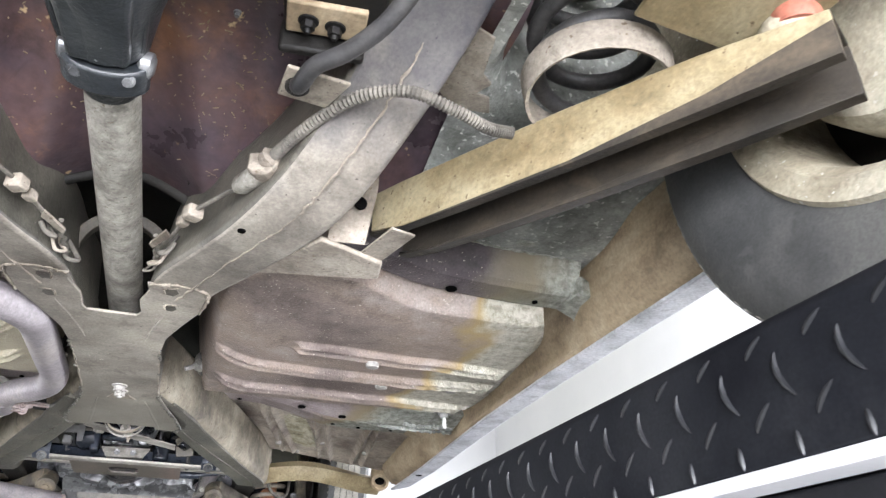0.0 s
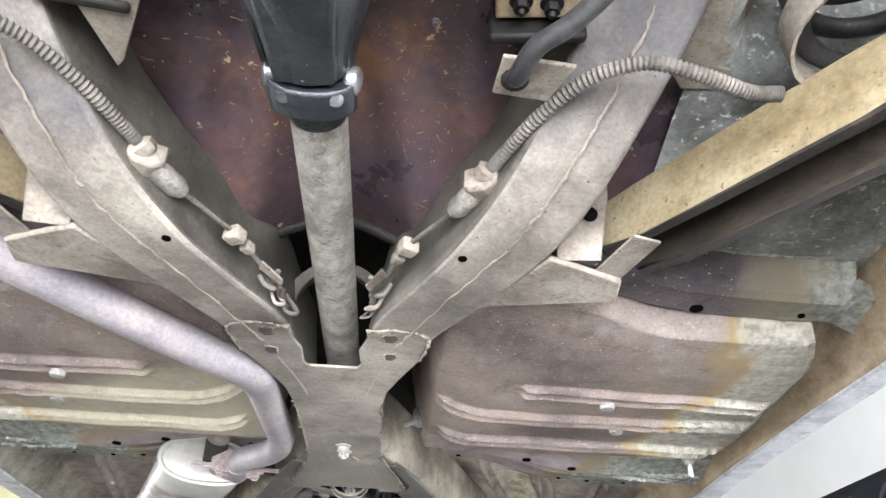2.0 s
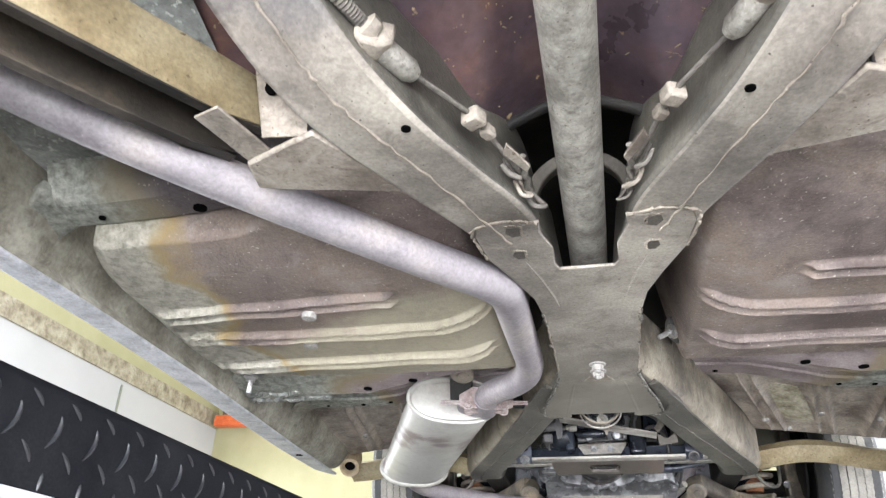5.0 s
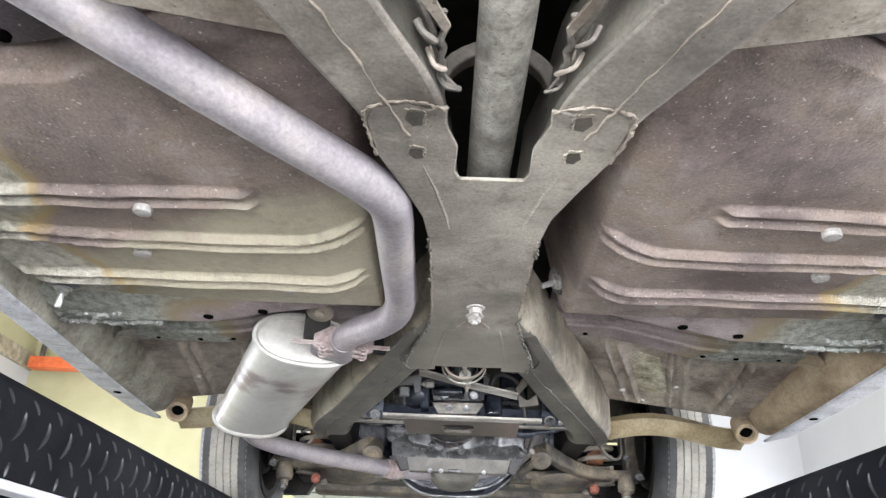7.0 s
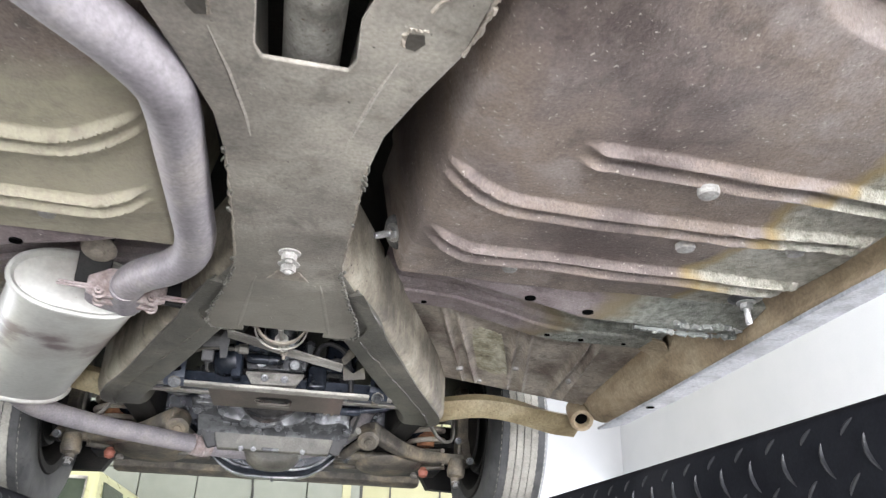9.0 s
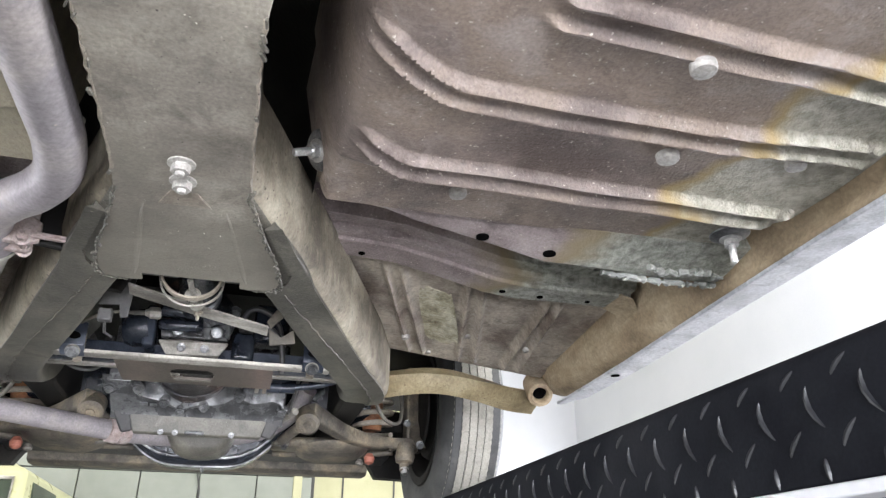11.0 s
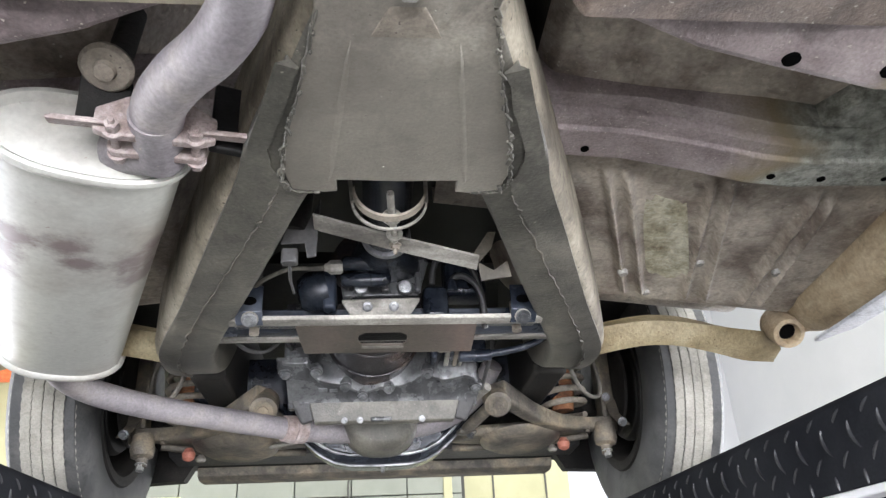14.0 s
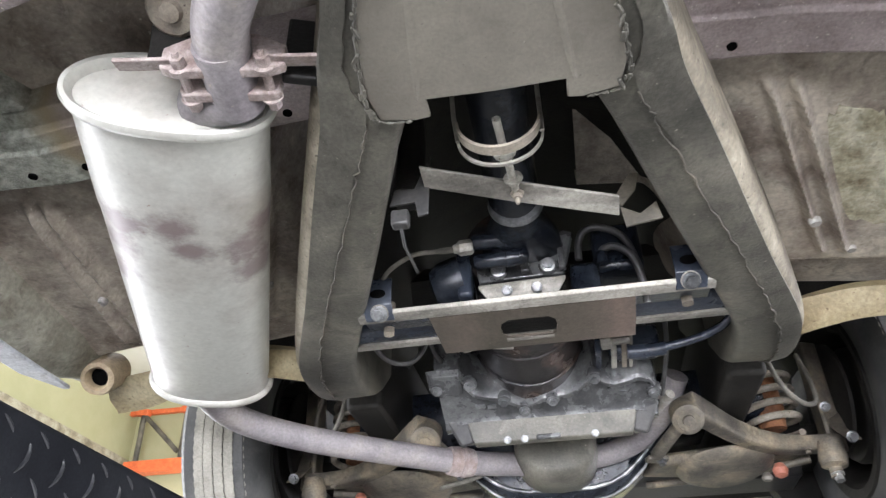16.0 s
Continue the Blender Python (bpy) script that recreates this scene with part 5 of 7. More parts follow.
def wheel(x, y, s, front):
    w = thing("wheel", "worn ribbed tyre on a dusty cream steel rim", "wheel", "wheels of the car", at=(x, y, 1.869))
    m = Matrix.Rotation(math.pi / 2, 4, "Y") @ Matrix.Diagonal((1.045, 1.045, 1.0, 1.0))
    prof = [(0.205, -0.078), (0.235, -0.092), (0.29, -0.097), (0.325, -0.088), (0.338, -0.076), (0.3435, -0.071)]
    body_prof = prof + [(0.3385, 0.0)] + [(r, -h) for r, h in prof[::-1]]
    bm = bmesh.new()
    loft(bm, [[m @ Vector((r * math.cos(t), r * math.sin(t), h)) for t in (2 * math.pi * k / 72 for k in range(72))] for r, h in body_prof + body_prof[:1]], caps=False)
    tyre = part("tyre", bm, RUBBER, w, "dusty black tyre")
    for lo, hi in ((-0.074, -0.0505), (-0.0478, -0.0258), (-0.0231, -0.0012), (0.0015, 0.0232), (0.0259, 0.0478), (0.0505, 0.074)):
        bm = bmesh.new()
        n = 220
        rings = []
        for k in range(n + 1):
            a = 2 * math.pi * k / n
            z = 0.0011 * (1 if k % 2 else -1)
            r = 0.3455 - 1.2 * ((lo + hi) / 2) ** 2
            rings.append([m @ Vector((rr * math.cos(a), rr * math.sin(a), h)) for rr, h in ((0.335, lo + z), (r, lo + z), (r, hi + z), (0.335, hi + z))])
        loft(bm, rings, caps=False)
        part("tread_rib", bm, TREAD, tyre, smooth=30)
    flip = m if s > 0 else m @ Matrix.Diagonal((1, 1, -1, 1))
    bm = bmesh.new()
    lip = [(0.186, -0.080), (0.190, -0.086), (0.214, -0.090), (0.218, -0.084), (0.208, -0.074), (0.190, -0.070), (0.180, -0.045), (0.176, 0.03), (0.172, 0.03), (0.172, -0.045), (0.178, -0.072)]
    lip.append(lip[0])
    loft(bm, [[flip @ Vector((r * math.cos(t), r * math.sin(t), h)) for t in (2 * math.pi * k / 60 for k in range(60))] for r, h in lip], caps=False)
    # rim and drum are near black on front wheels, cream on rear ones
    part("rim", bm, SOOT_SHADE if front else PALEWING, w, "dark inner rim" if front else "dusty cream steel rim")
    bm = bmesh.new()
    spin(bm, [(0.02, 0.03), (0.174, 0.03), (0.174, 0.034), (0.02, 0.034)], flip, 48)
    part("disc", bm, SOOT_SHADE, w, "dark wheel disc")
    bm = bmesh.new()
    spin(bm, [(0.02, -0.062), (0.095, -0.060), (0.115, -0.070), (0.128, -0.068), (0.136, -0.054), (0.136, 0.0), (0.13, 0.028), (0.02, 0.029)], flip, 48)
    part("drum", bm, PALEWING if not front else SOOT_SHADE, w, "dusty brake drum backplate")
    return w


for s in (-1, 1):
    wheel(s * 0.785, 1.66, s, True)
    wheel(s * 0.775, -1.31, s, False)

# ---- exhaust ----
ex = thing("exhaust_pipe", "grey-mauve steel exhaust pipe with a clamped flange", "exhaust")
bm = bmesh.new()
tube(bm, smooth_path([(-0.80, -1.10, 1.865), (-0.66, -0.962, 1.825), (-0.50, -0.802, 1.786), (-0.30, -0.610, 1.757), (-0.20, -0.508, 1.748), (-0.152, -0.450, 1.748), (-0.126, -0.400, 1.750), (-0.122, -0.345, 1.755), (-0.123, -0.28, 1.758), (-0.125, -0.12, 1.764), (-0.127, -0.035, 1.765), (-0.141, 0.034, 1.765), (-0.172, 0.084, 1.764), (-0.209, 0.126, 1.767), (-0.238, 0.168, 1.769), (-0.252, 0.205, 1.77)], 8), 0.0270, 24)
part("pipe", bm, PIPE, ex)
MUF = Vector((-0.340, 0.262, 1.786))
MUFE = Vector((-0.606, 0.932, 1.772))
md_ = (MUFE - MUF).normalized()
side_ = Vector((md_.y, -md_.x, 0)).normalized()
up_ = side_.cross(md_)
FL = Vector((-0.253, 0.210, 1.768))
flat_ = Vector((1, 0.17, 0)).normalized()
axis_ = Vector((-0.17, 1, 0)).normalized()


def on_flange(x, y, z):
    return FL + flat_ * x + Vector((0, 0, 1)) * y + axis_ * z


for k, wide in ((0, 0.060), (1, 0.050)):
    bm = bmesh.new()
    ring = ((-wide, -0.014), (-0.045, -0.020), (-0.030, -0.020), (0.030, -0.020), (0.045, -0.020), (wide, -0.014), (wide, 0.012), (0.03, 0.03), (-0.03, 0.03), (-wide, 0.012))
    loft(bm, [[on_flange(x, y, z + 0.032 * k) for x, y in ring] for z in (-0.006, 0.006)])
    part("flange", bm, RUSTBOLT, ex, "rusty two-bolt flange", bevel=0.002)
bm = bmesh.new()
tube(bm, [on_flange(0, 0, -0.02), on_flange(0, 0, 0.06)], 0.027, 20)
part("neck", bm, PIPE, ex)
bm = bmesh.new()
tube(bm, [on_flange(0, 0, 0.05), MUF + md_ * 0.02 + Vector((0.03, 0, 0))], 0.027, 20)
part("inlet", bm, PIPE, ex)
for dx in (-0.040, 0.040):
    bolt(ex, on_flange(dx, -0.013, -0.003), -axis_, 0.0075, 0.012, RUSTBOLT, stud=0.005)
    bolt(ex, on_flange(dx, -0.013, 0.037), axis_, 0.0075, 0.012, RUSTBOLT, stud=0.005)
    bm = bmesh.new()
    tube(bm, [on_flange(dx, -0.013, -0.005), on_flange(dx, -0.013, 0.045)], 0.005, 8)
    part("stud", bm, RUSTBOLT, ex)
muf = thing("muffler", "pale aluminised oval muffler with brown scorch stains", "muffler")
q = along(MUF, MUFE)
L = (MUFE - MUF).length
side = q.to_3x3().inverted() @ Vector((md_.y, -md_.x, 0))


def oval(t, grow, z):
    return q @ (side * math.copysign(abs(math.cos(t)) ** 0.8, math.cos(t)) * (0.103 + grow)) + Vector((0, 0, 1)) * math.sin(t) * (0.049 + grow) + md_ * z




def scorched(name, base, spots):
    """Bright aluminised skin with mauve-brown scorch stains of uneven outline at the given places (x, y, z, reach)."""
    m = mat(name, base, 5.0, 0.36, 0.0, 0.06, 60, spread=(0.33, 0.50), fine_mix=0.08, grime=0.12, speck=(0.30, 0.23, 0.20), speck_cut=0.715)
    n, l = m.node_tree.nodes, m.node_tree.links
    bsdf = n["Principled BSDF"]
    tc = n.new("ShaderNodeTexCoord")
    ns = n.new("ShaderNodeTexNoise")
    ns.inputs["Scale"].default_value, ns.inputs["Detail"].default_value, ns.inputs["Roughness"].default_value = 22, 9, 0.72
    l.new(tc.outputs["Object"], ns.inputs["Vector"])
    out = bsdf.inputs["Base Color"].links[0].from_socket
    for x, y, z, reach in spots:
        di = n.new("ShaderNodeVectorMath")
        di.operation = "DISTANCE"
        di.inputs[1].default_value = (x, y, z)
        l.new(tc.outputs["Object"], di.inputs[0])
        wob = n.new("ShaderNodeMath")
        wob.operation = "MULTIPLY_ADD"
        wob.inputs[1].default_value = reach * 2.2
        l.new(ns.outputs["Fac"], wob.inputs[0])
        l.new(di.outputs["Value"], wob.inputs[2])
        fade = n.new("ShaderNodeMapRange")
        fade.inputs["From Min"].default_value, fade.inputs["From Max"].default_value, fade.inputs["To Min"].default_value, fade.inputs["To Max"].default_value = reach * 1.40, reach * 2.05, 0.80, 0.0
        l.new(wob.outputs["Value"], fade.inputs["Value"])
        mx = n.new("ShaderNodeMix")
        mx.data_type = "RGBA"
        l.new(fade.outputs["Result"], mx.inputs["Factor"])
        l.new(out, mx.inputs["A"])
        mx.inputs["B"].default_value = (0.175, 0.122, 0.124, 1)
        out = mx.outputs["Result"]
    l.new(out, bsdf.inputs["Base Color"])
    return m


def on_shell(t, z):
    return tuple(oval(t, 0.0, z * L))


SKIN = [(0.37, 0.345, 0.305), (0.46, 0.45, 0.41), (0.53, 0.53, 0.485)]
SCORCH = scorched("scorched_muffler_skin", SKIN, [(*on_shell(t, z), r) for t, z, r in ((-1.62, 0.24, 0.040), (-1.50, 0.30, 0.034), (-0.72, 0.30, 0.046), (-0.55, 0.37, 0.046), (-0.40, 0.24, 0.032), (-2.30, 0.25, 0.046), (-2.45, 0.33, 0.048), (-2.62, 0.42, 0.040), (3.0, 0.92, 0.05))])
ts = [2 * math.pi * k / 48 for k in range(48)]
bm = bmesh.new()
loft(bm, [[oval(t, g, z) for t in ts] for g, z in ((-0.004, 0.004), (0.0, 0.006), (0.0, 0.02), (0.0012, 0.24 * L), (0.0, 0.27 * L), (0.0, 0.7 * L), (0.0, L - 0.02), (0.0, L - 0.006), (-0.004, L - 0.004))])
part("shell", bm, SCORCH, muf)
for nm, z, f in (("rear_cap", 0, 1), ("front_cap", L, -1)):
    bm = bmesh.new()
    loft(bm, [[oval(t, g, z + f * h) for t in ts] for g, h in ((-0.05, 0.010), (-0.016, 0.009), (-0.006, 0.006), (-0.003, -0.003), (0.001, -0.007), (0.006, -0.007), (0.008, -0.001), (0.006, 0.006), (0.0012, 0.010))])
    part(nm, bm, SCORCH, muf, "rolled end cap")
front = thing("front_exhaust_pipe", "grey-mauve front exhaust pipe with a pale clamp", "exhaust")
bm = bmesh.new()
tube(bm, smooth_path([(-0.60, 0.90, 1.765), (-0.625, 0.97, 1.752), (-0.60, 1.07, 1.738), (-0.50, 1.18, 1.728), (-0.34, 1.30, 1.722), (-0.20, 1.39, 1.718), (-0.09, 1.44, 1.72), (0.03, 1.50, 1.735), (0.16, 1.50, 1.76), (0.24, 1.42, 1.80), (0.28, 1.34, 1.86)], 8), 0.0265, 22)
part("pipe", bm, PIPE, front)
bm = bmesh.new()
c, d2 = Vector((-0.215, 1.382, 1.718)), Vector((0.13, 0.085, 0)).normalized()
spin(bm, [(0.026, -0.03), (0.031, -0.028), (0.034, -0.005), (0.030, 0.0), (0.034, 0.006), (0.031, 0.028), (0.026, 0.03)], along(c, c + d2), 20)
part("clamp", bm, RUSTBOLT, front, "pale crinkled pipe clamp")
hang = thing("exhaust_hanger", "black rubber exhaust hanger with a dusty disc, on rusty brackets", "hanger")
bm = bmesh.new()
spin(bm, [(0.004, -0.012), (0.010, -0.010), (0.012, -0.004), (0.024, -0.003), (0.028, 0.001), (0.027, 0.006), (0.020, 0.010)], along((-0.303, 0.183, 1.820), (-0.301, 0.215, 1.894)), 32)
part("disc", bm, FRAME, hang, "dusty rubber disc")
bm = bmesh.new()
tube(bm, [(-0.302, 0.190, 1.830), (-0.300, 0.205, 1.86), (-0.30, 0.22, 1.93)], 0.014, 14)
part("stem", bm, SOOT_SHADE, hang)
bm = bmesh.new()
loft(bm, [[(-0.335, y, z), (-0.285, y + 0.012, z), (-0.285, y + 0.018, z), (-0.335, y + 0.006, z)] for y, z in ((0.205, 1.772), (0.203, 1.80), (0.198, 1.825))])
part("bracket", bm, SOOT_SHADE, hang, bevel=0.002)
bm = bmesh.new()
box(bm, (-0.162, 0.252, 1.80), (0.090, 0.012, 0.085), Matrix.Rotation(0.35, 3, "Z"))
part("shield", bm, SOOT_SHADE, hang, bevel=0.003)
for x, y in ((-0.176, 0.224), (-0.322, 0.200)):
    for dz in (0, 0.007):
        bm = bmesh.new()
        box(bm, (x, y - dz, 1.766 - dz), (0.062, 0.018, 0.004), Matrix.Rotation(0.17, 3, "Z") @ Matrix.Rotation(0.3, 3, "X"))
        part("strip", bm, RUSTBOLT, hang, bevel=0.001)

# ---- gearbox, crossmember and engine ----
cm = thing("gearbox_crossmember", "scuffed pale steel gearbox crossmember with a slotted plate", "crossmember")
bm = bmesh.new()
loft(bm, [[(x, 0.700, 1.746), (x, 0.703, 1.741), (x, 0.724, 1.738), (x, 0.724, 1.742), (x, 0.706, 1.745), (x, 0.704, 1.748), (x, 0.700, 1.748)] for x in (-0.262, -0.15, 0.0, 0.15, 0.262)])
part("rear_flange", bm, ALLOY_PALE, cm, "scuffed bright flange", bevel=0.001)
bm = bmesh.new()
loft(bm, [[(x, 0.775, 1.79), (x, 0.790, 1.762), (x, 0.806, 1.756), (x, 0.830, 1.757), (x, 0.830, 1.79)] for x in (-0.31, 0.31)])
part("bar", bm, BLUEBLACK, cm, bevel=0.004)
bm = bmesh.new()
loft(bm, [[(x, 0.826, 1.752), (x, 0.842, 1.751), (x, 0.842, 1.757), (x, 0.826, 1.758)] for x in (-0.31, 0.31)])
part("front_flange", bm, ALLOY_PALE, cm, "scuffed bright flange", bevel=0.001)
for s in (-1, 1):
    bm = bmesh.new()
    tube(bm, [(s * 0.229, 0.772, 1.742), (s * 0.229, 0.778, 1.80)], 0.0085, 12)
    part("spacer", bm, FRAME, cm)
bm = bmesh.new()
loft(bm, [[(x, 0.742, 1.750), (x, 0.785, 1.756), (x, 0.785, 1.764), (x, 0.742, 1.757)] for x in (-0.262, 0.262)])
part("web", bm, BLUEBLACK, cm, bevel=0.003)
rim_out = [(-0.155, 0), (-0.05, 0), (0.05, 0), (0.150, 0), (0.151, 0.5), (0.151, 1), (0.05, 1), (-0.05, 1), (-0.146, 1), (-0.151, 0.5)]
rim_in = [(-0.050, 0.34), (-0.038, 0.25), (0.022, 0.25), (0.032, 0.34), (0.034, 0.50), (0.032, 0.66), (0.026, 0.72), (-0.044, 0.72), (-0.050, 0.66), (-0.052, 0.50)]
lay = lambda x, t, d: (x, 0.726 + 0.093 * t, 1.738 - 0.016 * t + d)
bm = bmesh.new()
loft(bm, [[lay(*p, 0) for p in rim_out], [lay(*p, 0) for p in rim_in], [lay(*p, 0.004) for p in rim_in], [lay(*p, 0.004) for p in rim_out], [lay(*p, 0) for p in rim_out]], caps=False)
part("skid_plate", bm, SKID, cm, "red-brown slotted plate")
bm = bmesh.new()
loft(bm, [[lay(x, 0.73, -0.001), lay(x, 0.78, -0.0025), lay(x, 0.82, -0.001), lay(x, 0.78, 0.003)] for x in (-0.046, -0.01, 0.028)])
part("slot_lip", bm, ALLOY_PALE, cm, "bright folded lip of the slot")
# black sheet added behind the slot for the shade of the gap
bm = bmesh.new()
loft(bm, [[lay(x, 0.10, 0.012), lay(x, 0.9, 0.018), lay(x, 0.9, 0.022), lay(x, 0.10, 0.016)] for x in (-0.09, 0.07)])
part("slot_shade_sheet", bm, SOOT_SHADE, cm)
for s in (-1, 1):
    bm = bmesh.new()
    loft(bm, [[(s * 0.206, y, z), (s * 0.250, y, z), (s * 0.250, y + 0.003, z + 0.003), (s * 0.206, y + 0.003, z + 0.003)] for y, z in ((0.692, 1.796), (0.690, 1.775), (0.692, 1.752), (0.704, 1.740), (0.716, 1.7365))])
    part("ear", bm, BLUEBLACK, cm, "blue-black slotted ear", bevel=0.0015)
    bm = bmesh.new()
    loft(bm, [[(s * (0.227 + 0.012 * math.cos(t)), y, 1.770 + 0.007 * math.sin(t)) for t in (2 * math.pi * k / 16 for k in range(16))] for y in (0.6885, 0.695)])
    part("hole", bm, HOLE, cm)
    bm = bmesh.new()
    spin(bm, [(0.014, 0.003), (0.014, 0.0), (0.006, -0.001)], along((s * 0.226, 0.700, 1.7415), (s * 0.226, 0.720, 1.76)), 20)
    part("washer", bm, ALLOY_PALE, cm)
    bolt(cm, (s * 0.226, 0.698, 1.740), (0, -0.7, -0.7), 0.0088, 0.007, ALLOY)

gear = thing("gearbox", "oily black gearbox with a cast alloy bell housing", "gearbox")


def half_round(cx, y, w, drop, zc, n=22):
    """Ring of a housing: an arch above the axis, a lower half of its own depth."""
    return [(cx + w * math.cos(t), y, zc + (drop if math.sin(t) < 0 else w) * math.sin(t)) for t in (2 * math.pi * k / n for k in range(n))]


bm = bmesh.new()
loft(bm, [half_round(-0.006, y, w, b, 1.846) for y, w, b in ((0.30, 0.036, 0.036), (0.592, 0.036, 0.036), (0.60, 0.032, 0.032), (0.625, 0.033, 0.033), (0.650, 0.039, 0.034), (0.680, 0.051, 0.034), (0.71, 0.060, 0.030), (0.74, 0.064, 0.026))])
part("tail_housing", bm, GLOSSBLACK, gear, smooth=35)
bm = bmesh.new()
spin(bm, [(0.034, -0.012), (0.039, -0.010), (0.040, -0.002), (0.037, 0.001), (0.034, 0.002)], along((-0.005, 0.612, 1.846), (-0.005, 0.7, 1.846)), 36)
part("seal_ring", bm, ALLOY, gear, "grey seal ring")
# speedometer drive: two stubby barrels with a nut and its cable
for x1, y, z, r in ((0.008, 0.672, 1.829, 0.0125), (-0.004, 0.690, 1.806, 0.0115)):
    bm = bmesh.new()
    tube(bm, [(-0.078, y, z), (-0.074, y, z), (-0.030, y, z), (-0.028, y, z), (x1, y - 0.002, z), (x1 + 0.005, y, z)], [r * 0.8, r, r, r * 1.15, r * 1.15, r * 0.8], 18)
    part("speedometer_drive", bm, GLOSSBLACK, gear)
bm = bmesh.new()
spin(bm, [(0.006, -0.022), (0.008, -0.016), (0.012, -0.012), (0.012, 0.004), (0.009, 0.008)], along((-0.084, 0.668, 1.820), (0, 0.670, 1.824)), 6)
part("cable_nut", bm, ALLOY_PALE, gear)
bm = bmesh.new()
tube(bm, smooth_path([(-0.098, 0.668, 1.819), (-0.130, 0.664, 1.816), (-0.165, 0.660, 1.812), (-0.205, 0.675, 1.80), (-0.235, 0.72, 1.80), (-0.26, 0.77, 1.84)], 6), [0.0050] * 6 + [0.0036] * 25, 8)
part("speedometer_cable", bm, CABLE, gear)
# tail flange with its bolts, and the bright pan lip below
rim = [(-0.084, 1.836), (-0.077, 1.794), (0.053, 1.795), (0.074, 1.868), (0.060, 1.876), (0.046, 1.868), (0.040, 1.838), (0.018, 1.823), (-0.028, 1.822), (-0.056, 1.830)]
bm = bmesh.new()
loft(bm, [[(x, y, z) for x, z in rim] for y in (0.732, 0.748)])
part("tail_flange", bm, CAST, gear, "grey satin flange", bevel=0.003)
for x in (-0.046, 0.030):
    bm = bmesh.new()
    spin(bm, [(0.015, 0.006), (0.015, -0.003), (0.012, -0.006)], along((x, 0.733, 1.810), (x, 0.80, 1.810)), 20)
    part("boss", bm, CAST, gear)
    bolt(gear, (x, 0.727, 1.810), (0, -1, -0.2), 0.008, 0.007, ALLOY)
for x, w in ((-0.005, 0.013), (0.052, 0.010)):
    bm = bmesh.new()
    box(bm, (x, 0.728, 1.816), (w, 0.022, 0.036))
    part("lug", bm, CAST, gear, bevel=0.003)
bm = bmesh.new()
loft(bm, [[(-w - 0.012, y, z), (w - 0.012, y, z + 0.003), (w - 0.012, y + 0.006, z + 0.007), (-w - 0.012, y + 0.006, z + 0.004)] for w, y, z in ((0.067, 0.724, 1.784), (0.066, 0.728, 1.779), (0.051, 0.736, 1.758), (0.048, 0.744, 1.755))])
part("pan_lip", bm, ALLOY_PALE, gear, "bright cast lip", bevel=0.002)
for x in (-0.035, 0.010):
    bolt(gear, (x, 0.729, 1.774), (0, -0.8, -0.5), 0.006, 0.006, ALLOY)
# main case, rounded below, with a raised boxed boss
bm = bmesh.new()
loft(bm, [half_round(-0.024, y, w, 1.86 - zb, 1.86, 32) for y, w, zb in ((0.745, 0.075, 1.790), (0.82, 0.090, 1.778), (0.92, 0.098, 1.764), (1.02, 0.104, 1.750), (1.08, 0.104, 1.742), (1.115, 0.095, 1.742))])
part("case", bm, OILCASE, gear, smooth=50)
bm = bmesh.new()
loft(bm, [[(-0.098, y, z), (-0.045, y, z - 0.010), (-0.040, y, z + 0.03), (-0.105, y, z + 0.03)] for y, z in ((0.85, 1.782), (0.90, 1.776), (0.92, 1.785))])
part("case_boss", bm, OILCASE, gear, bevel=0.004)
for y, w, zb in ((0.955, 0.100, 1.758), (1.045, 0.105, 1.745)):
    bm = bmesh.new()
    tube(bm, [(-0.024 + w * math.cos(t), y, 1.86 + (1.858 - zb) * math.sin(t)) for t in (math.pi * (1.12 + 0.76 * k / 20) for k in range(21))], 0.0035, 8)
    part("rib", bm, OILCASE, gear)
# bell housing: band with a raised scalloped rim, rounded into the lower cover
slope = lambda y: 1.785 - (y - 1.01) * 0.52
SCALLOP = ((-0.222, 1.020), (-0.156, 1.022), (-0.152, 1.045), (-0.136, 1.066), (-0.110, 1.074), (-0.085, 1.078), (-0.066, 1.090), (-0.046, 1.102), (-0.026, 1.094), (-0.010, 1.086), (0.009, 1.084), (0.034, 1.082), (0.060, 1.072), (0.080, 1.052), (0.092, 1.046), (0.104, 1.062), (0.125, 1.070), (0.150, 1.064), (0.172, 1.058), (0.190, 1.066), (0.205, 1.090))


def scallop(x):
    return float(np.interp(x, [p[0] for p in SCALLOP], [p[1] for p in SCALLOP]))


bm = bmesh.new()
rings = []
for k in range(62):
    x = -0.205 + 0.408 * k / 61
    y, f = scallop(x), step(0.165, 0.205, x) + step(-0.165, -0.205, x)
    e = 1.128 + 0.012 * f
    m = lambda u: y + (e - y) * u
    bulge = 0.0035 * math.sin(x * 70)
    rings.append([(x, y, 1.90), (x, y, slope(y) - 0.001), (x, y + 0.002, slope(y) - 0.009), (x, y + 0.007, slope(y) - 0.0125), (x, y + 0.011, slope(y + 0.011) - 0.007), (x, y + 0.014, slope(y + 0.014) + 0.004), (x, m(0.70), slope(m(0.70)) + bulge * 0.3), (x, e - 0.008, slope(e - 0.008) + 0.001), (x, e - 0.001, slope(e) - 0.003), (x, e + 0.002, slope(e) - 0.010), (x, e + 0.03, slope(e) - 0.008), (x, e + 0.03, 1.90)])
loft(bm, rings)
part("bell_shelf", bm, CAST, gear, "satin cast alloy band with bolts and raised marks", smooth=35)
bm = bmesh.new()
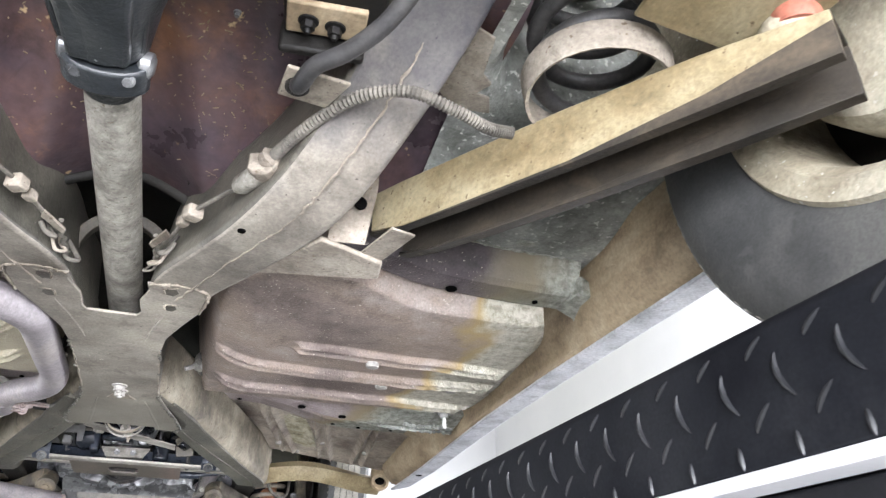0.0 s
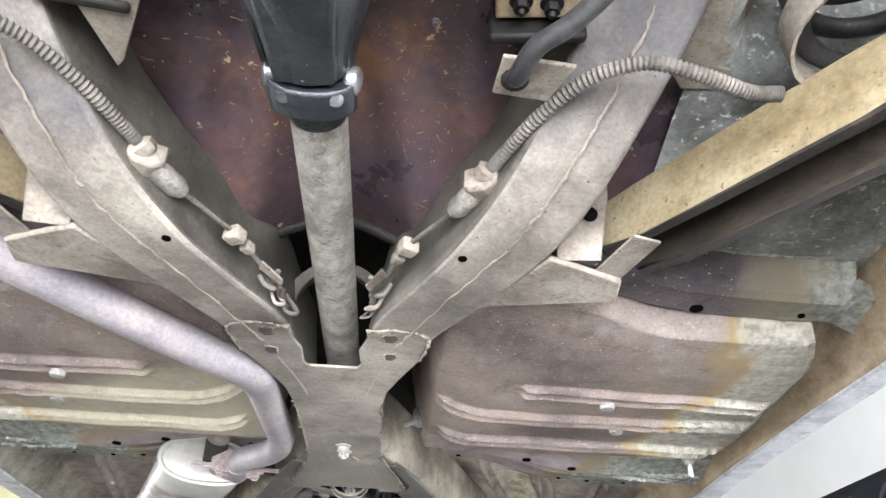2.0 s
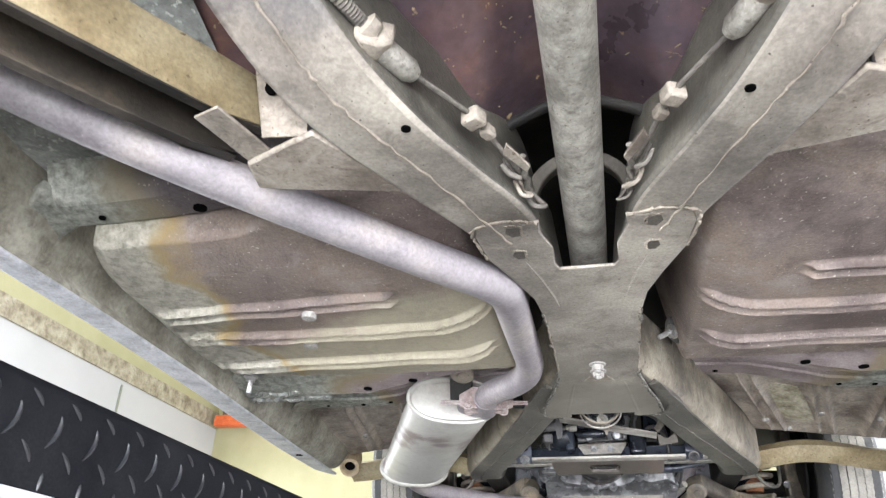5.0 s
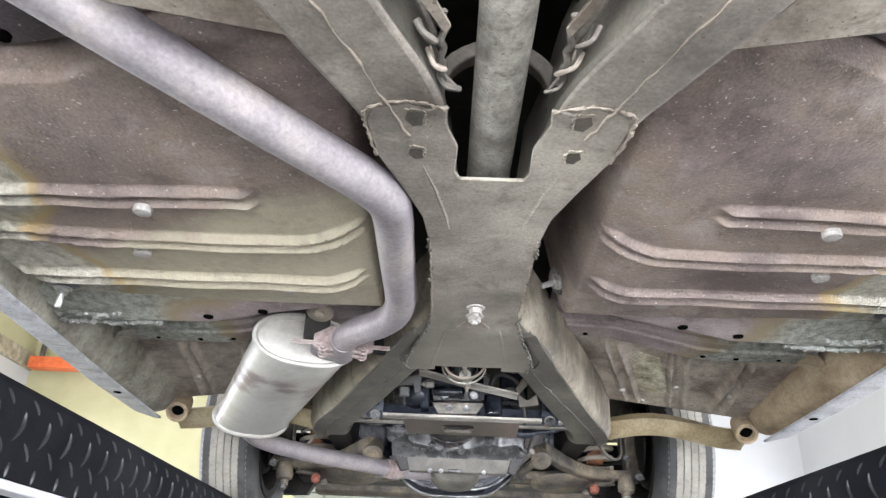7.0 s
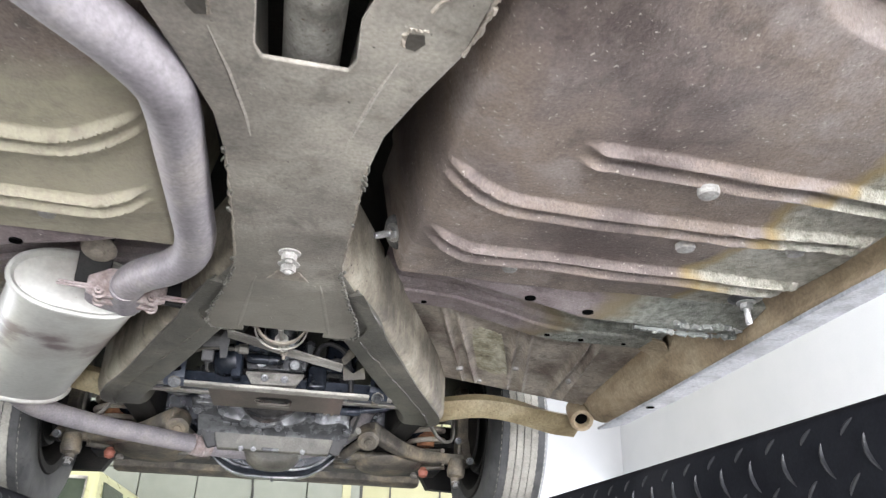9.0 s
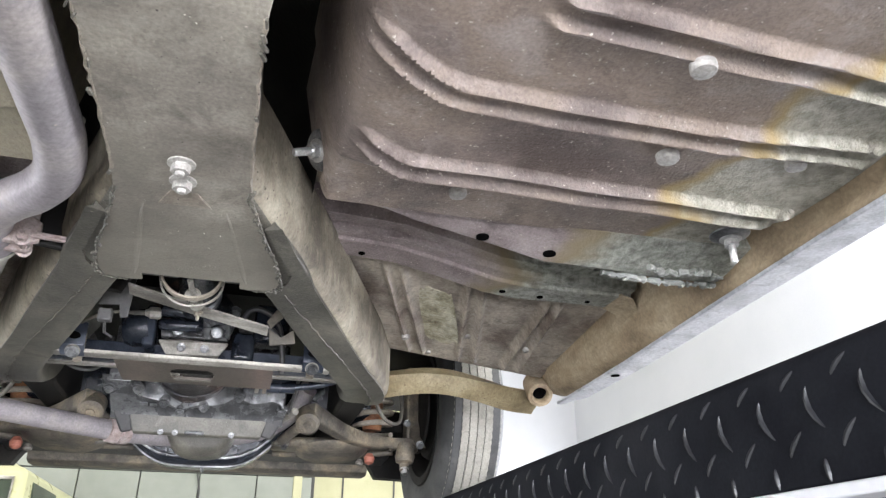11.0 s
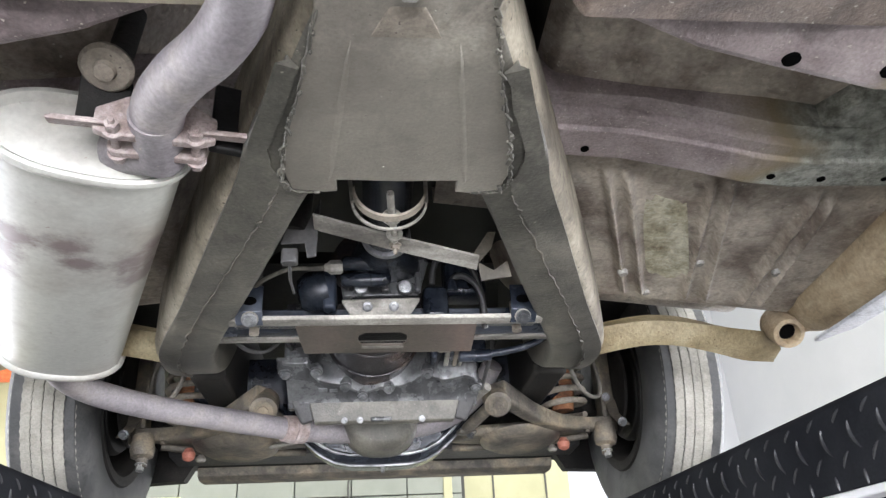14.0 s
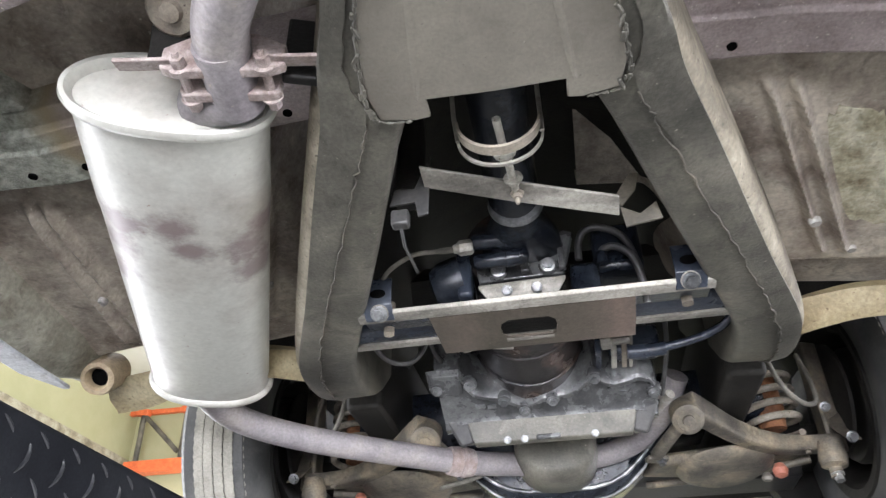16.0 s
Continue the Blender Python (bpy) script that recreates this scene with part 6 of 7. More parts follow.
loft(bm, [[(-0.222, 1.016, slope(1.016)), (-0.156, 1.016, slope(1.016)), (-0.156, 1.072, slope(1.072)), (-0.208, 1.074, slope(1.074)), (-0.222, 1.05, slope(1.05))], [(-0.214, 1.022, slope(1.022) - 0.007), (-0.164, 1.022, slope(1.022) - 0.007), (-0.164, 1.066, slope(1.066) - 0.007), (-0.204, 1.067, slope(1.067) - 0.007), (-0.214, 1.048, slope(1.048) - 0.007)]])
part("side_boss", bm, CAST, gear, bevel=0.002)
bm = bmesh.new()
loft(bm, [[(-w - 0.002, y, z), (w + 0.004, y, z), (w + 0.004, y + 0.012, z), (-w - 0.002, y + 0.012, z)] for w, y, z in ((0.160, 1.128, 1.722), (0.154, 1.132, 1.700), (0.147, 1.137, 1.676), (0.146, 1.142, 1.673))])
part("bell_cover", bm, FRAME_OLIVE, gear, "flat dull cover plate", bevel=0.002)
bm = bmesh.new()
loft(bm, [[(-0.156, 1.142, 1.680), (0.152, 1.142, 1.680), (0.152, 1.24, 1.705), (-0.156, 1.24, 1.705)], [(-0.156, 1.142, 1.685), (0.152, 1.142, 1.685), (0.152, 1.24, 1.725), (-0.156, 1.24, 1.725)]])
part("bell_bottom", bm, FRAME_DARK, gear)
for sx, x0 in ((-1, -0.158), (1, 0.160)):
    bm = bmesh.new()
    loft(bm, [[(x0, 1.130, 1.722), (x0 + sx * 0.050, 1.128, 1.732), (x0 + sx * 0.050, 1.20, 1.76), (x0, 1.20, 1.76)], [(x0 - sx * 0.010, 1.138, 1.678), (x0 + sx * 0.018, 1.150, 1.672), (x0 + sx * 0.030, 1.22, 1.70), (x0, 1.22, 1.70)]])
    part("bell_end", bm, COIL, gear, bevel=0.006)
for x in (-0.085, -0.052, 0.081):
    bolt(gear, (x, 1.136, 1.678), (0, -0.9, -0.4), 0.005, 0.005, ALLOY)
bm = bmesh.new()
box(bm, (-0.007, 1.135, 1.679), (0.046, 0.008, 0.010))
part("drain_tab", bm, CAST, gear, bevel=0.003)
for x, y in ((-0.142, 1.046), (-0.083, 1.086), (-0.046, 1.110), (0.009, 1.093), (0.090, 1.054), (-0.205, 1.050), (0.196, 1.094)):
    z = slope(y) - 0.006
    bm = bmesh.new()
    spin(bm, [(0.0145, 0.012), (0.0145, 0.0), (0.0125, -0.003), (0.009, -0.0035)], along((x, y, z), (x, y + 0.46, z + 0.89)), 20)
    part("boss", bm, CAST, gear)
    bolt(gear, (x, y - 0.002, z - 0.004), (0, -0.46, -0.89), 0.0075, 0.006, ALLOY)
for x, y, w in ((0.118, 1.088, 0.011), (0.135, 1.084, 0.016), (0.155, 1.082, 0.018), (0.140, 1.098, 0.014), (-0.130, 1.102, 0.018), (-0.108, 1.104, 0.016)):
    bm = bmesh.new()
    box(bm, (x, y, slope(y) - 0.001), (w, 0.007, 0.004), Matrix.Rotation(-0.48, 3, "X"))
    part("mark", bm, ALLOY, gear)
# case fittings beside the band: brackets, unions and their lines
bm = bmesh.new()
spin(bm, [(0.008, 0), (0.013, 0.002), (0.013, 0.018), (0.008, 0.022), (0.008, 0.05)], along((0.105, 0.965, 1.782), (0.20, 0.955, 1.782)), 6)
part("line_fitting", bm, ALLOY_PALE, gear)
for x, w, m in ((0.128, 0.010, ALLOY_PALE), (0.146, 0.009, FRAME_TAN), (0.158, 0.006, ALLOY_PALE)):
    bm = bmesh.new()
    loft(bm, [[(x - w / 2, y, z), (x + w / 2, y, z), (x + w / 2, y + 0.006, z + 0.006), (x - w / 2, y + 0.006, z + 0.006)] for y, z in ((0.955, 1.788), (0.99, 1.774), (1.045, 1.765))])
    part("clip", bm, m, gear, bevel=0.002)
bm = bmesh.new()
tube(bm, smooth_path([(0.150, 0.985, 1.768), (0.19, 0.985, 1.768), (0.215, 0.985, 1.77)], 5), 0.0125, 14)
part("union", bm, BLUEBLACK, gear)
bm = bmesh.new()
tube(bm, smooth_path([(0.205, 0.985, 1.77), (0.27, 0.975, 1.778), (0.315, 0.955, 1.79), (0.325, 0.92, 1.80), (0.30, 0.88, 1.815), (0.27, 0.86, 1.84)], 7), 0.0075, 12)
part("hose", bm, BLUEBLACK, gear)
bm = bmesh.new()
box(bm, (0.100, 1.005, 1.780), (0.010, 0.075, 0.03))
part("web", bm, BLUEBLACK, gear, bevel=0.003)
bm = bmesh.new()
box(bm, (0.165, 1.02, 1.80), (0.09, 0.05, 0.05))
part("starter_nose", bm, BLUEBLACK, gear, bevel=0.008, segs=3)
bm = bmesh.new()
spin(bm, [(0.008, -0.046), (0.026, -0.042), (0.036, -0.026), (0.039, 0.0), (0.039, 0.006)], along((-0.112, 0.755, 1.816), (-0.05, 0.755, 1.83)), 28)
part("servo_dome", bm, GLOSSBLACK, gear)
bm = bmesh.new()
box(bm, (-0.100, 0.765, 1.815), (0.022, 0.075, 0.085))
part("servo_plate", bm, BLUEBLACK, gear, bevel=0.005)
for c, d in (((0.085, 0.775, 1.792), (0.046, 0.05, 0.062)), ((0.140, 0.785, 1.850), (0.075, 0.06, 0.085))):
    bm = bmesh.new()
    box(bm, c, d)
    part("valve_body", bm, GLOSSBLACK, gear, bevel=0.010, segs=3)
bm = bmesh.new()
tube(bm, [(0.112, 0.730, 1.803), (0.112, 0.728, 1.818), (0.112, 0.728, 1.822)], [0.010, 0.010, 0.007], 12)
part("hose_union", bm, GLOSSBLACK, gear)
for pts in ([(0.078, 0.740, 1.82), (0.080, 0.735, 1.845), (0.090, 0.730, 1.864), (0.113, 0.728, 1.868), (0.147, 0.730, 1.848), (0.164, 0.738, 1.80), (0.168, 0.76, 1.76)], [(0.112, 0.728, 1.815), (0.116, 0.726, 1.826), (0.135, 0.726, 1.828), (0.157, 0.728, 1.808), (0.166, 0.735, 1.772), (0.168, 0.75, 1.74)]):
    bm = bmesh.new()
    tube(bm, smooth_path(pts, 7), 0.0058, 10)
    part("hose", bm, COIL, gear)
for pts in ([(-0.30, 0.86, 1.80), (-0.275, 0.93, 1.775), (-0.235, 0.95, 1.772), (-0.20, 0.92, 1.79), (-0.19, 0.88, 1.83)], [(0.222, 0.96, 1.83), (0.224, 1.02, 1.79), (0.220, 1.08, 1.765), (0.214, 1.13, 1.74)], [(-0.205, 0.90, 1.83), (-0.195, 0.97, 1.80), (-0.19, 1.02, 1.80)]):
    bm = bmesh.new()
    tube(bm, smooth_path(pts, 7), 0.0045, 8)
    part("line", bm, COIL, gear)
bm = bmesh.new()
tube(bm, [(-0.098, 0.915, 1.772), (-0.045, 0.912, 1.764)], 0.0030, 8)
part("line", bm, ALLOY_PALE, gear)
bm = bmesh.new()
loft(bm, [[(-0.128, y0, z), (-0.085, y0 - 0.02, z), (-0.085, y0 - 0.02, z + 0.004), (-0.128, y0, z + 0.004)] for y0, z in ((0.86, 1.752), (0.90, 1.756))])
part("tab", bm, ALLOY_PALE, gear, "torn bright tab", bevel=0.001)
bm = bmesh.new()
tube(bm, [(0.17, 1.30, 1.735), (0.205, 1.235, 1.742), (0.235, 1.17, 1.755)], [0.011, 0.010, 0.010], 12)
part("drain_tube", bm, ALLOY_PALE, gear)

strut = thing("crossed_strap", "flat grey steel strap bridging the front frame arms", "strap")
bm = bmesh.new()
loft(bm, [[(x, y - 0.016, z), (x, y + 0.016, z - 0.006), (x, y + 0.016, z - 0.002), (x, y - 0.016, z + 0.004)] for x, y, z in ((-0.108, 0.447, 1.786), (0.0, 0.478, 1.770), (0.125, 0.512, 1.754))])
part("strap", bm, ALLOY_PALE, strut, bevel=0.001)
for pts, m in (([(0.122, 1.776), (0.130, 1.762), (0.150, 1.785), (0.158, 1.812), (0.146, 1.812)], FRAME_DARK), ([(0.127, 1.762), (0.131, 1.731), (0.176, 1.738), (0.172, 1.764), (0.150, 1.748)], FRAME_DARK)):
    bm = bmesh.new()
    loft(bm, [[(x, y, z) for x, z in pts] for y in (0.527, 0.531)])
    part("bent_bracket", bm, m, strut, "bent triangular bracket", bevel=0.001)
bm = bmesh.new()
loft(bm, [[(x, y, z) for x, z in ((-0.100, 1.830), (-0.104, 1.74), (-0.116, 1.738), (-0.120, 1.760), (-0.152, 1.758), (-0.146, 1.782), (-0.121, 1.780), (-0.112, 1.802))] for y in (0.462, 0.466)])
part("end_bracket", bm, COIL, strut, "dull grey end bracket", bevel=0.001)
bm = bmesh.new()
box(bm, (-0.140, 0.472, 1.743), (0.022, 0.016, 0.022))
part("cable_stop", bm, COIL, strut, bevel=0.003)
bm = bmesh.new()
tube(bm, [(-0.140, 0.474, 1.735), (-0.141, 0.50, 1.722), (-0.146, 0.60, 1.745)], 0.0022, 6)
part("cable", bm, COIL, strut)
bm = bmesh.new()
tube(bm, smooth_path([(-0.138, 0.49, 1.786), (-0.134, 0.50, 1.83), (-0.130, 0.49, 1.88), (-0.13, 0.47, 1.93)], 5), 0.019, 14)
part("rubber_boot", bm, SOOT_SHADE, strut)
loop = thing("driveshaft_loop", "thin steel safety loop under the driveshaft with a bolt", "safety loop")
for y, dz, w, h in ((0.378, 0.006, 0.0035, 0.014), (0.396, 0.0, 0.003, 0.004)):
    bm = bmesh.new()
    rows = [(-0.006 + (0.050 - dz * 0.4) * math.cos(math.pi * k / 20), 1.786 + dz - 0.042 * math.sin(math.pi * k / 20)) for k in range(21)]
    loft(bm, [[(x, y - h / 2, z), (x, y + h / 2, z), (x * 0.95, y + h / 2, z + w), (x * 0.95, y - h / 2, z + w)] for x, z in rows])
    part("band", bm, ALLOY_PALE if h < 0.01 else FRAME, loop)
for x, dx in ((-0.054, -0.008), (0.042, 0.0)):
    bm = bmesh.new()
    tube(bm, [(x, 0.390, 1.782), (x + dx * 0.5, 0.390, 1.82), (x + dx, 0.392, 1.93)], 0.0028, 8)
    part("hanger_rod", bm, ALLOY_PALE, loop)
bm = bmesh.new()
tube(bm, [(-0.006, 0.350, 1.772), (-0.004, 0.385, 1.770), (0.000, 0.43, 1.768), (0.003, 0.474, 1.767)], 0.0048, 10)
part("threaded_rod", bm, SHAFT, loop, "pale threaded rod")
bolt(loop, (-0.003, 0.402, 1.768), (0.03, 1, -0.1), 0.009, 0.008, SHAFT, name="nut")
bolt(loop, (0.002, 0.450, 1.768), (0.03, 1, -0.1), 0.008, 0.008, SHAFT, name="nut")
bolt(loop, (0.004, 0.478, 1.766), (0, 0.1, -1), 0.006, 0.006, stud=0.008, label="brass-coloured bolt", material=FRAME_TAN)

eng = thing("engine_sump", "oily dark engine sump above a curved steel crossmember", "engine")
bm = bmesh.new()
rings = []
for w, y, z, top in ((0.075, 1.385, 1.690, 1.765), (0.086, 1.392, 1.676, 1.775), (0.092, 1.41, 1.668, 1.80), (0.095, 1.46, 1.666, 1.95), (0.094, 1.53, 1.672, 2.0), (0.09, 1.56, 1.70, 2.0), (0.08, 1.9, 1.80, 2.0)):
    rings.append([(-0.003 + w * math.copysign(abs(math.cos(t)) ** 0.75, math.cos(t)), y, 1.745 + (1.745 - z) * math.sin(t)) for t in (math.pi + math.pi * k / 16 for k in range(17))] + [(-0.003 + w, y, top), (-0.003 - w, y, top)])
loft(bm, rings)
part("sump", bm, FRAME_OLIVE, eng, "dull scuffed sump", smooth=50)
xm = thing("front_crossmember", "dark curved front suspension crossmember with a bright rim", "crossmember")


def beam_rim(x):
    """Height of the beam's rear rim: a dip under the sump between two high shoulders."""
    return float(np.interp(abs(x + 0.004), (0.0, 0.08, 0.12, 0.16, 0.20, 0.235, 0.27, 0.50), (1.689, 1.691, 1.699, 1.719, 1.752, 1.790, 1.825, 1.845)))


def beam_rear(x):
    return 1.57 - 0.03 * step(0.14, 0.28, abs(x))


spots = [-0.50 + k / 40 for k in range(41)]
bm = bmesh.new()
loft(bm, [[(x, beam_rear(x), 1.95), (x, beam_rear(x), beam_rim(x)), (x, beam_rear(x) + 0.006, beam_rim(x) - 0.010), (x, beam_rear(x) + 0.03, beam_rim(x) - 0.022), (x, 1.70, beam_rim(x) - 0.020), (x, 1.76, beam_rim(x) + 0.02), (x, 1.78, 1.95)] for x in spots])
part("beam", bm, GLOSSBLACK, xm, smooth=35)
for dy, dz, r in ((-0.002, -0.001, 0.0055), (0.030, -0.0235, 0.0035)):
    bm = bmesh.new()
    tube(bm, [(x, beam_rear(x) + dy, beam_rim(x) + dz) for x in [-0.24 + 0.48 * k / 40 for k in range(41)]], r, 8)
    part("rim", bm, ALLOY, xm, "bright worn rim")
for k in range(3):
    bolt(xm, (0.005, 1.63 + 0.03 * k, 1.667), (0, -0.2, -1), 0.004, 0.003, ALLOY)
bm = bmesh.new()
tube(bm, smooth_path([(-0.19, 1.56, 1.735), (-0.23, 1.575, 1.728), (-0.30, 1.60, 1.722)], 5), 0.006, 8)
part("grease_line", bm, ALLOY_PALE, xm)
bm = bmesh.new()
loft(bm, [[(x, 1.80, 1.775), (x, 1.82, 1.748), (x, 1.95, 1.742), (x, 1.97, 1.775)] for x in (-0.62, 0.0, 0.62)])
part("stiffener", bm, COIL, xm, bevel=0.006)

val = thing("front_valance", "brown dusty steel panel beneath the radiator", "panel")
bm = bmesh.new()
loft(bm, [[(x, 2.12, 1.77), (x, 2.13, 1.742), (x, 2.16, 1.732), (x, 2.25, 1.735), (x, 2.26, 1.80)] for x in (-0.60, -0.45, 0.0, 0.45, 0.60)])
part("lip", bm, ARMDARK, val, bevel=0.003)
# tray added to close the front underside, its shade put into the colour
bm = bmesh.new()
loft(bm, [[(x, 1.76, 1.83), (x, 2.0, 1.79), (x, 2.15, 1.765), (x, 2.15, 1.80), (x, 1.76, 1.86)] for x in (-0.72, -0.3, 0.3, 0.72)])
part("tray", bm, SOOT_SHADE, val, "added near-black undertray")
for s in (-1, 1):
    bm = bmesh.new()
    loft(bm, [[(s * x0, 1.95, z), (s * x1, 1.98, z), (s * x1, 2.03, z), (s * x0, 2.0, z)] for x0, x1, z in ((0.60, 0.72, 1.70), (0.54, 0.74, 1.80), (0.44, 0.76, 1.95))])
    part("splash_flap", bm, SOOT_SHADE, val, "dark rubber splash flap")

# ---- front suspension, both sides ----
for s in (-1, 1):
    fa = thing("front_control_arm", "greasy dark front control arm with ball joint", "suspension arm", "front suspension")
    bm = bmesh.new()
    rings = []
    for k, (x, y, z) in enumerate(smooth_path([(0.285, 1.350, 1.768), (0.33, 1.395, 1.760), (0.40, 1.475, 1.746), (0.48, 1.545, 1.738), (0.56, 1.590, 1.740), (0.64, 1.612, 1.748)], 4)):
        t = k / 20
        w, h = 0.030 - 0.010 * math.sin(math.pi * t) + 0.004 * t, 0.050 - 0.016 * t
        nx, ny = 0.62, -0.78
        rings.append([(s * (x - nx * w), y - ny * w, z + 0.006), (s * (x - nx * w * 0.7), y - ny * w * 0.7, z), (s * (x + nx * w * 0.7), y + ny * w * 0.7, z), (s * (x + nx * w), y + ny * w, z + 0.006), (s * (x + nx * w), y + ny * w, z + h), (s * (x - nx * w), y - ny * w, z + h)])
    loft(bm, rings)
    part("arm", bm, ARMDARK, fa, bevel=0.004)
    bm = bmesh.new()
    spin(bm, [(0.004, -0.006), (0.012, -0.004), (0.013, 0.0), (0.024, 0.0), (0.028, 0.004), (0.033, 0.006), (0.034, 0.016), (0.033, 0.06)], along((s * 0.285, 1.330, 1.752), (s * 0.287, 1.40, 1.81)), 28)
    part("bush", bm, ARMDARK, fa, "dusty pivot bush with a centre bolt")
    bm = bmesh.new()
    spin(bm, [(0.02, 0.022), (0.085, 0.020), (0.112, 0.006), (0.116, -0.002), (0.108, -0.004), (0.098, 0.006), (0.06, 0.012), (0.02, 0.012)], along((s * 0.395, 1.635, 1.735), (s * 0.40, 1.62, 1.60)), 40)
    part("spring_pan", bm, ARMDARK, fa, "dished lower spring pan with a bright rim")
    bm = bmesh.new()
    loft(bm, [[(s * x, y, z) for x, y, z in ((0.20, 1.70, 1.738 + k), (0.24, 1.60, 1.738 + k), (0.40, 1.56, 1.735 + k), (0.56, 1.62, 1.748 + k), (0.60, 1.70, 1.752 + k), (0.42, 1.78, 1.742 + k))] for k in (0.0, 0.03)])
    part("lower_arm", bm, ARMDARK, fa, bevel=0.010)
    bm = bmesh.new()
    spin(bm, [(0.006, -0.040), (0.013, -0.036), (0.015, -0.014), (0.028, -0.008), (0.032, 0.010), (0.026, 0.05)], along((s * 0.622, 1.570, 1.708), (s * 0.63, 1.58, 1.80)), 20)
    part("ball_joint", bm, ARMDARK, fa, "greasy ball joint")
    bolt(fa, (s * 0.620, 1.563, 1.680), (0, -0.3, -1), 0.010, 0.016, STEEL)
    for k in range(2):
        bolt(fa, (s * (0.575 + 0.04 * k), 1.575 + 0.012 * k, 1.742), (0, -0.3, -1), 0.006, 0.008, ARMDARK)
    bm = bmesh.new()
    tube(bm, smooth_path([(s * 0.225, 1.50, 1.735), (s * 0.245, 1.46, 1.748), (s * 0.275, 1.40, 1.768), (s * 0.30, 1.36, 1.79)], 6), 0.015, 12)
    part("stay", bm, ARMDARK, fa)
    bm = bmesh.new()
    box(bm, (s * 0.225, 1.51, 1.728), (0.05, 0.03, 0.012), Matrix.Rotation(s * 0.3, 3, "Z"))
    part("stay_foot", bm, ARMDARK, fa, bevel=0.004)
    bolt(fa, (s * 0.235, 1.505, 1.722), (0, -0.3, -1), 0.008, 0.008, ALLOY)
    spr = thing("front_coil_spring", "dusty tan front coil spring with orange bump rubber", "coil spring", "front suspension")
    bm = bmesh.new()
    cc = Vector((s * 0.513, 1.575, 1.785))
    tube(bm, [cc + Vector((0.062 * math.cos(t), 0.062 * math.sin(t), 0.034 * t / (2 * math.pi))) for t in (k * 0.3 for k in range(100))], 0.0085, 8)
    part("coil", bm, FRAME_TAN, spr)
    bm = bmesh.new()
    spin(bm, [(0.03, 0.0), (0.036, 0.05), (0.03, 0.14)], Matrix.Translation(cc + Vector((0, 0, 0.01))), 16)
    part("bump_rubber", bm, RUST, spr, "orange-brown bump rubber")
    hose = thing("brake_hose", "grey looped brake hose", "hose", "front suspension")
    bm = bmesh.new()
    tube(bm, smooth_path([(s * 0.455, 1.28, 1.86), (s * 0.485, 1.31, 1.80), (s * 0.525, 1.345, 1.775), (s * 0.562, 1.38, 1.79), (s * 0.572, 1.41, 1.85), (s * 0.565, 1.43, 1.92)], 7), 0.0055, 10)
    part("hose", bm, CABLE, hose)
    tie = thing("tie_rod", "greasy steel tie rod with red rubber boot", "tie rod", "front suspension")
    bm = bmesh.new()
    tube(bm, [(s * 0.22, 1.80, 1.745), (s * 0.46, 1.72, 1.735), (s * 0.60, 1.66, 1.745)], 0.010, 10)
    part("rod", bm, ARMDARK, tie)
    bm = bmesh.new()
    spin(bm, [(0.006, -0.016), (0.015, -0.010), (0.018, 0.004), (0.010, 0.018)], along((s * 0.520, 1.640, 1.715), (s * 0.525, 1.65, 1.79)), 16)
    part("boot", bm, REDBOOT, tie, "faded red rubber boot")
    bm = bmesh.new()
    spin(bm, [(0.010, -0.006), (0.014, 0.0), (0.008, 0.012)], along((s * 0.49, 1.655, 1.705), (s * 0.495, 1.66, 1.79)), 12)
    part("grease_cap", bm, ALLOY_PALE, tie)
    bp = thing("backing_plate", "greasy steering knuckle and brake backing plate", "brake", "front suspension")
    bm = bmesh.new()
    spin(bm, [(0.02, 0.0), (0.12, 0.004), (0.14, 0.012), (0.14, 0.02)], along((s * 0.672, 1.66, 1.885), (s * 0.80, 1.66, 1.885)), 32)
    part("plate", bm, SOOT_SHADE, bp)
    bm = bmesh.new()
    loft(bm, [[(s * 0.63, 1.58, z), (s * 0.675, 1.60, z), (s * 0.675, 1.66, z), (s * 0.63, 1.65, z)] for z in (1.74, 1.80, 1.90, 2.02)])
    part("knuckle", bm, ARMDARK, bp, bevel=0.008)
    bm = bmesh.new()
    loft(bm, [[(s * x, y, z), (s * (x + 0.03), y, z), (s * (x + 0.03), y + 0.03, z + 0.02), (s * x, y + 0.03, z + 0.02)] for x, y, z in ((0.645, 1.50, 1.735), (0.64, 1.56, 1.78), (0.65, 1.62, 1.86))])
    part("steering_lever", bm, ARMDARK, bp, bevel=0.006)
    bolt(bp, (s * 0.655, 1.505, 1.745), (0, -0.8, -0.4), 0.009, 0.01, ALLOY)
    bolt(bp, (s * 0.60, 1.45, 1.80), (0, -0.8, -0.4), 0.008, 0.01, ALLOY)
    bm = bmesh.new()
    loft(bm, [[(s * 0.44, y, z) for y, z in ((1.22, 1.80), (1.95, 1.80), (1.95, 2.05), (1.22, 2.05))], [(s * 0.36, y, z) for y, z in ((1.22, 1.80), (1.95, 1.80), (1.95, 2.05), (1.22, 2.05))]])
    part("front_rail", bm, SOOT_SHADE, frame_thing, bevel=0.01)
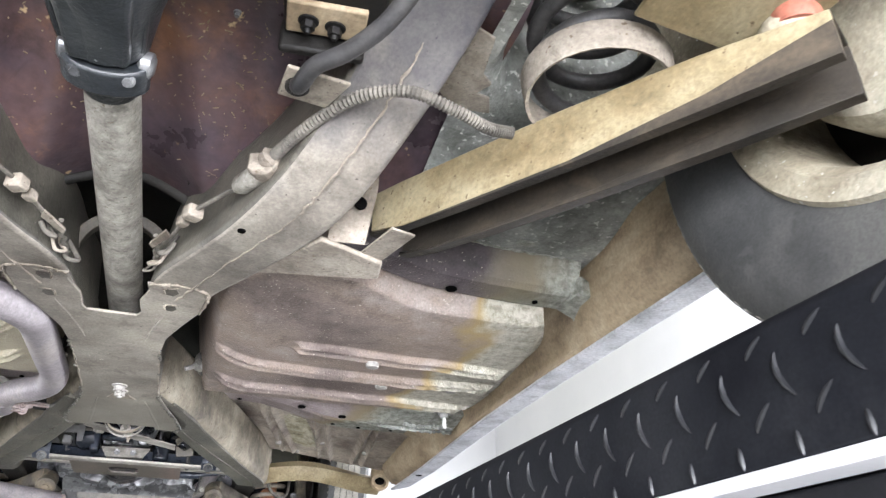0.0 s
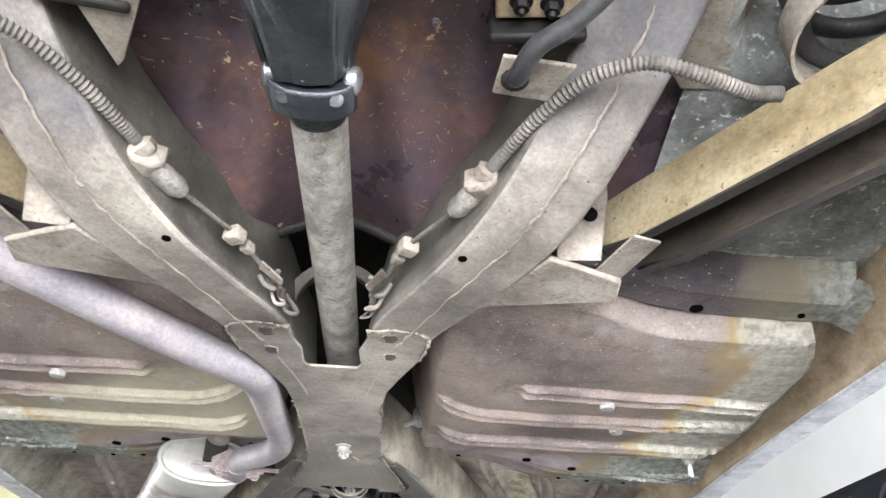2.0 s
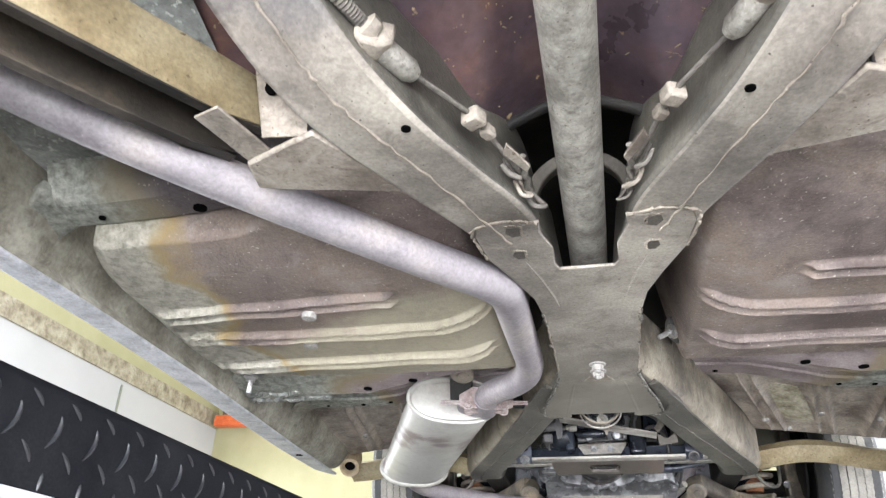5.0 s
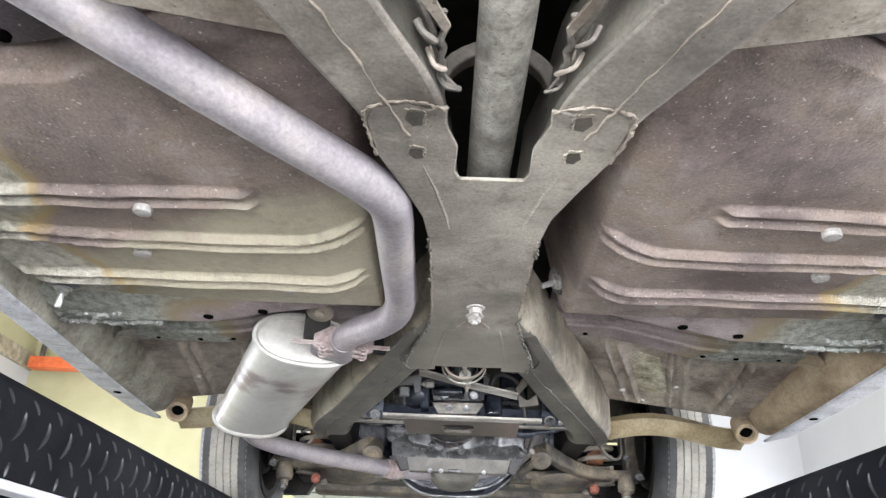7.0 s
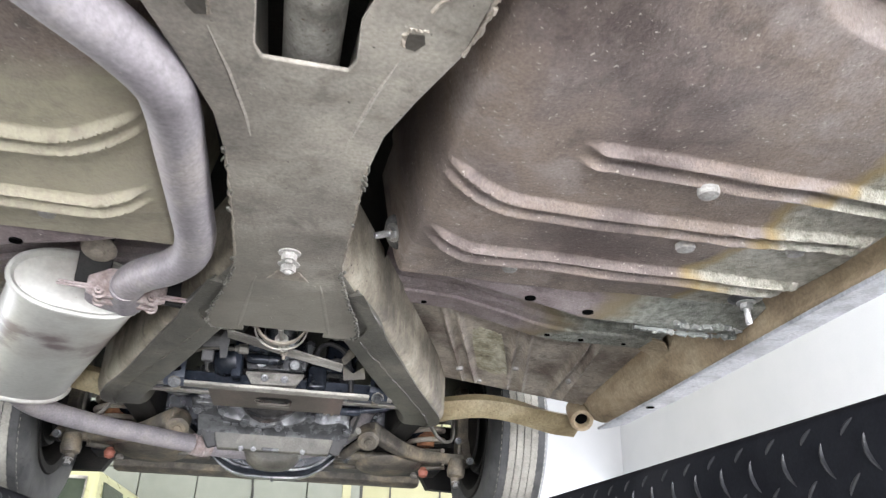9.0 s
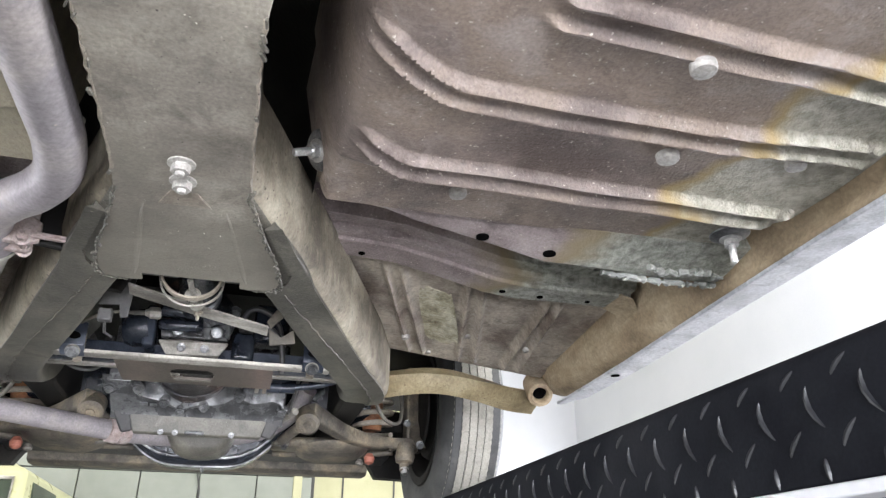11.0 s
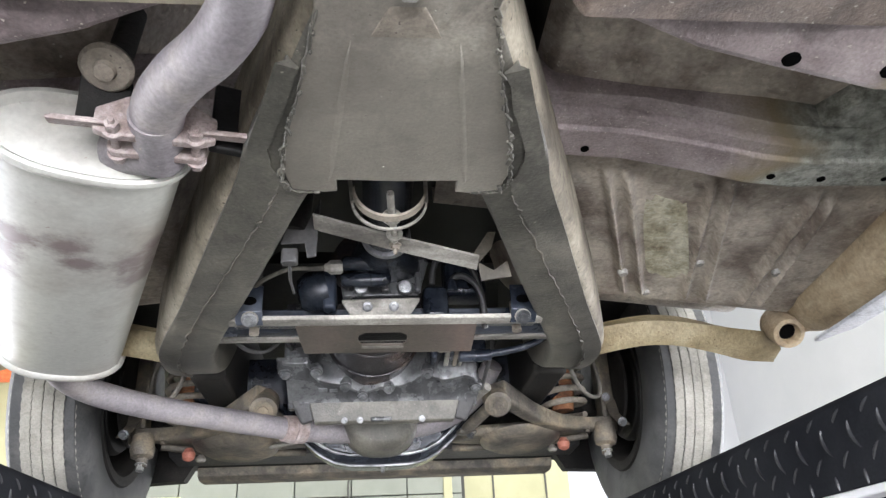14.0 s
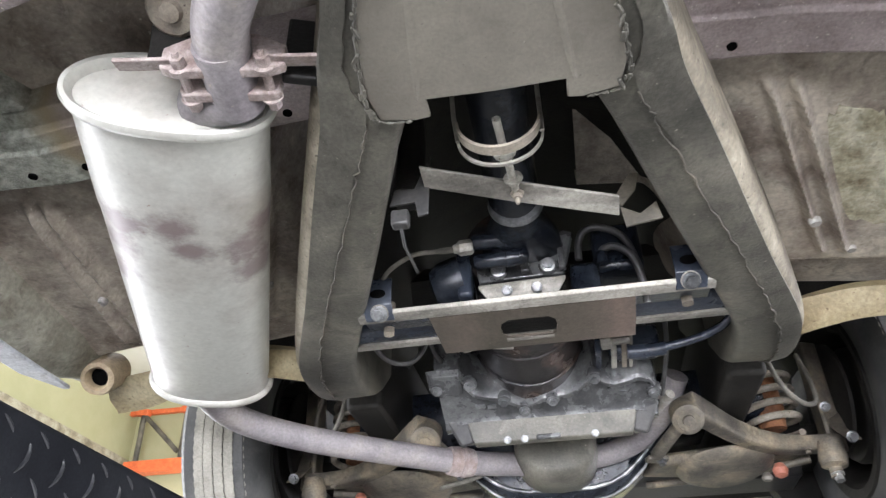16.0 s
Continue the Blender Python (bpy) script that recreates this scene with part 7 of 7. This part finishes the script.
# near-black sheet added for the shade of the bay above the engine and the gearbox
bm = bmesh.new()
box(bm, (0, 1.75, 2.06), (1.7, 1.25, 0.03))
part("bay_shade_sheet", bm, SOOT_SHADE, body)
for s in (-1, 1):
    bm = bmesh.new()
    box(bm, (s * 0.89, -1.5, 2.02), (0.03, 1.1, 0.30))
    part("wing", bm, SILLPAINT, body, "pale painted wing")
bm = bmesh.new()
box(bm, (0, -1.9, 2.2), (1.8, 0.9, 0.03))
part("boot_floor", bm, OXIDE, body)
bm = bmesh.new()
box(bm, (0, 0.2, 2.3), (1.8, 4.6, 0.04))
part("body_shell", bm, SILLPAINT, body, "pale painted body over the floor")

# ---- parking brake cables ----
for s in (-1, 1):
    cab = thing("parking_brake_cable", "dusty corrugated parking brake cable with clamp and adjuster", "brake cable", "parking brake")
    fine = smooth_path(mirror([(0.181, -0.890, 1.803), (0.196, -0.928, 1.806), (0.222, -0.978, 1.812), (0.258, -1.026, 1.817), (0.305, -1.054, 1.815), (0.358, -1.052, 1.806), (0.40, -1.044, 1.799), (0.430, -1.044, 1.800)], s), 22)
    rs = [0.0078 if k % 2 else 0.0056 for k in range(len(fine))]
    bm = bmesh.new()
    tube(bm, fine, rs, 12)
    part("sheath", bm, CABLE, cab, "corrugated dusty sheath", smooth=20)
    bm = bmesh.new()
    turn = Matrix.Translation((s * 0.178, -0.885, 1.796)) @ Matrix.Rotation(-s * 0.5, 4, "Z")
    loft(bm, [[turn @ Vector(v) for v in ((-0.020, y, 0.016), (-0.020, y, -0.008), (-0.012, y, -0.015), (0.006, y, -0.017), (0.018, y, -0.008), (0.020, y, 0.016))] for y in (-0.011, 0.004, 0.012)])
    part("clamp", bm, FRAME_TAN, cab, bevel=0.003)
    bm = bmesh.new()
    spin(bm, [(0.012, -0.004), (0.014, 0.0), (0.014, 0.008), (0.009, 0.010)], along((s * 0.178, -0.893, 1.800), (s * 0.188, -0.91, 1.805)), 8)
    part("nut", bm, FRAME_TAN, cab)
    bm = bmesh.new()
    spin(bm, [(0.010, 0), (0.013, 0.005), (0.013, 0.04), (0.008, 0.05)], along((s * 0.174, -0.878, 1.793), (s * 0.125, -0.79, 1.787)), 14)
    part("ferrule", bm, SHAFT, cab)
    bm = bmesh.new()
    tube(bm, mirror([(0.155, -0.845, 1.790), (0.101, -0.768, 1.783), (0.060, -0.64, 1.779)], s), 0.0032, 8)
    part("wire", bm, CABLE, cab)
    for (x, y, z), sz in (((0.102, -0.768, 1.781), (0.022, 0.02, 0.018)), ((0.091, -0.742, 1.781), (0.014, 0.016, 0.014))):
        bm = bmesh.new()
        box(bm, (s * x, y, z), sz, Matrix.Rotation(s * 0.5, 3, "Z"))
        part("adjuster", bm, FRAME_TAN, cab, bevel=0.003)
    bm = bmesh.new()
    loft(bm, [[(s * 0.078, -0.72, z), (s * 0.056, -0.68, z), (s * 0.052, -0.69, z), (s * 0.072, -0.735, z)] for z in (1.765, 1.769)])
    part("tab", bm, FRAME_TAN, cab)
    bm = bmesh.new()
    pts = [(0.058 + 0.003 * (k % 2), -0.70 + 0.012 * k, 1.772 + 0.003 * ((k + 1) % 2)) for k in range(9)]
    tube(bm, smooth_path(mirror(pts, s), 4), 0.0035, 8)
    part("hook_chain", bm, CABLE, cab)
    # bent wire clips and ties hanging along the arm
    rnd = random.Random(50 + s)
    for k in range(3):
        x, y = 0.052 + 0.010 * k, -0.60 - 0.036 * k
        j = lambda: rnd.uniform(-0.006, 0.006)
        bm = bmesh.new()
        tube(bm, smooth_path(mirror([(x + 0.012, y + 0.012, 1.80), (x + j(), y + 0.008, 1.776), (x - 0.008 + j(), y + j(), 1.764), (x + 0.004, y - 0.010, 1.760 + j()), (x + 0.012, y - 0.014, 1.775)], s), 6), rnd.choice((0.0018, 0.0026, 0.0034)), 7)
        part("wire_clip", bm, FRAME_TAN if k % 2 else CABLE, cab)
    bs = thing("body_mount", "dark rubber body mount with rusty cap beside the frame arm", "body mount", "body mounts")
    bm = bmesh.new()
    box(bm, (s * 0.212, -1.092, 1.905), (0.105, 0.085, 0.08), Matrix.Rotation(-s * 0.12, 3, "Z"))
    part("block", bm, SOOT_SHADE, bs, bevel=0.010)
    bm = bmesh.new()
    box(bm, (s * 0.206, -1.078, 1.862), (0.082, 0.042, 0.008), Matrix.Rotation(-s * 0.12, 3, "Z"))
    part("cap_plate", bm, SILL, bs, "rusty bolted cap plate", bevel=0.002)
    bm = bmesh.new()
    box(bm, (s * 0.208, -1.045, 1.862), (0.090, 0.012, 0.04), Matrix.Rotation(-s * 0.12, 3, "Z"))
    part("band", bm, SOOT_SHADE, bs, bevel=0.004)
    for dx in (-0.018, 0.010):
        bolt(bs, (s * (0.206 + dx), -1.075, 1.858), (0, 0.2, -1), 0.0075, 0.009, SOOT_SHADE, stud=0.005)
    if s > 0:
        bm = bmesh.new()
        loft(bm, [[(s * x, y, z) for x, y in ((0.1715, -1.000), (0.226, -0.994), (0.244, -1.042), (0.1755, -1.048))] for z in (1.815, 1.820)])
        part("shelf", bm, FRAME, bs, "dusty folded shelf", bevel=0.002)
        bm = bmesh.new()
        spin(bm, [(0.013, -0.002), (0.013, 0.003), (0.010, 0.006)], along((s * 0.190, -1.022, 1.814), (s * 0.190, -1.022, 1.75)), 18)
        part("collar", bm, SOOT_SHADE, bs)
        bm = bmesh.new()
        tube(bm, smooth_path(mirror([(0.190, -1.022, 1.816), (0.191, -1.038, 1.804), (0.201, -1.072, 1.804), (0.227, -1.098, 1.808), (0.258, -1.140, 1.822), (0.286, -1.20, 1.855)], s), 6), 0.0095, 14)
        part("pipe", bm, COIL, bs, "dark rubber-sleeved pipe")
    else:
        bm = bmesh.new()
        loft(bm, [[(-0.214, -1.043, z), (-0.198, -0.962, z), (-0.190, -0.970, z), (-0.150, -1.054, z)] for z in (1.848, 1.852)])
        part("gusset", bm, FRAME, bs, "grey triangular gusset plate", bevel=0.001)
